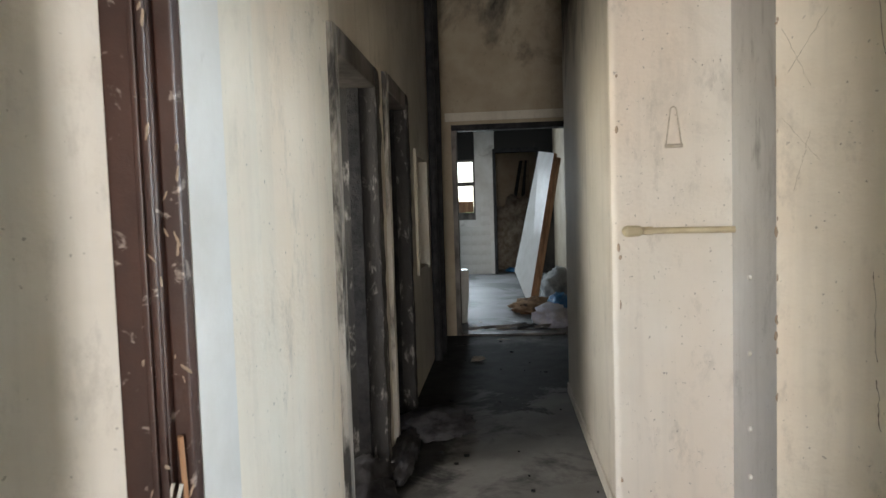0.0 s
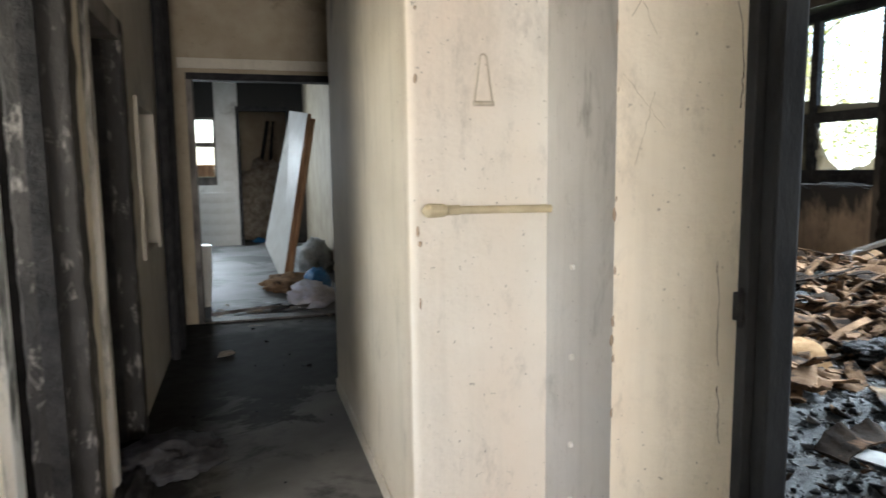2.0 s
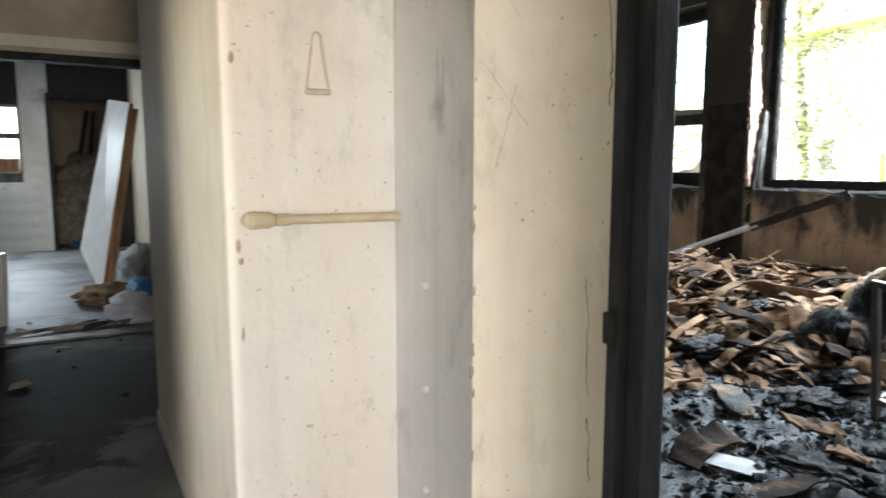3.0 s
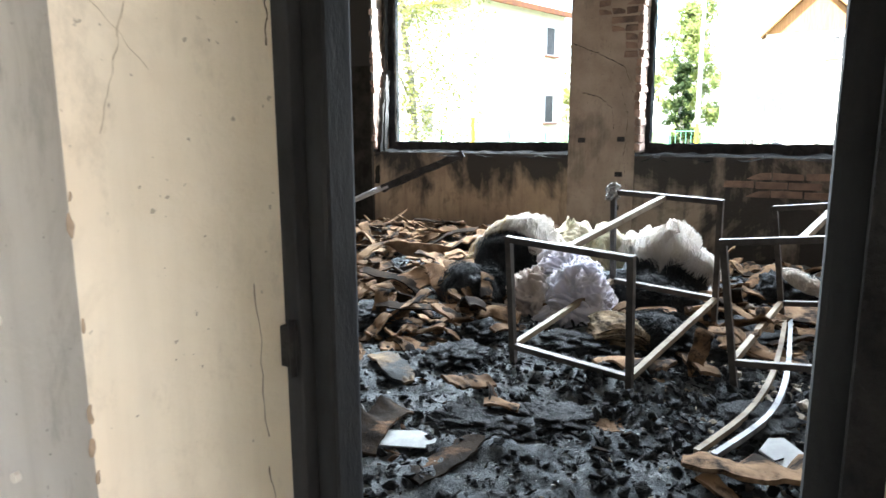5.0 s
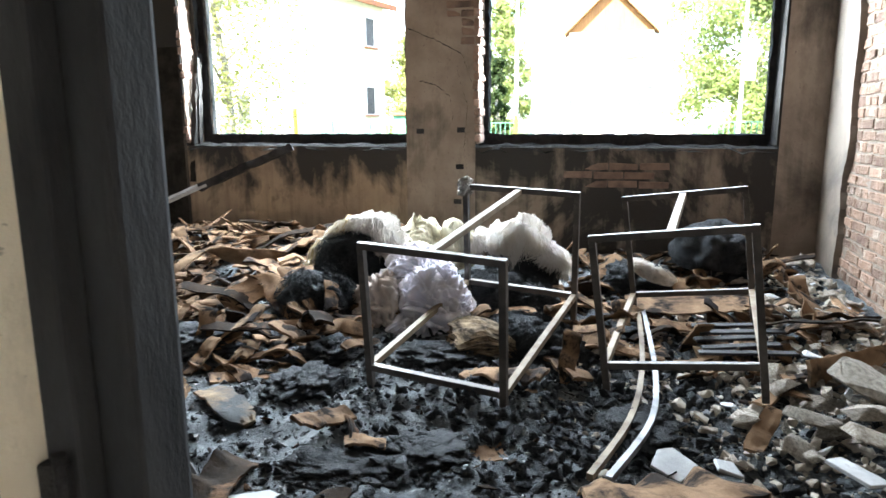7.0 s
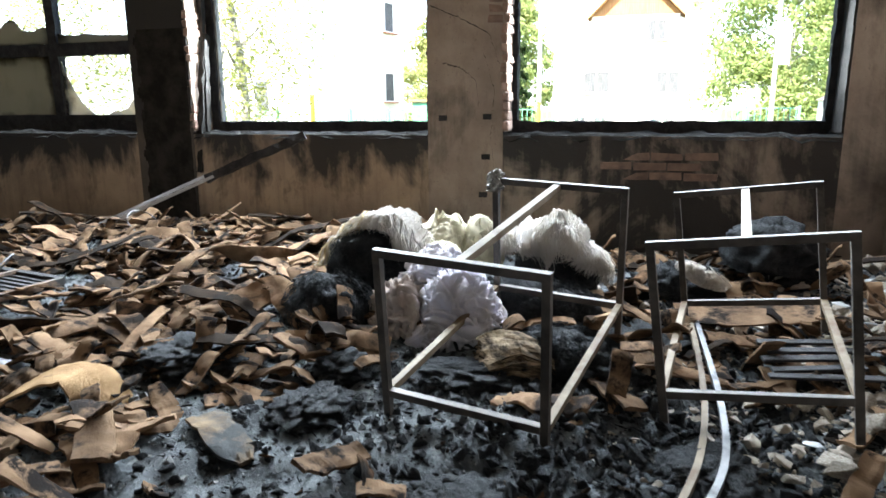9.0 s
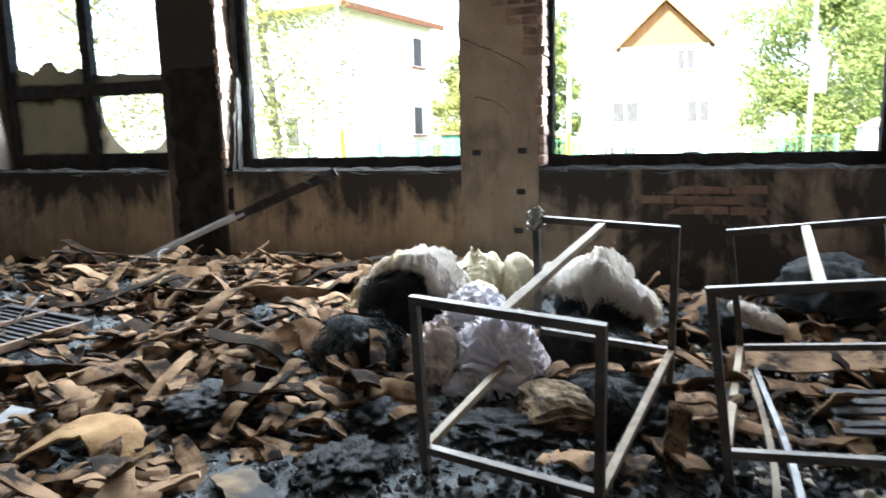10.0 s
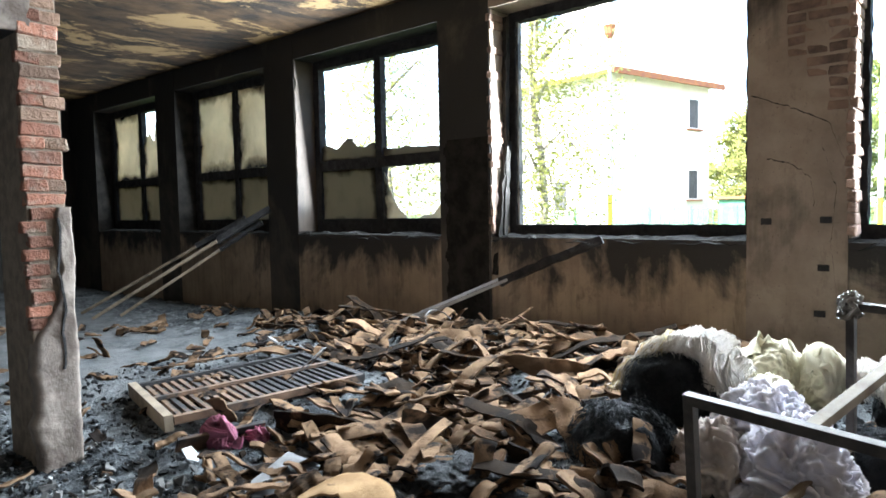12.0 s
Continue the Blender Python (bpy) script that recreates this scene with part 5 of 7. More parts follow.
# ---------------------------------------------------------------- steel frames
def table_frame(w=0.68, d=1.19, h=0.775, rail=0.165, t=0.032):
    """Bare welded table frame: origin at the front left foot, x back, y to its left (so the front runs to -y)."""
    f = thing("table_frame", "bare scorched steel table frame standing in the debris", "table frame", group="steel table frames")
    for y in (0, -w):
        for x in (0, d):
            bm = bmesh.new()
            bar(bm, (x, y, 0), (x, y, h), t)
            part("leg", bm, M_STEEL, f)
    for nm, a, b in (("top_bar", (0, 0.016, h), (0, -w - 0.016, h)), ("top_bar", (d, 0.016, h), (d, -w - 0.016, h)),
                     ("front_rail", (0, 0, rail), (0, -w, rail)), ("back_rail", (d, 0, rail), (d, -w, rail)),
                     ("side_rail", (0, 0, rail), (d, 0, rail)), ("side_rail", (0, -w, rail), (d, -w, rail))):
        bm = bmesh.new()
        a, b = Vector(a), Vector(b)
        if nm != "top_bar":
            k = (b - a).normalized() * 0.016
            a, b = a + k, b - k
        bar(bm, a, b, t)
        part(nm, bm, M_PALEBAR if nm == "side_rail" else M_STEEL, f)
    bm = bmesh.new()
    bar(bm, (0.017, -w / 2, h - 0.004), (d - 0.017, -w / 2, h - 0.004), 0.038, 0.03)
    part("centre_rail", bm, M_PALEBAR, f, "pale rusty centre rail")
    return f


f1 = table_frame()
f1.matrix_world = pose(4.609, 4.342, 0.018, 1.9, -7.7, -10.7)
f2 = copy_thing(f1, pose(4.828, 3.233, 0.035, -7.3, -2.4, -7.0))
tagged(f2, "bare scorched steel table frame tilted on rubble", "table frame")

M_RAG = plain("singed_rag", (0.30, 0.28, 0.25), (0.09, 0.08, 0.07), 14, 0.5, relief=0.7)


def blob(seed, rx, ry, rz, sub=4, amp=0.3, freq=2.0, ridge=0.0, floor=True):
    bm = bmesh.new()
    bmesh.ops.create_icosphere(bm, subdivisions=sub, radius=1.0)
    o = Vector((seed * 3.7, seed * 1.3, seed))
    for v in bm.verts:
        p = v.co.copy()
        n = noise.noise(p * freq + o) + 0.5 * noise.noise(p * freq * 2.3 + o) + 0.3 * noise.noise(p * freq * 5 + o) + 0.07 * noise.noise(p * freq * 11 + o)
        k = 1 + amp * n
        if ridge:
            k += ridge * (0.5 - abs(noise.noise(p * freq * 1.8 - o))) + ridge * 0.6 * (0.4 - abs(noise.noise(p * freq * 4.5 + o * 2)))
        q = p * k
        if floor and q.z < -0.45:
            q.z = -0.45 + (q.z + 0.45) * 0.1
        v.co = Vector((q.x * rx, q.y * ry, q.z * rz))
    for f in bm.faces:
        f.smooth = True
    return bm


def fibres(r, origin, spread, count, length, droop, width=0.0035):
    """Thin strands that fall from a patch."""
    bm = bmesh.new()
    for _ in range(count):
        p = Vector(origin) + Vector((r.gauss(0, spread[0]), r.gauss(0, spread[1]), r.gauss(0, spread[2])))
        d = Vector((r.gauss(-0.6, 0.3), r.gauss(0, 0.35), r.uniform(-0.7, 0.15))).normalized()
        ln = length * r.uniform(0.4, 1.2)
        pts = []
        for i in range(5):
            s = i / 4
            pts.append(p + d * ln * s + Vector((0, 0, -droop * s * s)))
        tube(bm, pts, [width, width, width * 0.8, width * 0.6, width * 0.2], 3)
    return bm



CLOTHS = (M_CLOTH, M_PINK, M_BAG, M_BLUE)
M_SINGED = plain("singed_wool", (0.52, 0.43, 0.27), (0.38, 0.26, 0.11), 9, 0.9, relief=0.4)
# bedding heap
r = random.Random(8)


def combed(r, radii, arc, count, length, lift, width=0.0022):
    """Strands that lie on a mound of those radii and fall down its side, over an arc of its far or near side (degrees)."""
    bm = bmesh.new()
    for _ in range(count):
        a = radians(r.uniform(*arc))
        e = r.uniform(0.15, 1.35)
        step = length * r.uniform(0.5, 1.2) / 5
        k = 0.98 + lift * (r.random() * 0.6 + 0.9 * noise.noise(Vector((a * 2.2, e * 2.5, radii[0] * 40))))
        pts = []
        for i in range(6):
            w = a + 0.25 * noise.noise(Vector((i * 0.4, a * 9, e * 9)))
            pts.append(Vector((radii[0] * math.cos(w) * math.cos(e) * k, radii[1] * math.sin(w) * math.cos(e) * k, radii[2] * math.sin(e) * k)))
            e -= step / radii[2]
            k += 0.012 * (r.random() - 0.3)
        tube(bm, pts, [width, width, width, width * 0.8, width * 0.6, width * 0.2], 3)
    return bm


def cloth_blob(seed, rx, ry, rz, sub=6, depth=0.5, floor=True):
    """A heap of crumpled cloth: sharp, wandering folds over a mound."""
    bm = bmesh.new()
    bmesh.ops.create_icosphere(bm, subdivisions=sub, radius=1.0)
    o = Vector((seed * 2.7, -seed * 1.9, seed * 0.7))
    for v in bm.verts:
        p = v.co.copy()
        w = p + 0.55 * noise.noise_vector(p * 1.7 + o)
        f1 = 1 - abs(noise.noise(w * 2.0 + o)) * 2.2
        f2 = 1 - abs(noise.noise(w * 4.6 - o)) * 2.2
        f3 = 1 - abs(noise.noise((w + 0.2 * noise.noise_vector(w * 4)) * 7.0 + o)) * 2.0
        k = 0.80 + depth * (0.36 * max(-0.3, f1) + 0.30 * max(-0.5, f2) + 0.05 * f3) + 0.2 * noise.noise(p * 1.3 + o)
        q = p * k
        if floor and q.z < -0.45:
            q.z = -0.45 + (q.z + 0.45) * 0.1
        v.co = Vector((q.x * rx, q.y * ry, q.z * rz))
    for f in bm.faces:
        f.smooth = True
    return bm


def heap(name, label, cat, seed, rad, at, mat, amp=0.28, freq=1.8, ridge=0.25, sub=5, strands=(), part_name="mass"):
    h = thing(name, label, cat, at)
    part(part_name, cloth_blob(seed, *rad, sub, ridge) if mat in CLOTHS else blob(seed, *rad, sub, amp, freq, ridge), mat, h)
    for nm, m, origin, spread, n, ln, droop in strands:
        tagged(part(nm, combed(r, origin, spread, n, ln, droop), m, h), kind="stuff")
    return h


def pile(name, label, cat, at, lumps, mat, strands=()):
    """A soft pile made of overlapping lumps: (offset, radii, seed, ridge)."""
    h = thing(name, label, cat, at)
    for off, rad, seed, rdg in lumps:
        o = part("mass", blob(seed, *rad, 5, 0.2, 2.6, rdg, False), mat, h)
        o.location = off
    for nm, m, off, rad, arc, n, ln, lift, w in strands:
        o = part(nm, combed(r, rad, arc, n, ln, lift, w), m, h)
        o.location = off
        tagged(o, kind="stuff")
    return h


def along(line, s):
    """The point at share s of a line of points."""
    k = min(len(line) - 2, int(s * (len(line) - 1)))
    f = s * (len(line) - 1) - k
    f = f * f * (3 - 2 * f) * 0.5 + f * 0.5
    return [a + (b - a) * f for a, b in zip(line[k], line[k + 1])]


def fall(s, line, x, reach, r=None, inset=0.0):
    """One lock of wool: from behind the crest over its top and down its front."""
    y, z, ln = along(line, s)
    tuft = noise.noise(Vector((s * 17, x, 2)))
    fine = noise.noise(Vector((s * 60, x, 6)))
    ln = max(0.03, ln * (1 + 0.45 * tuft + (r.uniform(-0.35, 0.25) if r else -0.12)))
    up = 0.046 * tuft + 0.016 * fine + (r.gauss(0, 0.010) if r else 0) - inset
    side = 0.07 * noise.noise(Vector((s * 11, x, 9))) + (r.gauss(0, 0.022) if r else 0)
    sw = (s - 0.5) * 0.06
    curl = r.uniform(0.6, 1.8) if r else 0.6
    pts = [Vector(p) for p in ((x + 0.20, y, z - 0.10 + up), (x + 0.10, y, z - 0.02 + up), (x + 0.01, y - sw, z + up), (x - reach * 0.5 - up, y + side * 0.3 - sw, z - 0.03 + up * 0.6),
                               (x - reach * 0.85 - up, y + side * 0.6 - sw, z - 0.05 - ln * 0.3), (x - reach - up, y + side - sw, z - 0.05 - ln * 0.65), (x - reach * 0.95 - up, y + side * 1.3 - sw, z - 0.05 - ln))]
    off = Vector((r.random() * 3, 0, 0)) if r else Vector((0, 0, 0))
    return [p + noise.noise_vector(p * 7 + Vector((0, 0, 5))) * 0.055 + noise.noise_vector(p * 24 + off) * 0.017 * curl for p in pts]


def wool_mantle(label, line, x, reach, count, seed, singed=0.0):
    """Wool spilling over a crest of (y, z, hanging length) points."""
    r = random.Random(seed)
    h = thing("wool_pile", label, "wool")
    bm = bmesh.new()
    n = 90
    rows = [[bm.verts.new(p) for p in fall(i / n, line, x, reach, None, 0.012)] for i in range(n + 1)]
    for a, b in zip(rows, rows[1:]):
        for j in range(6):
            bm.faces.new((a[j], a[j + 1], b[j + 1], b[j]))
    for f in bm.faces:
        f.smooth = True
    part("fleece", bm, M_WOOL, h)
    for nm, m, c in (("fringe", M_WOOL, count), ("singed_fringe", M_SINGED, int(count * singed))):
        if not c:
            continue
        bm = bmesh.new()
        for _ in range(c):
            s = r.random() if m is M_WOOL else r.random() ** 2 * 0.33
            w = r.choice((0.0015, 0.002, 0.003, 0.0055))
            tube(bm, fall(s, line, x, reach, r, 0.0 if m is M_WOOL else -0.006), [w, w, w, w, w * 0.9, w * 0.7, w * 0.3], 3)
        tagged(part(nm, bm, m, h), kind="stuff")
    return h


def ribbon(bm, pts, ups, width, seed):
    """A crumpled band of cloth along pts, lengthwise folds across its width."""
    rows = []
    for i, (p, up) in enumerate(zip(pts, ups)):
        t = (pts[min(len(pts) - 1, i + 1)] - pts[max(0, i - 1)]).normalized()
        side = t.cross(up).normalized()
        wide = width * (0.55 + 0.45 * math.sin(math.pi * (i + 0.7) / (len(pts) + 0.4))) * (1 + 0.5 * noise.noise(Vector((i * 0.4, seed, 1))))
        row = []
        for j in range(11):
            v = j / 5 - 1
            k = 0.30 * width * (noise.noise(Vector((v * 2.6 + seed, i * 0.16, seed))) + 0.35 * math.sin(v * 6 + seed + i * 0.15)) - 0.35 * width * v * v
            row.append(bm.verts.new(p + side * v * wide / 2 + up * k))
        rows.append(row)
    for a, b in zip(rows, rows[1:]):
        for j in range(10):
            f = bm.faces.new((a[j], a[j + 1], b[j + 1], b[j]))
            f.smooth = True


def crumpled(name, label, cat, seed, rad, at, mat, bands, width, core=0.86, depth=0.5):
    """A cloth heaped up: a crumpled core with bands of folds wandering over it."""
    r = random.Random(seed)
    h = thing(name, label, cat, at)
    bm = cloth_blob(seed, rad[0] * core, rad[1] * core, rad[2] * core, 6 if max(rad) > 0.15 else 5, depth)
    for b in range(bands):
        a, e = r.uniform(0, math.tau), r.uniform(0.0, 1.3)
        head = r.uniform(0, math.tau)
        pts, ups = [], []
        lift = r.uniform(0.80, 1.12)
        for i in range(16):
            nrm = Vector((math.cos(a) * math.cos(e), math.sin(a) * math.cos(e), math.sin(e)))
            k = lift + 0.16 * noise.noise(nrm * 2.4 + Vector((seed, b * 0.3, 0)))
            pts.append(Vector((nrm.x * rad[0] * k, nrm.y * rad[1] * k, nrm.z * rad[2] * k)))
            ups.append(nrm)
            head += 0.5 * noise.noise(Vector((i * 0.3, b * 3.1, seed)))
            a += 0.13 * math.cos(head) / max(0.35, math.cos(e))
            e = min(1.45, max(-0.35, e + 0.13 * math.sin(head)))
        ribbon(bm, pts, ups, width * r.uniform(0.6, 1.3), seed + b * 1.9)
    part("folds", bm, mat, h)
    return h


wool_mantle("scorched white wool draped over a burnt pillow", [(5.27, 0.42, 0.02), (5.17, 0.56, 0.03), (5.05, 0.65, 0.04), (4.92, 0.69, 0.06), (4.82, 0.69, 0.13), (4.73, 0.64, 0.22), (4.64, 0.52, 0.20), (4.56, 0.40, 0.12)], 6.05, 0.13, 1700, 2, 0.22)
wool_mantle("combed white wool hanging in strands over black stuffing", [(4.16, 0.53, 0.05), (4.06, 0.58, 0.09), (3.98, 0.60, 0.16), (3.90, 0.66, 0.24), (3.82, 0.65, 0.14), (3.74, 0.58, 0.10), (3.66, 0.50, 0.12), (3.59, 0.40, 0.12)], 6.40, 0.17, 2200, 4, 0.0)
crumpled("quilt", "yellowish white quilt humped over the heap", "quilt", 3, (0.24, 0.23, 0.26), pose(6.42, 4.62, 0.36), M_WOOLY, 4, 0.30, 1.0, 0.16)
crumpled("quilt", "pale crumpled quilt beside the wool", "quilt", 13, (0.17, 0.14, 0.24), pose(6.40, 4.33, 0.40), M_WOOLY, 4, 0.18, 1.0, 0.2)
crumpled("quilt", "pale quilt corner sliding down the heap", "quilt", 17, (0.20, 0.17, 0.20), pose(6.02, 4.55, 0.34), M_WOOLY, 6, 0.16, 0.95, 0.25)
for at, rad, seed in ((pose(6.02, 4.98, 0.34), (0.22, 0.30, 0.27), 5), (pose(6.42, 3.86, 0.28), (0.19, 0.27, 0.27), 15)):
    h = heap("burnt_pillow", "black burnt pillow under white wool", "pillow", seed, rad, at, M_CHARHEAP, 0.13, 1.6, 0.0)
    tagged(part("burnt_fluff", combed(r, rad, (0, 360), 700, 0.10, 0.16, 0.0025), M_CHARHEAP, h), kind="stuff")
for at, rad, seed in ((pose(5.58, 5.08, 0.12), (0.26, 0.27, 0.26), 18), (pose(5.90, 3.95, 0.16), (0.24, 0.34, 0.20), 19), (pose(5.30, 3.70, 0.10), (0.24, 0.26, 0.16), 20)):
    h = heap("burnt_bedding", "heap of soft black burnt bedding", "bedding", seed, rad, at, M_CHARHEAP, 0.22, 2.4, 0.0)
    tagged(part("burnt_fluff", combed(r, rad, (0, 360), 900, 0.09, 0.24, 0.0025), M_CHARHEAP, h), kind="stuff")
crumpled("white_cloth", "crumpled white cloth with lilac folds inside the frame", "cloth", 6, (0.19, 0.22, 0.25), pose(5.46, 4.27, 0.20), M_CLOTH, 6, 0.15, 1.0, 0.62)
crumpled("white_cloth", "soiled white cloth bundled inside the frame", "cloth", 27, (0.18, 0.20, 0.22), pose(5.54, 4.60, 0.16), M_CLOTHTAN, 6, 0.15, 1.0, 0.62)
crumpled("white_cloth", "white cloth draped down from the quilt", "cloth", 33, (0.20, 0.22, 0.18), pose(5.74, 4.45, 0.34), M_CLOTH, 5, 0.15, 1.0, 0.6)
crumpled("white_cloth", "small white cloth end in the ash", "cloth", 41, (0.09, 0.12, 0.10), pose(5.34, 4.42, 0.10), M_CLOTH, 8, 0.06)

M_BURNTBOOK = plain("burnt_paper_stack", (0.03, 0.022, 0.016), (0.30, 0.225, 0.15), 9, 0.95, relief=0.8, dist=0.01, fine=30, stretch=(1, 1, 4), stain=(0.014, 0.013, 0.012), stain_scale=5, stain_lo=0.50, stain_hi=0.62, own=True, spec=0.04)
bk = thing("paper_stack", "burnt swollen stack of paper inside the frame", "paper stack", pose(5.12, 3.92, 0.08, 6, -8, 25))
rp = random.Random(4)
for k in range(22):
    bm = bmesh.new()
    nx, ny = 8, 6
    g = []
    for i in range(nx + 1):
        row = []
        for j in range(ny + 1):
            u, v = i / nx - 0.5, j / ny - 0.5
            x = u * 0.26 * (1 + 0.2 * noise.noise(Vector((k * 1.7, j * 0.5, 0)))) + 0.012 * math.sin(k)
            y = v * 0.30 * (1 + 0.2 * noise.noise(Vector((k * 1.7, 5, i * 0.5)))) + 0.01 * math.cos(k * 2.1)
            z = k * 0.0085 * (1 + 0.5 * abs(u)) - 0.10 * v * v * (k / 22) * 2 + 0.02 * noise.noise(Vector((u * 5, v * 5, k * 0.12))) - 0.25 * u * u * (k / 22)
            row.append((x, y, z))
        g.append(row)
    lo = [[bm.verts.new(p) for p in row] for row in g]
    hi = [[bm.verts.new((p[0], p[1], p[2] + 0.005)) for p in row] for row in g]
    for i in range(nx):
        for j in range(ny):
            bm.faces.new((lo[i][j], lo[i][j + 1], lo[i + 1][j + 1], lo[i + 1][j]))
            bm.faces.new((hi[i][j], hi[i + 1][j], hi[i + 1][j + 1], hi[i][j + 1]))
    for i in range(nx):
        for j in (0, ny):
            bm.faces.new((lo[i][j], hi[i][j], hi[i + 1][j], lo[i + 1][j]))
    for j in range(ny):
        for i in (0, nx):
            bm.faces.new((lo[i][j], lo[i][j + 1], hi[i][j + 1], hi[i][j]))
    part("sheet", bm, M_BURNTBOOK, bk)
for k, (x, y, rx, ry, rz) in enumerate(((4.95, 4.72, 0.2, 0.2, 0.1), (4.95, 4.1, 0.2, 0.3, 0.07), (5.3, 3.55, 0.4, 0.3, 0.13), (4.6, 4.7, 0.25, 0.2, 0.08), (4.5, 3.1, 0.25, 0.2, 0.07),
                                       (5.8, 3.3, 0.3, 0.3, 0.12), (6.7, 3.1, 0.3, 0.35, 0.22), (3.9, 4.2, 0.2, 0.3, 0.05), (4.9, 5.5, 0.3, 0.3, 0.1), (6.9, 2.4, 0.2, 0.22, 0.14), (4.1, 3.9, 0.2, 0.22, 0.05), (6.9, 5.0, 0.3, 0.3, 0.15))):
    heap("char_mound", "mound of wet black char", "char", 30 + k, (rx * 0.8, ry * 0.8, rz * 0.8), pose(x, y, ground_z(x, y) + rz * 0.18), M_CHARHEAP, 0.34, 3.2, 0.0, 5)
heap("burnt_bundle", "burnt black bundle with white wool ends", "bundle", 50, (0.24, 0.26, 0.2), pose(6.85, 2.55, 0.38), M_CHARHEAP, 0.3, 2.0, 0.3, 4,
     [("wool_end", M_WOOL, (0.2, 0.24, 0.16), (70, 200), 500, 0.2, 0.12)])
heap("wool_tuft", "trailing tuft of white wool", "wool", 51, (0.035, 0.11, 0.03), pose(6.45, 2.98, 0.30, 25, 0, 30), M_WOOL, 0.4, 2.4, 0.4, 4,
     [("wool_end", M_WOOL, (0.05, 0.15, 0.045), (0, 360), 420, 0.10, 0.5)])
crumpled("pink_cloth", "crumpled dirty pink cloth beside the slatted base", "cloth", 60, (0.10, 0.13, 0.13), pose(4.52, 7.04, 0.07), M_PINK, 12, 0.05, 0.75)
crumpled("pink_cloth", "small dirty pink rag beside the slatted base", "cloth", 61, (0.08, 0.10, 0.06), pose(4.70, 6.93, 0.06), M_PINK, 8, 0.05, 0.75)

rg = crumpled("charred_rag", "shrivelled burnt rag stuck on the frame corner", "rag", 9, (0.05, 0.055, 0.075), Matrix.Translation(f1.matrix_basis @ Vector((1.19, 0.0, 0.755))), M_RAG, 16, 0.035, 0.6)

for k, (x, y, a, tilt) in enumerate(((4.72, 3.72, 70, 12), (5.0, 3.48, 40, 6), (5.55, 3.35, 80, 10))):
    big_felt(120 + k, 0.42 + 0.06 * k, 0.12, -0.5, 0.7, pose(x, y, ground_z(x, y) + 0.01, tilt, 4, a), "torn brown felt between the steel frames", 0.02)

# ---------------------------------------------------------------- rails, slats, boards
for k, dy in enumerate((0.0, -0.065)):
    g = thing("steel_rail", "bent bare metal rail lying in the ash", "rail", group="metal rails")
    bm = bmesh.new()
    pts = [(3.98, 3.28 + dy, 0.085), (4.45, 3.14 + dy * 1.3, 0.10), (4.95, 3.08 + dy, 0.115), (5.6, 3.07 + dy * 0.6, 0.14), (6.3, 3.09 + dy * 0.4, 0.17)]
    line = spline(pts, 6)
    tube(bm, line, 0.018, 4)
    part("rail", bm, M_ALU if k else M_PALEBAR, g)

lv = thing("louvre_panel", "burnt black slatted louvre lying on rubble", "louvre")
for k in range(5):
    bm = bmesh.new()
    bar(bm, (5.22 + k * 0.085, 2.80 - 0.03 * (k % 2), 0.155 + 0.012 * k), (5.25 + k * 0.083, 2.34 + 0.05 * (k % 3), 0.185 + 0.012 * k), 0.055, 0.014)
    wobble(bm, 0.012, 5, k)
    part("slat", bm, M_CHAR, lv)

# fallen window rail against the sill
M_STRIP = plain("dull_grey_metal", (0.46, 0.46, 0.47), (0.34, 0.34, 0.35), 6, 0.45, metal=0.2, relief=0.2)
fr = thing("fallen_rail", "fallen window rail leaning on the sill, burnt at its top", "rail")
A, B = Vector((6.98, 8.06, 0.27)), Vector((7.42, 6.16, 1.10))
mid = A.lerp(B, 0.58)
for k, off in enumerate((Vector((0, 0, 0)), Vector((0.05, 0.03, 0.03)))):
    bm = bmesh.new()
    bar(bm, A + off, mid + off, 0.034, 0.026)
    part("metal_strip", bm, M_STRIP, fr, "bare metal strip")
bm = bmesh.new()
burnt_bar(bm, mid - (B - A) * 0.04 + Vector((0.02, 0.01, 0.01)), B, 0.07, 0.06, 4.4, 0.018)
part("charred_end", bm, M_CHAR, fr)

for k, (a, b, w) in enumerate((((5.9, 12.3, 0.10), (7.46, 10.75, 1.42), 0.09), ((6.0, 12.9, 0.10), (7.46, 11.3, 1.30), 0.08), ((6.15, 12.1, 0.12), (7.44, 10.9, 1.25), 0.05))):
    p = thing("fallen_plank", "long pale plank leaning on the window sill", "plank", group="fallen planks")
    bm = bmesh.new()
    a, b = Vector(a), Vector(b)
    bar(bm, a, a.lerp(b, 0.7), w, 0.035)
    part("plank", bm, M_CANE, p)
    bm = bmesh.new()
    burnt_bar(bm, a.lerp(b, 0.7), b, w * 0.9, 0.04, k * 1.1, 0.012)
    part("charred_end", bm, M_CHAR, p)

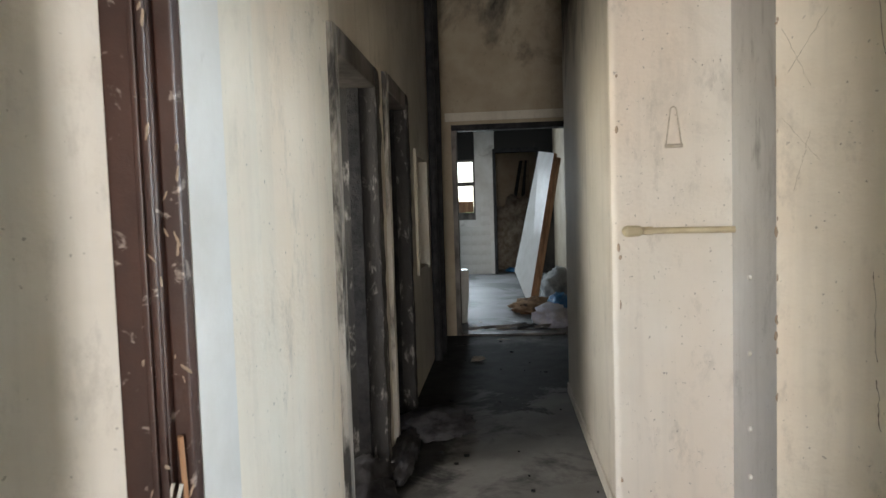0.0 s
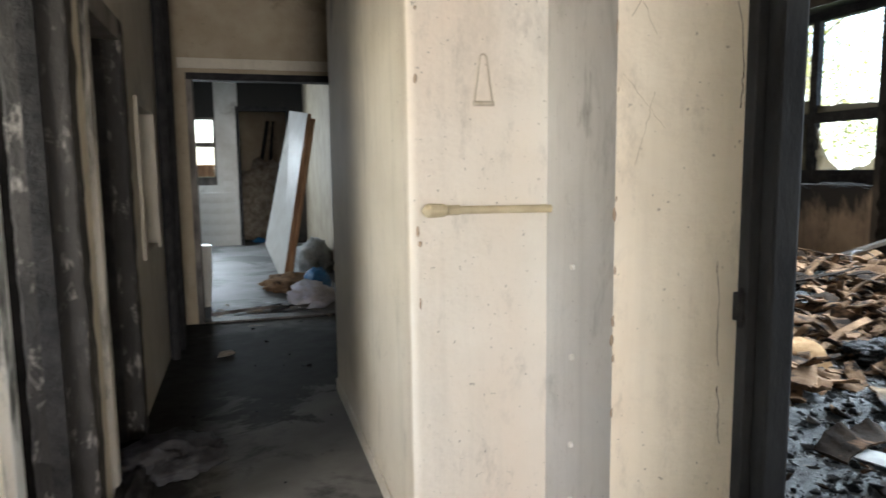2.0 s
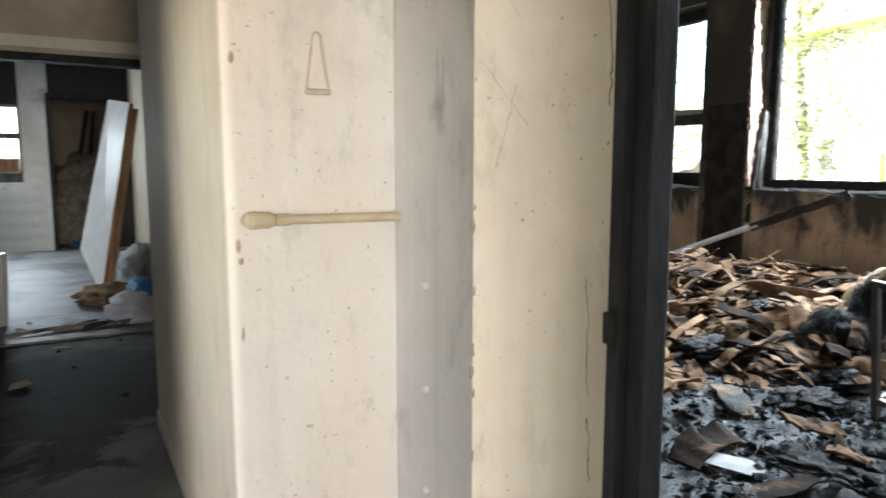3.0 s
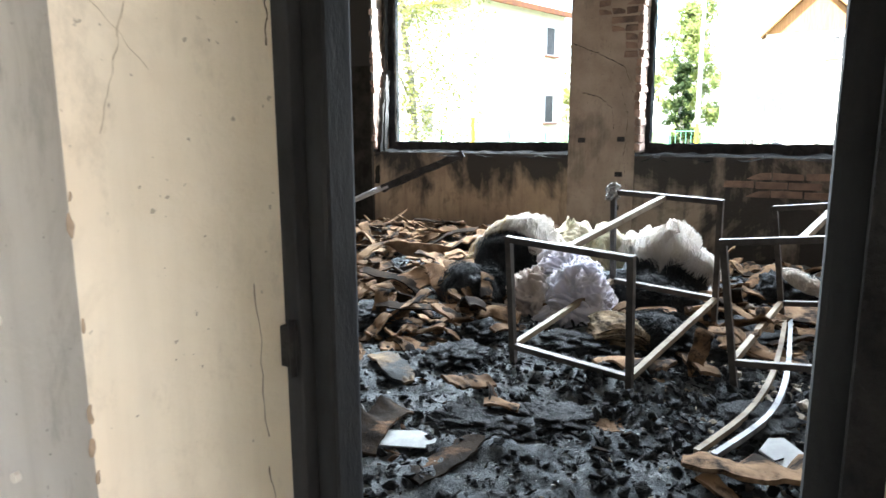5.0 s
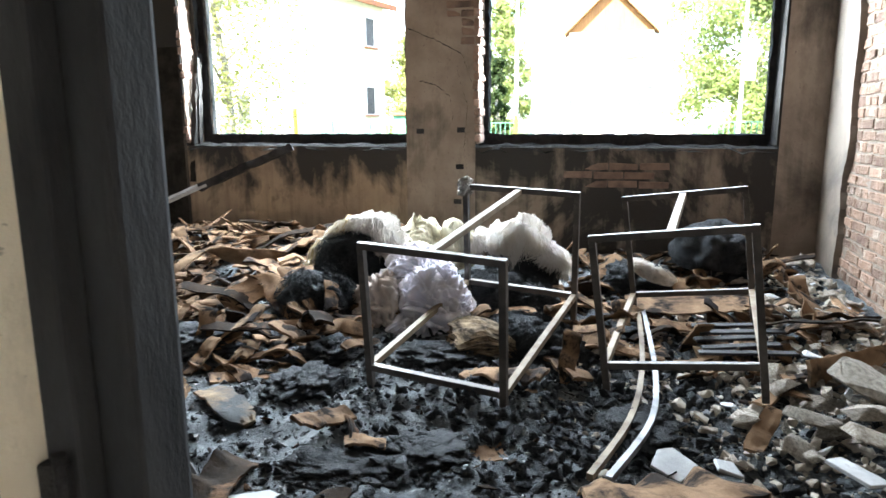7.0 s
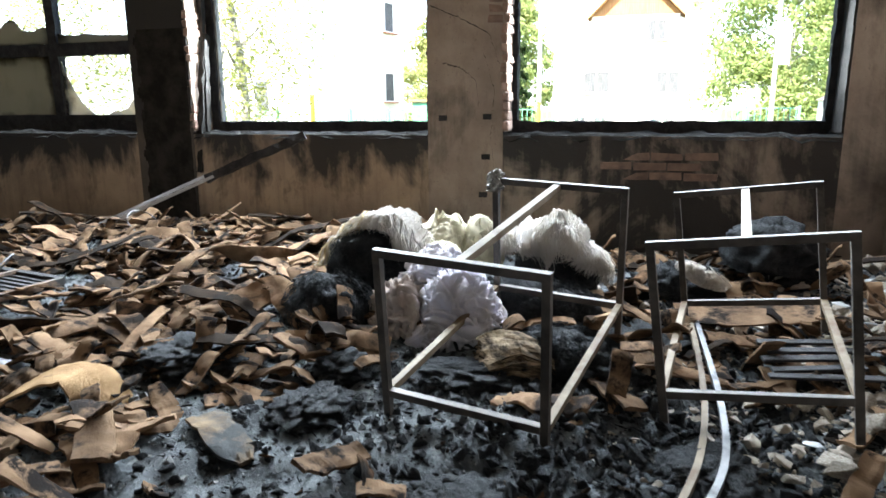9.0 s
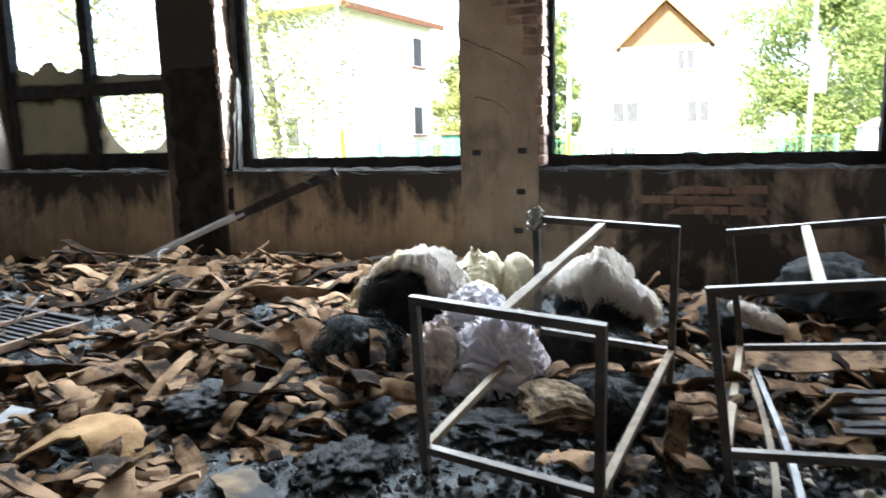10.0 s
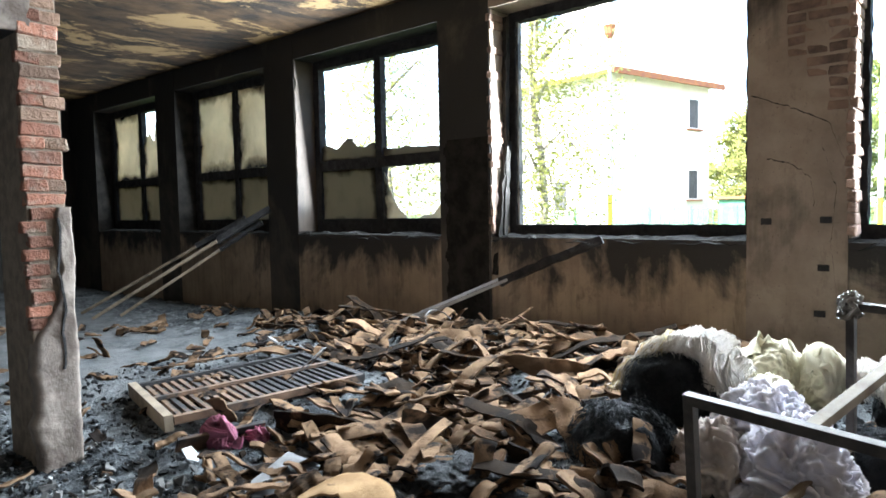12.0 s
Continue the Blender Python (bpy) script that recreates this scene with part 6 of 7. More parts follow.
# slatted bed base on the floor
bb = thing("slatted_base", "slatted wooden bed base, half charred, flat on the floor", "bed base")
bb.matrix_world = pose(4.42, 7.46, 0.075, -1.5, -2.5, -14)
LB, WB = 1.32, 1.10
for nm, a, b, w, h, m in (("end_board", (0.0, -0.02, 0.04), (0.0, WB + 0.02, 0.04), 0.055, 0.10, M_CANE), ("side_board", (0.03, 0, 0.05), (LB, 0, 0.05), 0.05, 0.05, M_SLAT), ("side_board", (0.03, WB, 0.05), (LB, WB, 0.05), 0.05, 0.05, M_CHAR), ("centre_board", (0.03, WB * 0.5, 0.07), (LB, WB * 0.5, 0.07), 0.045, 0.025, M_SLAT), ("end_board", (LB, 0, 0.05), (LB, WB, 0.05), 0.05, 0.05, M_CHAR)):
    bm = bmesh.new()
    bar(bm, a, b, w, h)
    part(nm, bm, m, bb)
for k in range(21):
    x = 0.09 + k * (LB - 0.14) / 20
    bm = bmesh.new()
    bar(bm, (x, 0.03, 0.045), (x, WB - 0.03, 0.045), 0.03, 0.018)
    wobble(bm, 0.004, 5, k)
    part("slat", bm, M_SLAT if k < 10 else M_CHAR, bb)
bx = thing("drawer_board", "brown board tipped below the bed base", "board", pose(4.30, 7.16, 0.02, 0, 0, -14))
bm = boxes((0, 0.5, -0.01, 0.01, 0, 0.14), bev=0.003)
bmesh.ops.rotate(bm, matrix=Matrix.Rotation(radians(35), 3, "X"), verts=bm.verts)
part("board", bm, M_SLAT, bx)

# bent wires
for k, (x, y, s) in enumerate(((7.0, 7.55, 0.16), (5.6, 5.5, 0.14), (5.55, 7.6, 0.2), (6.0, 3.95, 0.18))):
    w = thing("bent_wire", "thin bent wire loop sticking out of the debris", "wire", group="bent wires")
    bm = bmesh.new()
    tube(bm, [(x + s * math.cos(i * 0.55 + k) * (1 - i * 0.04), y + s * 0.6 * math.sin(i * 0.5 + k), ground_z(x, y) + 0.03 + s * (0.6 + 0.6 * math.sin(i * 0.6 + 2 * k))) for i in range(11)], 0.005, 6)
    part("wire", bm, M_ALU if k < 3 else M_STEEL, w)


# ---------------------------------------------------------------- corridor clutter
def door_leaf():
    d = thing("door_leaf", "white door leaf with a raw brown edge, propped at a slant", "door")
    A, B, C, D = Vector((1.33, 10.3, 0.02)), Vector((1.72, 10.6, 2.03)), Vector((1.17, 11.1, 0.42)), Vector((1.56, 11.35, 2.12))
    n = (B - A).cross(C - A).normalized() * 0.045
    if n.x < 0:
        n = -n
    bm = bmesh.new()
    lo = [bm.verts.new(v) for v in (A, B, D, C)]
    hi = [bm.verts.new(v + n) for v in (A, B, D, C)]
    bm.faces.new(lo)
    bm.faces.new(hi)
    for i in range(4):
        bm.faces.new((lo[i], lo[(i + 1) % 4], hi[(i + 1) % 4], hi[i]))
    ob = part("leaf", bm, [M_WHITE, M_WOOD], d)
    for p in ob.data.polygons:
        p.material_index = 0 if abs(p.normal.dot(n.normalized())) > 0.9 else 1
    bm = bmesh.new()
    u = (B - A).normalized()
    bar(bm, A + n * 1.6 + u * 0.05, B + n * 1.6 - u * 0.05, 0.05, 0.05, 0.004)
    part("edge_strip", bm, M_WOOD, d, "raw orange-brown wood strip")
    return d


door_leaf()
for nm, lab, cat, seed, rad, at, mat, rdg in (
        ("rag_heap", "white rags heaped at the threshold", "rags", 70, (0.2, 0.3, 0.13), pose(1.55, 9.1, 0.07), M_CLOTH, 0.8),
        ("plastic_bag", "crumpled blue plastic bag behind the rags", "bag", 71, (0.14, 0.18, 0.16), pose(1.66, 9.6, 0.12), M_BLUE, 0.6),
        ("rag_heap", "brown burnt rags beneath the door leaf", "rags", 72, (0.25, 0.3, 0.1), pose(1.4, 10.0, 0.06), M_FELT, 0.5),
        ("sack", "pale sack slumped by the far wall", "sack", 73, (0.22, 0.3, 0.28), pose(1.8, 11.3, 0.13), M_PAPER, 0.3),
        ("plastic_bag", "grey crumpled plastic sheet by the door frame", "bag", 74, (0.2, 0.2, 0.07), pose(0.55, 5.45, 0.04), M_BAG, 0.8),
        ("plastic_bag", "dirty plastic bundle inside the doorway", "bag", 75, (0.16, 0.3, 0.12), pose(0.30, 4.42, 0.05), M_BAG, 0.8),
        ("plastic_bag", "long twisted dark plastic along the wall", "bag", 76, (0.07, 0.35, 0.06), pose(0.44, 4.95, 0.03), M_BAG, 0.7),
        ("blue_rag", "small blue rag on the far floor", "rag", 77, (0.12, 0.1, 0.06), pose(1.2, 15.4, 0.03), M_BLUE, 0.6),
        ("rubble_heap", "pale rubble heap beyond the far doorway", "rubble", 78, (0.8, 0.6, 0.9), pose(1.5, 16.6, 0.4), M_RUBBLE, 0.5)):
    heap(nm, lab, cat, seed, rad, at, mat, 0.3, 2.2, rdg, 4)
st = new("plaster_chunk", CHUNKS[1])
st.matrix_world = pose(0.752, 7.298, 0.02, 0, 0, 30) @ Matrix.Diagonal((0.09, 0.07, 0.06, 1))
tagged(st, "pale stone lying on the corridor floor", "stone")
rr = random.Random(21)
for k in range(26):
    st = new("debris_flake", CHUNKS[rr.randrange(12)])
    s = rr.uniform(0.015, 0.07)
    st.matrix_world = pose(rr.uniform(0.5, 1.7), rr.gauss(8.75, 0.25), 0.012, rr.uniform(-20, 20), 0, rr.uniform(0, 360)) @ Matrix.Diagonal((s * 1.6, s, s * 0.5, 1))
    tagged(st, "broken flake of plaster on the threshold", "debris", "threshold flakes")
vs_r = random.Random(31)
bm = bmesh.new()
for k in range(24):
    c = Vector((vs_r.uniform(0.42, 1.4), vs_r.uniform(4.2, 8.3), 0.004))
    s = vs_r.uniform(0.004, 0.016)
    box(bm, c.x - s, c.x + s, c.y - s * 0.7, c.y + s * 0.7, 0.001, 0.006 + s * 0.3, 0, None)
tagged(part("floor_grit", bm, M_CHARHEAP), "dark grit scattered on the corridor floor", "grit", kind="stuff")
bk = thing("bucket", "dented pale bucket by the far door", "bucket")
bm = bmesh.new()
tube(bm, [(0.47, 9.3, 0.0), (0.47, 9.3, 0.25), (0.47, 9.3, 0.5), (0.47, 9.3, 0.62)], [0.10, 0.12, 0.13, 0.13], 16)
part("pail", bm, M_WHITE, bk)
sh = thing("pipe_stack", "soot-black pipes climbing the corridor corner", "pipes")
for y, rad in ((7.35, 0.035), (7.62, 0.05), (7.95, 0.03)):
    bm = bmesh.new()
    tube(bm, [(XL + 0.04, y, 0.0), (XL + 0.04, y, 1.2), (XL + 0.045, y, 2.4), (XL + 0.04, y, H)], rad, 10)
    part("pipe", bm, M_CHAR, sh)
fw = thing("window_7", "small bright two-light window in the far wall", "window", kind="structure")
part("window_frame", boxes((0.03, 0.07, 15.03, 15.1, 1.1, 2.3), (0.46, 0.5, 15.03, 15.1, 1.1, 2.3), (0.07, 0.46, 15.03, 15.1, 1.1, 1.25), (0.07, 0.46, 15.03, 15.1, 1.78, 1.86), (0.07, 0.46, 15.03, 15.1, 2.26, 2.3)), M_JAMB, fw)
part("blind", boxes((0.075, 0.455, 15.075, 15.09, 1.252, 1.47), bev=0.002), M_WOOD, fw, "tan board across the lower light")
part("door_leaf_strip", boxes((0.86, 0.92, 14.97, 15.16, 0, 2.5), (1.74, 1.8, 14.97, 15.16, 0, 2.5), (0.92, 1.74, 14.97, 15.16, 2.42, 2.5)), M_CHAR, fw)

# ---------------------------------------------------------------- brick pier with a lintel in the burnt room
pr = tagged(part("wall_partition", boxes((2.34, 2.95, 7.53, 7.75, 0, H), (2.95, 3.74, 7.53, 7.75, 2.32, H), bev=0.004), M_BLACK), "soot-stained partition wall with a doorway", "wall", kind="structure")
tagged(part("lintel", boxes((2.95, 3.80, 7.49, 7.53, 2.32, 2.52), bev=0.01), M_CONCRETE), "broken concrete lintel over the doorway", "lintel", kind="structure")
part("brick_core", boxes((3.735, 3.925, 7.508, 7.95, 0.0, H), bev=0.006), M_MORTAR, pr, "crumbling mortar between the bricks")


def pier_skin():
    """Old render clinging to the lower pier: broken off in a ragged slope along its top and inner side."""
    bm = bmesh.new()
    nx, nz = 12, 70
    grid = {}
    for k in range(nz + 1):
        z = 1.42 * k / nz
        inner = 3.722 + 0.15 * smooth(0.62, 1.0, z) + 0.03 * noise.noise(Vector((z * 6, 1, 0))) + 0.02 * noise.noise(Vector((z * 17, 4, 0))) 
        outer = 3.945 + 0.012 * noise.noise(Vector((z * 4, 8, 0))) + 0.006 * noise.noise(Vector((z * 19, 8, 0)))
        inner = min(inner, outer - 0.04)
        for i in range(nx + 1):
            x = inner + (outer - inner) * i / nx
            p = Vector((x, 0, z))
            y = 7.478 + 0.010 * noise.noise(p * 9) + 0.005 * noise.noise(p * 31) + (0.02 if i == 0 else 0.004 if i in (1, nx) else 0)
            grid[i, k] = (bm.verts.new((x, y, z)), bm.verts.new((x, 7.56, z)))
    for k in range(nz):
        for i in range(nx):
            for side in (0, 1):
                bm.faces.new([grid[c][side] for c in ((i, k), (i + 1, k), (i + 1, k + 1), (i, k + 1))])
        for i in (0, nx):
            bm.faces.new((grid[i, k][0], grid[i, k + 1][0], grid[i, k + 1][1], grid[i, k][1]))
    for i in range(nx):
        bm.faces.new((grid[i, nz][0], grid[i + 1, nz][0], grid[i + 1, nz][1], grid[i, nz][1]))
    for f in bm.faces:
        f.smooth = True
    return bm


part("render_patch", pier_skin(), M_CONCRETE, pr, "cracked grey render left on the pier")
bm = bmesh.new()
for k in range(29):
    z0, z1 = 0.55 + k * 0.028, 0.55 + (k + 1) * 0.028
    xa, xb = (3.875 + 0.03 * noise.noise(Vector((z * 5, 2, 0))) + 0.012 * noise.noise(Vector((z * 18, 6, 0))) for z in (z0, z1))
    bar(bm, (xa, 7.474, z0), (xb, 7.474, z1), 0.007, 0.012, 0)
part("crack", bm, M_CHAR, pr)

# tiles on the far wall
tw = bpy.data.objects["wall_far_room"]
TILE = mesh_of(boxes((-0.093, 0.093, -0.006, 0.006, -0.093, 0.093), bev=0.003), "tile", M_TILEWALL)
for row in range(7):
    for col in range(6):
        x = 0.12 + col * 0.195 - 0.4
        if x > 0.86:
            continue
        z = 0.10 + row * 0.195
        if z > 1.0 and x < 0.55:
            continue
        t = new("tile", TILE)
        t.parent = tw
        t.matrix_world = pose(x, FY - 0.006, z)
cb = thing("cupboard_board", "burnt boards stacked beyond the far doorway", "boards")
for k in range(4):
    bm = bmesh.new()
    bar(bm, (1.05 + k * 0.16, 16.2, 0.1), (1.5 + k * 0.05, 17.3, 2.4), 0.08, 0.02)
    part("board", bm, M_CANE if k % 2 else M_CHAR, cb)
bn = thing("skirting_debris", "black burnt lath lying across the threshold", "lath")
for k in range(5):
    bm = bmesh.new()
    burnt_bar(bm, (0.6 + 0.18 * k, 8.72 + 0.06 * (k % 3), 0.03), (1.1 + 0.14 * k, 8.86 + 0.08 * (k % 2), 0.035), 0.03, 0.02, k, 0.01)
    part("lath", bm, M_CHAR if k % 2 else M_JAMB, bn)


# ---------------------------------------------------------------- outdoors
GZ = -0.75
M_GRASS = plain("mown_grass", (0.06, 0.10, 0.03), (0.10, 0.13, 0.045), 1.2, 0.9, relief=0.4, fine=20)
M_ASPHALT = plain("street_asphalt", (0.055, 0.055, 0.055), (0.075, 0.073, 0.07), 2, 0.85, relief=0.3, fine=50)
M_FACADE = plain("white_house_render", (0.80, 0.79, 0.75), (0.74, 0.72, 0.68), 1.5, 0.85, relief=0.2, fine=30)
M_GABLE = plain("stained_gable_boards", (0.36, 0.19, 0.075), (0.27, 0.13, 0.05), 3, 0.7, relief=0.3, stretch=(6, 6, 0.4))
M_ROOFTILE = plain("terracotta_roof", (0.36, 0.15, 0.06), (0.27, 0.11, 0.07), 3, 0.85, relief=0.5, fine=12)
M_PANE = plain("curtained_window_glass", (0.06, 0.063, 0.068), (0.13, 0.132, 0.136), 9, 0.6, relief=0.02, stretch=(6, 6, 0.2), spec=0.1)
M_WFRAME = plain("white_window_plastic", (0.78, 0.78, 0.78), (0.72, 0.72, 0.72), 3, 0.4, relief=0.05)
M_GREENFENCE = plain("green_fence_paint", (0.12, 0.34, 0.22), (0.08, 0.26, 0.16), 3, 0.5, relief=0.1)
M_POST = plain("galvanised_pole", (0.46, 0.46, 0.45), (0.38, 0.38, 0.37), 3, 0.5, metal=0.4, relief=0.1)
M_YELLOW = plain("yellow_pole_paint", (0.55, 0.42, 0.04), (0.45, 0.33, 0.03), 3, 0.5, relief=0.1)
M_BARK = plain("birch_bark", (0.45, 0.43, 0.40), (0.16, 0.14, 0.12), 6, 0.9, relief=0.5, stretch=(1, 1, 4))
M_FENCEWOOD = plain("fence_boards", (0.34, 0.20, 0.10), (0.24, 0.14, 0.07), 4, 0.8, relief=0.3)


def leaf_material(name, c1, c2):
    m, nt, b = material(name)
    g = nt.nodes.new("ShaderNodeNewGeometry")
    col = blend(nt, g.outputs["Random Per Island"], c1, c2)
    nt.links.new(col, b.inputs["Base Color"])
    b.inputs["Roughness"].default_value = 0.6
    tr = nt.nodes.new("ShaderNodeBsdfTranslucent")
    nt.links.new(col, tr.inputs[0])
    mx = nt.nodes.new("ShaderNodeMixShader")
    mx.inputs[0].default_value = 0.6
    nt.links.new(b.outputs[0], mx.inputs[1])
    nt.links.new(tr.outputs[0], mx.inputs[2])
    nt.links.new(mx.outputs[0], nt.nodes["Material Output"].inputs["Surface"])
    return m


M_BIRCHLEAF = leaf_material("birch_leaves", (0.27, 0.31, 0.10), (0.36, 0.37, 0.14))
M_LEAF = leaf_material("tree_leaves", (0.22, 0.30, 0.10), (0.33, 0.37, 0.15))
M_DARKLEAF = leaf_material("spruce_needles", (0.025, 0.055, 0.015), (0.05, 0.08, 0.02))

setting("ground", boxes((8.02, 900, -700, 700, GZ - 0.2, GZ), (-600, 8.02, 18.5, 700, GZ - 0.2, GZ), (-600, 8.02, -700, -5.3, GZ - 0.2, GZ)), M_GRASS, "short lawn around the building reaching the horizon")
setting("road", boxes((15.5, 21.5, -200, 200, GZ, GZ + 0.01)), M_ASPHALT, "plain asphalt street past the building")
setting("pavement", boxes((21.5, 23.0, -200, 200, GZ, GZ + 0.12), bev=0.02), M_CONCRETE, "raised concrete pavement along the street")


def house_window(parent, m, w, h, panes=2, box_flowers=False):
    """A window on a facade: m puts its middle, facing local -y."""
    win = thing("house_window", "white framed house window with dark panes", "window")
    win.parent = parent
    for k in list(win.keys()):
        if k in ("label", "category"):
            del win[k]
    win.matrix_local = m
    part("frame", boxes((-w / 2, w / 2, -0.05, 0.03, h / 2 - 0.06, h / 2), (-w / 2, w / 2, -0.05, 0.03, -h / 2, -h / 2 + 0.06), (-w / 2, -w / 2 + 0.06, -0.05, 0.03, -h / 2 + 0.06, h / 2 - 0.06), (w / 2 - 0.06, w / 2, -0.05, 0.03, -h / 2 + 0.06, h / 2 - 0.06)), M_WFRAME, win)
    for k in range(panes):
        x0 = -w / 2 + 0.06 + k * (w - 0.18) / panes
        part("pane", boxes((x0 + 0.05, x0 + (w - 0.18) / panes - 0.05, -0.02, 0.0, -h / 2 + 0.06, h / 2 - 0.06)), M_PANE, win)
    part("sill", boxes((-w / 2 - 0.1, w / 2 + 0.1, -0.16, 0.0, -h / 2 - 0.07, -h / 2), bev=0.01), M_ROOFTILE if box_flowers else M_CONCRETE, win)


# gabled house across the street: its gable looks at the building
ha = thing("house", "white three-storey house with a brown boarded gable", "house", pose(44, 4.1, GZ, 0, 0, -90))
WA = 5.1
part("wall", boxes((-4.6, 4.8, 0.0, 9, 0, 5.6)), M_FACADE, ha)
bm = bmesh.new()
v = [bm.verts.new(c) for c in ((-2.5, -0.02, 7.15), (2.45, -0.02, 7.15), (0, -0.02, 9.5), (-2.5, 9, 7.15), (2.45, 9, 7.15), (0, 9, 9.5))]
for f in ((0, 1, 2), (3, 4, 5), (0, 1, 4, 3), (1, 2, 5, 4), (0, 2, 5, 3)):
    bm.faces.new([v[i] for i in f])
part("gable", bm, M_GABLE, ha, "brown vertical gable boarding")
part("upper_wall", boxes((-2.45, 2.4, 0.0, 9, 5.6, 7.15)), M_FACADE, ha)
for sgn in (-1, 1):
    bm = bmesh.new()
    for x0, z0, x1, z1 in ((0, 9.56, 2.7, 6.95),):
        a, b, c, d = Vector((sgn * x0, -0.5, z0)), Vector((sgn * x1, -0.5, z1)), Vector((sgn * x1, 9.4, z1)), Vector((sgn * x0, 9.4, z0))
        up = Vector((0, 0, 0.12))
        q = [bm.verts.new(p) for p in (a, b, c, d)] + [bm.verts.new(p + up) for p in (a, b, c, d)]
        for f in ((0, 1, 2, 3), (4, 5, 6, 7), (0, 1, 5, 4), (1, 2, 6, 5), (2, 3, 7, 6), (3, 0, 4, 7)):
            bm.faces.new([q[i] for i in f])
    part("roof", bm, M_GABLE, ha)
for x, z, w, h in ((1.19, 6.27, 1.2, 1.15), (-2.05, 3.44, 1.7, 1.25), (1.96, 3.37, 1.45, 1.25), (-2.95, 1.12, 0.9, 0.7), (-1.75, 1.12, 0.9, 0.7), (1.8, 1.05, 1.4, 0.8)):
    house_window(ha, pose(x, -0.01, z), w, h, 2)
bm = bmesh.new()
for k in range(4):
    bar(bm, (-2.3, -0.6, 4.98 + k * 0.16), (-0.9, -0.6, 4.98 + k * 0.16), 0.06)
part("balcony_rail", bm, M_GABLE, ha)
for sgn in (-1, 1):
    bm = bmesh.new()
    q = [bm.verts.new(c) for c in ((sgn * 2.42, 0.02, 5.6), (sgn * 4.75, 0.02, 5.6), (sgn * 2.42, 0.02, 7.0), (sgn * 2.42, 9, 5.6), (sgn * 4.75, 9, 5.6), (sgn * 2.42, 9, 7.0))]
    for f in ((0, 1, 2), (3, 4, 5), (0, 1, 4, 3), (1, 2, 5, 4), (0, 2, 5, 3)):
        bm.faces.new([q[i] for i in f])
    # Roof borrows the facade white: its sun glare is put into the colour.
    part("side_roof", bm, M_FACADE, ha, "side roof coloured pale for its sun glare")
part("balcony_slab", boxes((-2.4, -0.8, -0.65, 0.0, 4.75, 4.88)), M_FACADE, ha)
part("porch", boxes((-1.0, 3.2, -2.6, 0.0, 0.0, 0.55), bev=0.02), M_FACADE, ha)
part("chimney", boxes((3.2, 3.8, 3, 3.6, 5.6, 8.2)), M_CONCRETE, ha)

# corner house
hb = thing("house", "white two-storey house with orange eaves, corner to the street", "house", pose(30.1, 17.6, GZ, 0, 0, -12))
part("wall", boxes((0, 7.7, 0, 9.5, 0, 8.0)), M_FACADE, hb)
bm = bmesh.new()
v = [bm.verts.new(c) for c in ((-0.5, -0.5, 8.0), (8.1, -0.5, 8.0), (8.1, 10, 8.0), (-0.5, 10, 8.0), (3.8, 3.2, 12.6), (3.8, 6.3, 12.6))]
for f in ((0, 1, 4), (1, 2, 5, 4), (2, 3, 5), (3, 0, 4, 5), (0, 1, 2, 3)):
    bm.faces.new([v[i] for i in f])
# Bleaching by the sun painted on: the roof takes the wall's white.
part("roof", bm, M_FACADE, hb, "hipped roof coloured pale for its sun glare")
part("eaves_board", boxes((-0.55, 8.15, -0.62, -0.5, 7.85, 8.12), bev=0.02), M_ROOFTILE, hb, "orange eaves board")
part("gutter", boxes((-0.62, -0.5, -0.5, 10, 7.85, 8.02), bev=0.02), M_YELLOW, hb, "ochre gutter")
for x, z in ((6.35, 6.6), (6.3, 3.1)):
    house_window(hb, pose(x, -0.01, z), 1.0, 1.5, 1, True)
for y, z in ((3.0, 2.6),):
    house_window(hb, pose(-0.01, y, z, 0, 0, -90), 1.0, 1.5, 1, False)


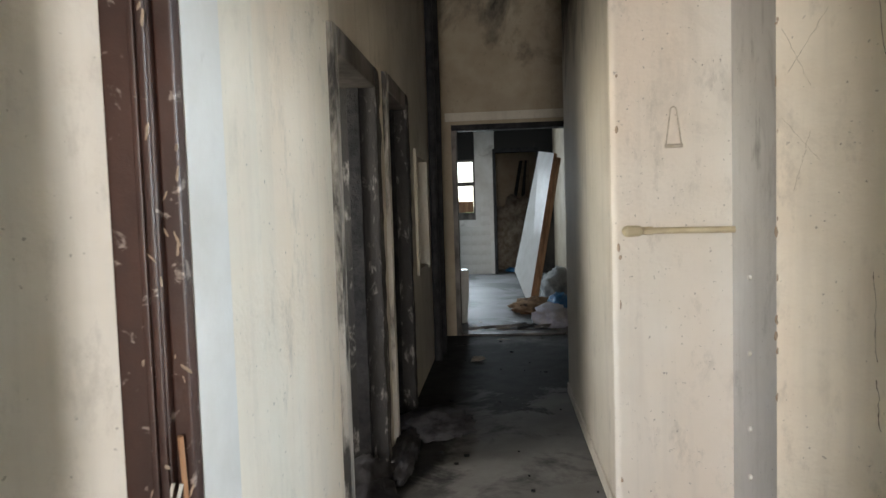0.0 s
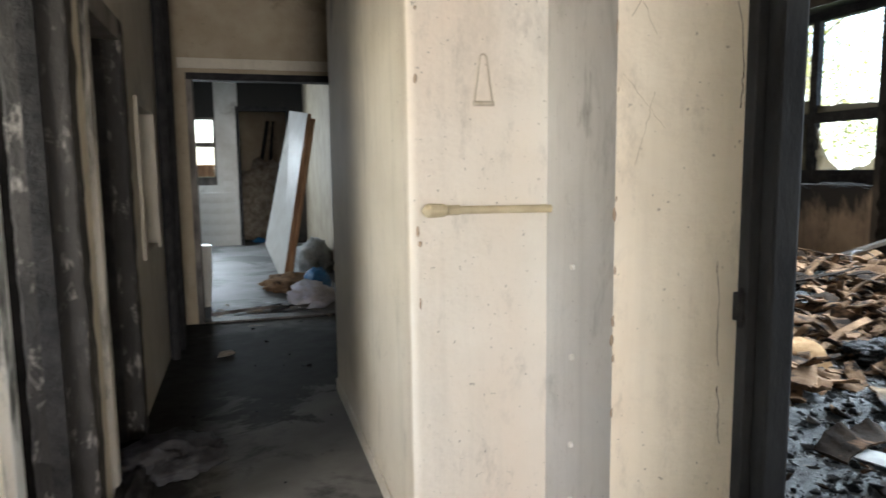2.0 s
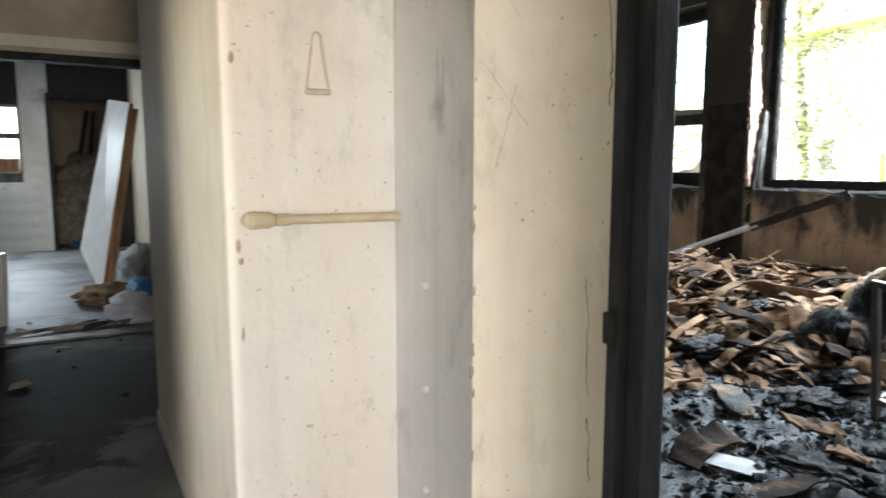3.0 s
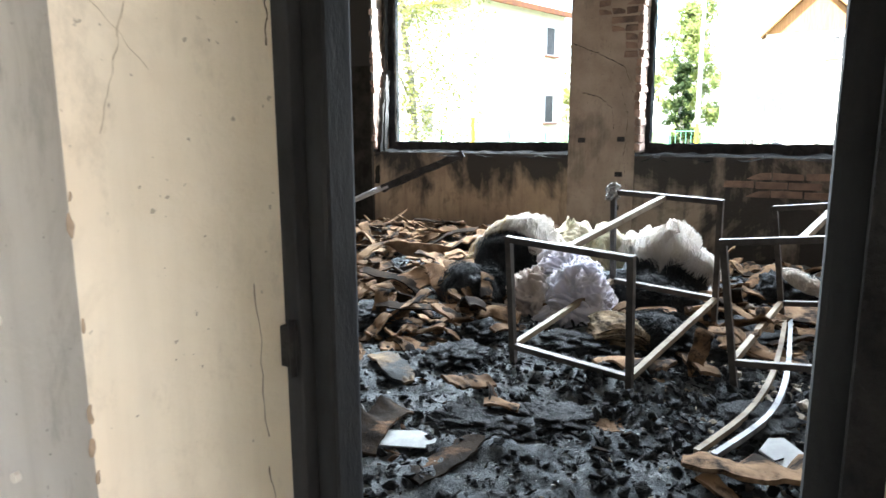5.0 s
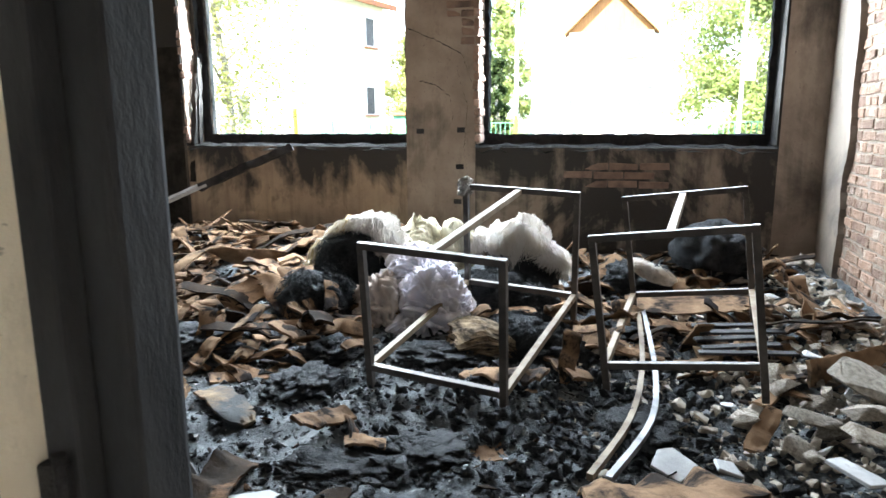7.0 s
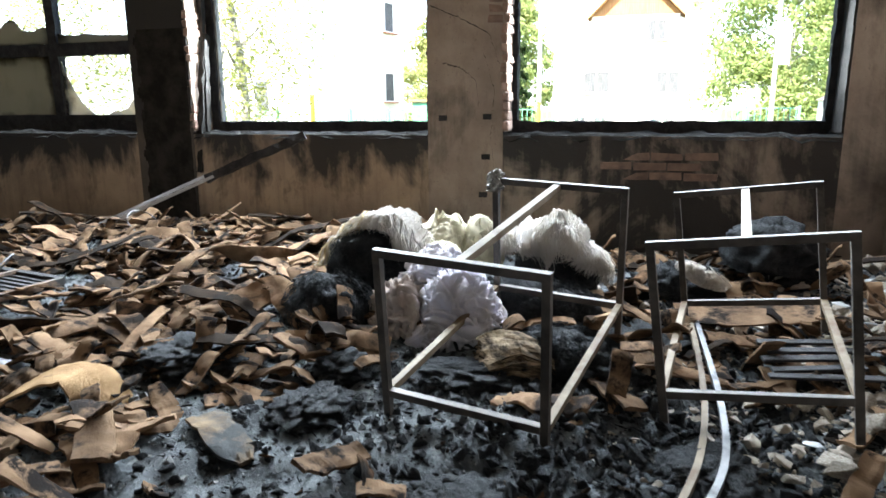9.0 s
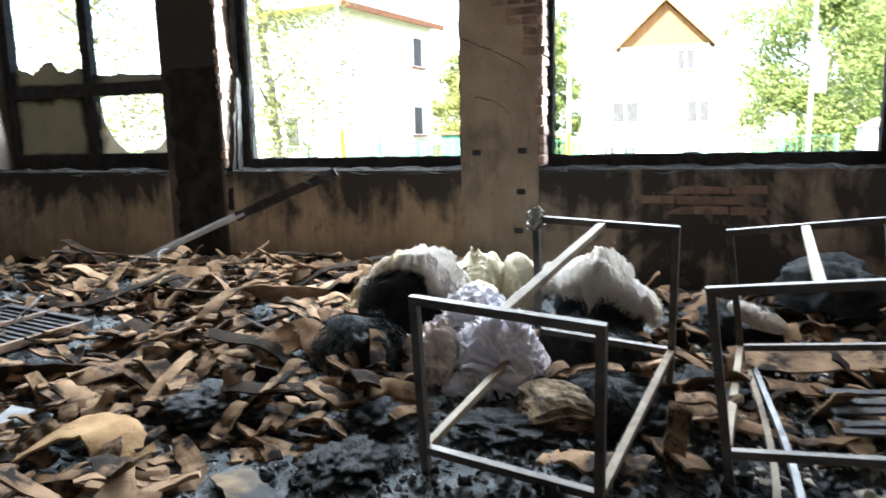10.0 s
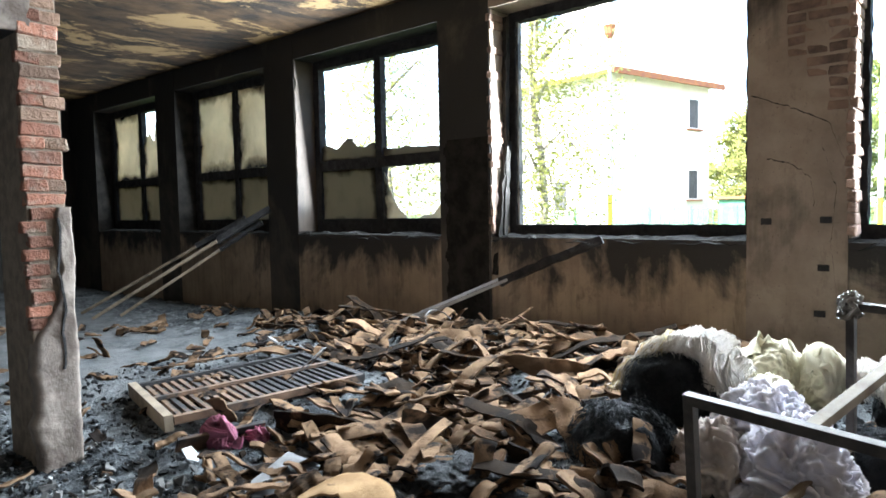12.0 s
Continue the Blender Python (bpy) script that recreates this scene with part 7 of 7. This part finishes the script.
def tree(label, at, tall, crown_z, rad, leaves, mat, seed, size=0.12, droop=0.0, stem=0.14):
    t = thing("tree", label, "tree", pose(*at))
    r = random.Random(seed)
    bm = bmesh.new()
    pts = [(0.12 * math.sin(i), 0.1 * math.cos(i * 1.3), tall * i / 8) for i in range(9)]
    tube(bm, pts, [stem * (1 - 0.85 * i / 8) for i in range(9)], 8)
    tips = []
    for k in range(16):
        z = crown_z + (tall - crown_z) * (k + 0.5) / 16
        a = k * 2.4 + r.random()
        out = rad * (0.55 + 0.5 * r.random()) * math.sin(math.pi * min(0.95, (z - crown_z) / (tall - crown_z) * 0.8 + 0.18))
        tip = Vector((math.cos(a) * out, math.sin(a) * out, z + 0.5 * out * 0.5 - droop * 0.4))
        mid = Vector((math.cos(a) * out * 0.5, math.sin(a) * out * 0.5, z + 0.2 * out))
        tube(bm, [(0, 0, z - 0.3), mid, tip], [0.05, 0.03, 0.01], 5)
        tips += [mid, tip, tip.lerp(mid, 0.5)]
    part("trunk", bm, M_BARK, t)
    vs, fs = [], []
    clumps = []
    for tip in tips:
        for _ in range(3):
            clumps.append(tip + Vector((r.gauss(0, 1), r.gauss(0, 1), r.gauss(0, 0.8))) * rad * 0.16)
    for _ in range(leaves):
        c = clumps[r.randrange(len(clumps))]
        p = c + Vector((r.gauss(0, 1), r.gauss(0, 1), r.gauss(0, 0.9))) * rad * 0.10
        if droop:
            p.z -= droop * r.random() ** 1.5
        u = Vector((r.gauss(0, 1), r.gauss(0, 1), r.gauss(0, 1))).normalized()
        w = u.orthogonal().normalized()
        s = size * r.uniform(0.6, 1.3)
        b = len(vs)
        vs += [tuple(p - u * s), tuple(p + w * s * 0.55 + u * s * 0.1), tuple(p + u * s), tuple(p - w * s * 0.55 + u * s * 0.1)]
        fs.append((b, b + 1, b + 2, b + 3))
    me = bpy.data.meshes.new("crown")
    me.from_pydata(vs, [], fs)
    me.materials.append(mat)
    new("crown", me).parent = t
    return t


tree("birch with drooping yellow-green leaves by the building", (14.6, 11.4, GZ), 8.5, 2.6, 1.7, 15000, M_BIRCHLEAF, 1, 0.05, 2.6, 0.11)
tree("birch with loose yellow-green foliage behind the window", (14.2, 15.6, GZ), 8.5, 2.4, 1.9, 14000, M_BIRCHLEAF, 2, 0.05, 2.2, 0.11)
tree("small birch further along the lawn", (14.5, 20.5, GZ), 8, 2.0, 2.0, 4200, M_BIRCHLEAF, 3, 0.08, 2.0, 0.11)
tree("broad sunlit leafy tree beside the gate", (31.0, -1.9, GZ), 7.4, 1.0, 3.1, 17000, M_LEAF, 4, 0.10, 0.4)
tree("leafy tree behind the wooden fence", (38.0, -6.0, GZ), 9.0, 1.5, 3.6, 13000, M_LEAF, 5, 0.13, 0.4)
tree("yellow-green shrub tree between the houses", (46, 16.6, GZ), 7.5, 0.8, 3.0, 6000, M_BIRCHLEAF, 6, 0.17, 0.3)
tree("dark leafy tree beside the gabled house", (52, 11.8, GZ), 10.5, 1.2, 2.6, 6500, M_LEAF, 7, 0.18, 0.2)
tree("slim dark conifer near the gabled house", (40.5, 10.2, GZ), 5.6, 0.2, 0.8, 3500, M_DARKLEAF, 8, 0.12, 0.2)
tree("bright shrub tree near the corner house", (36.5, 13.0, GZ), 5.0, 0.5, 1.9, 5000, M_BIRCHLEAF, 9, 0.13, 0.2)


def pole(label, x, y, tall, yellow, lamp=False):
    p = thing("street_pole", label, "pole", pose(x, y, GZ))
    bm = bmesh.new()
    tube(bm, [(0, 0, yellow), (0.01, 0, tall * 0.6), (0.02, 0, tall)], [0.075, 0.06, 0.045], 10)
    part("shaft", bm, M_POST, p)
    if yellow:
        bm = bmesh.new()
        tube(bm, [(0, 0, 0), (0, 0, yellow)], 0.06, 10)
        part("painted_base", bm, M_YELLOW, p, "yellow painted base")
    if lamp:
        bm = bmesh.new()
        tube(bm, [(0.02, 0, tall), (0.02, 0, tall + 0.12), (0.02, 0, tall + 0.34)], [0.06, 0.13, 0.17], 8)
        part("lamp_bowl", bm, M_ROOFTILE, p, "rusty brown lamp bowl")
        bm = bmesh.new()
        ring = [(0.02 + 0.42 * math.cos(i * math.tau / 20), 0.42 * math.sin(i * math.tau / 20), tall + 0.62) for i in range(21)]
        tube(bm, ring, 0.02, 5)
        part("lamp_ring", bm, M_POST, p)
    return p


pl = pole("tall pale street pole beside the tree", 24.2, -0.2, 6.6, 0)
part("service_box", boxes((-0.16, 0.04, -0.33, -0.05, 3.2, 4.1), bev=0.02), M_WFRAME, pl, "white service box")
pole("street pole with a yellow painted foot", 22.6, 6.4, 7.2, 2.2)
pole("street lamp post with yellow base and ring lamp", 18.6, 11.8, 6.4, 2.4, True)

fe = thing("mesh_fence", "green welded mesh fence along the street", "fence")
for k in range(16):
    y = -1.2 + k * 1.5
    bm = bmesh.new()
    bar(bm, (25.5, y, GZ), (25.5, y, 1.3), 0.07)
    part("post", bm, M_GREENFENCE, fe)
for k in range(15):
    y = -1.2 + k * 1.5
    bm = bmesh.new()
    for j in range(9):
        bar(bm, (25.5, y + 0.08 + j * 0.168, GZ + 0.1), (25.5, y + 0.08 + j * 0.168, 1.25), 0.02, bev=0)
    for z in (GZ + 0.15, 0.2, 0.75, 1.22):
        bar(bm, (25.5, y + 0.04, z), (25.5, y + 1.46, z), 0.03, bev=0)
    tagged(part("panel", bm, M_GREENFENCE, fe), kind="stuff")
gp = thing("gate_pillar", "white gate pillar with a pitched cap", "pillar", pose(25.5, -2.2, GZ))
part("shaft", boxes((-0.4, 0.4, -0.42, 0.42, 0, 2.2), bev=0.02), M_FACADE, gp)
bm = bmesh.new()
v = [bm.verts.new(c) for c in ((-0.5, -0.5, 2.2), (0.5, -0.5, 2.2), (0.5, 0.5, 2.2), (-0.5, 0.5, 2.2), (0, 0, 2.5))]
for f in ((0, 1, 2, 3), (0, 1, 4), (1, 2, 4), (2, 3, 4), (3, 0, 4)):
    bm.faces.new([v[i] for i in f])
part("cap", bm, M_CONCRETE, gp)
wf = thing("board_fence", "brown wooden board fence beyond the pillar", "fence")
for k in range(26):
    y = -2.75 - k * 0.24
    part("board", boxes((25.45, 25.48, y - 0.085, y + 0.085, GZ + 0.1, 1.35 + 0.04 * (k % 2)), bev=0.005), M_FENCEWOOD, wf)
part("fence_rail", boxes((25.48, 25.53, -9, -2.65, GZ + 0.5, GZ + 0.6)), M_FENCEWOOD, wf)
gb = thing("green_shed", "green painted shed wall by the corner house", "shed", pose(29.5, 12.6, GZ, 0, 0, -12))
part("shed_wall", boxes((2.3, 3.9, 0, 1.5, 0, 2.3), bev=0.02), M_GREENFENCE, gb)
part("shed_roof", boxes((2.15, 4.05, -0.2, 1.7, 2.3, 2.42), bev=0.02), M_ROOFTILE, gb)

# far hills, their haze put into the pale colour of the woods
bm = bmesh.new()
rows = []
for i in range(60):
    a = radians(-70 + i * 2.6)
    top = 30 + 26 * noise.noise(Vector((i * 0.11, 3.0, 0))) + 6 * noise.noise(Vector((i * 0.5, 1.0, 0)))
    rows.append([bm.verts.new((400 * math.cos(a) * s, 400 * math.sin(a) * s, z)) for s, z in ((0.8, GZ), (0.92, top * 0.6), (1.0, top), (1.2, GZ))])
for p, q in zip(rows, rows[1:]):
    for j in range(3):
        bm.faces.new((p[j], p[j + 1], q[j + 1], q[j]))
setting("backdrop", bm, plain("hazy_hill_woods", (0.20, 0.23, 0.20), (0.26, 0.28, 0.26), 0.05, 0.95, relief=0.2, fine=0.4), "hazy wooded hills far away")


# ---------------------------------------------------------------- bricks, laid last
wall_s = bpy.data.objects["wall_south"]
wall_w = bpy.data.objects["wall_windows"]


def brick_mesh(w, d, h, seed):
    bm = bmesh.new()
    box(bm, -w / 2, w / 2, -d / 2, d / 2, -h / 2, h / 2, 0)
    bmesh.ops.bevel(bm, geom=list(bm.edges), offset=0.006, segments=1, affect="EDGES")
    wobble(bm, 0.014, 14, seed * 2.3)
    return bm


rb = random.Random(3)
STRETCHERS = [mesh_of(brick_mesh(0.238, 0.05, 0.062, k), "brick", M_BRICKPALE) for k in range(5)]
PALE_H = [mesh_of(brick_mesh(0.112, 0.05, 0.062, 30 + k), "brick", M_BRICKPALE) for k in range(5)]
HEADERS = [mesh_of(brick_mesh(0.112, 0.05, 0.062, 20 + k), "brick", M_BRICK) for k in range(5)]
SMOKED = [mesh_of(brick_mesh(0.238, 0.05, 0.062, 40 + k), "brick", M_BRICKSOOT) for k in range(4)]
SMOKED_H = [mesh_of(brick_mesh(0.112, 0.05, 0.062, 60 + k), "brick", M_BRICKSOOT) for k in range(4)]


def lay(mesh, parent, m):
    ob = new("brick", mesh)
    ob.parent = parent
    ob.matrix_world = m
    return ob


# south wall: bare bricks where its plaster fell off
count = 0
for c in range(38):
    z = 0.17 + c * 0.075
    head = c % 2
    x = 5.35 + (0.06 if head else 0)
    while x < 7.02 + 0.12 * noise.noise(Vector((z * 2, 0, 5))):
        w = 0.122 if head and c % 4 == 1 else 0.25
        if count < 300:
            lay(rb.choice(PALE_H if w < 0.2 else STRETCHERS), wall_s, pose(x + w / 2, Y_S - 0.018 + rb.uniform(-0.004, 0.006), z, rb.gauss(0, 1), rb.gauss(0, 1), rb.gauss(0, 1.2)))
            count += 1
        x += w
bm = bmesh.new()
n = 60
front, back = [], []
for i in range(n + 1):
    z = H * i / n
    x0 = 7.02 + 0.12 * noise.noise(Vector((z * 2, 0, 5))) + 0.03 * noise.noise(Vector((z * 9, 0, 1)))
    front.append((bm.verts.new((x0, Y_S + 0.045, z)), bm.verts.new((XW - 0.003, Y_S + 0.045, z))))
    back.append((bm.verts.new((x0 - 0.012, Y_S + 0.001, z)), None))
for i in range(n):
    bm.faces.new((front[i][0], front[i][1], front[i + 1][1], front[i + 1][0]))
    bm.faces.new((back[i][0], front[i][0], front[i + 1][0], back[i + 1][0]))
part("plaster_strip", bm, M_WHITEWASH := wall_plaster("old_whitewash", (0.22, 0.18, 0.145), (0.15, 0.115, 0.09), (0.03, 0.027, 0.024), 0.54, 0.74, 0.05, 0.5, 2.5), wall_s, "whitewashed plaster left beside the corner")

# window pier: bricks bared on its upper face and along its edge
for c in range(24):
    z = 1.55 + c * 0.075
    if z < 1.98:
        continue
    reach = 0.02 + 0.34 * smooth(1.9, 2.6, z) + 0.16 * noise.noise(Vector((z * 2.3, 1, 0)))
    y = 4.47 + (0.0 if c % 2 else 0.0)
    first = True
    while y < 4.46 + reach:
        w = 0.122 if (first and c % 2) or y + 0.2 > 4.46 + reach else 0.25
        lay(rb.choice(SMOKED_H if w < 0.2 else SMOKED), wall_w, pose(XW + 0.0215 + rb.uniform(-0.002, 0.002), y + w / 2, z, 0, 0, 90 + rb.gauss(0, 0.8)))
        y += w
        first = False
# red patch under the first window
for c in range(3):
    for k in range(3):
        lay(rb.choice(SMOKED), wall_w, pose(XW + 0.0235, 2.95 + k * 0.25 + (0.12 if c % 2 else 0), 0.80 + c * 0.075, 0, 0, 90))
# cracks in the pier's plaster


def pier_crack(points, wide, seed):
    bm = bmesh.new()
    prev = None
    n = 14 * (len(points) - 1)
    for i in range(n + 1):
        y, z = along(points, i / n)
        y += 0.012 * noise.noise(Vector((i * 0.45, seed, 0)))
        z += 0.012 * noise.noise(Vector((i * 0.45, seed, 7)))
        w = wide * (0.35 + abs(noise.noise(Vector((i * 0.7, seed, 3)))) * 1.6)
        pair = (bm.verts.new((XW - 0.0015, y, z - w)), bm.verts.new((XW - 0.0015, y + w * 0.5, z + w)))
        if prev:
            bm.faces.new((prev[0], prev[1], pair[1], pair[0]))
        prev = pair
    part("crack", bm, M_CRACKSOOT, wall_w)


M_CRACKSOOT = plain("sooty_crack", (0.012, 0.011, 0.010), (0.03, 0.025, 0.02), 20, 0.9, relief=0.1)
pier_crack([(4.96, 1.677), (4.805, 1.633), (4.683, 1.535), (4.657, 1.339)], 0.006, 1.0)
pier_crack([(5.064, 2.12), (4.809, 2.013), (4.578, 1.892), (4.49, 1.647)], 0.007, 2.0)
pier_crack([(4.62, 1.75), (4.53, 1.45), (4.56, 1.1), (4.52, 0.75)], 0.005, 3.0)
# dowel holes on the pier: flat dark plates, the holes' shade put into colour
for y, z in ((4.59, 1.25), (4.96, 1.24), (4.6, 0.93), (4.62, 0.62)):
    part("dowel_hole", boxes((XW - 0.004, XW + 0.002, y - 0.035, y + 0.035, z - 0.022, z + 0.022)), M_CHAR, wall_w)

# broken end of the partition pier
WIDE = [mesh_of(brick_mesh(0.188, 0.05, 0.064, 80 + k), "brick", M_BRICKPALE if k % 3 == 2 else M_BRICK) for k in range(6)]
for c in range(37):
    z = 0.80 + c * 0.0735
    if z < 1.38:
        lay(rb.choice(HEADERS), pr, pose(3.775 + rb.uniform(-0.012, 0.02), 7.518 + rb.uniform(-0.004, 0.006), z, rb.gauss(0, 1.5), rb.gauss(0, 2), rb.gauss(0, 3)))
    elif c % 3 == 1:
        lay(rb.choice(HEADERS), pr, pose(3.785 + rb.uniform(-0.01, 0.004), 7.517 + rb.uniform(-0.006, 0.006), z, rb.gauss(0, 1.2), rb.gauss(0, 1.2), rb.gauss(0, 2)))
        lay(rb.choice(PALE_H), pr, pose(3.885 + rb.uniform(-0.01, 0.008), 7.52 + rb.uniform(-0.004, 0.008), z, rb.gauss(0, 1.2), rb.gauss(0, 1.2), rb.gauss(0, 4)))
    else:
        lay(rb.choice(WIDE), pr, pose(3.832 + rb.uniform(-0.014, 0.012), 7.518 + rb.uniform(-0.008, 0.006), z, rb.gauss(0, 1), rb.gauss(0, 1), rb.gauss(0, 2)))

# soot shadow with sharp edges on the second window pier
bm = bmesh.new()
for k in range(52):
    z0, z1 = 0.27 + k * 0.034, 0.27 + (k + 1) * 0.034
    y0 = 7.385 + 0.010 * noise.noise(Vector((k * 0.5, 2, 0)))
    y1 = 7.90 + 0.05 * noise.noise(Vector((k * 0.3, 9, 0)))
    box(bm, XW - 0.0035, XW + 0.001, y0, y1, z0, z1)
part("soot_mark", bm, M_SOOTSHADE, wall_w, "black soot mark with a sharp upper edge")

# bricks bared along the edges of the first window pier and beside the second window
M_EDGEBRICK = plain("pinkish_bared_brick", (0.30, 0.20, 0.155), (0.22, 0.145, 0.11), 10, 0.95, relief=0.9, dist=0.015, fine=35, stain=(0.12, 0.09, 0.075), stain_scale=6, stain_lo=0.58, stain_hi=0.72, own=True, vary=0.25)
EDGE = [mesh_of(brick_mesh(0.235, 0.05, 0.064, 110 + k), "brick", M_EDGEBRICK) for k in range(5)]
for c in range(27):
    z = 1.18 + c * 0.0745
    lay(rb.choice(EDGE), wall_w, pose(XW + 0.113 + rb.uniform(-0.012, 0.008), 4.447 + rb.uniform(-0.006, 0.010), z, rb.gauss(0, 1), rb.gauss(0, 1), rb.gauss(0, 1.5)))
    if noise.noise(Vector((c * 0.37, 5, 0))) > -0.05:
        lay(rb.choice(EDGE), wall_w, pose(XW + 0.118 + rb.uniform(-0.01, 0.008), 7.352 + rb.uniform(-0.004, 0.012), z, rb.gauss(0, 1), rb.gauss(0, 1), rb.gauss(0, 1.5)))
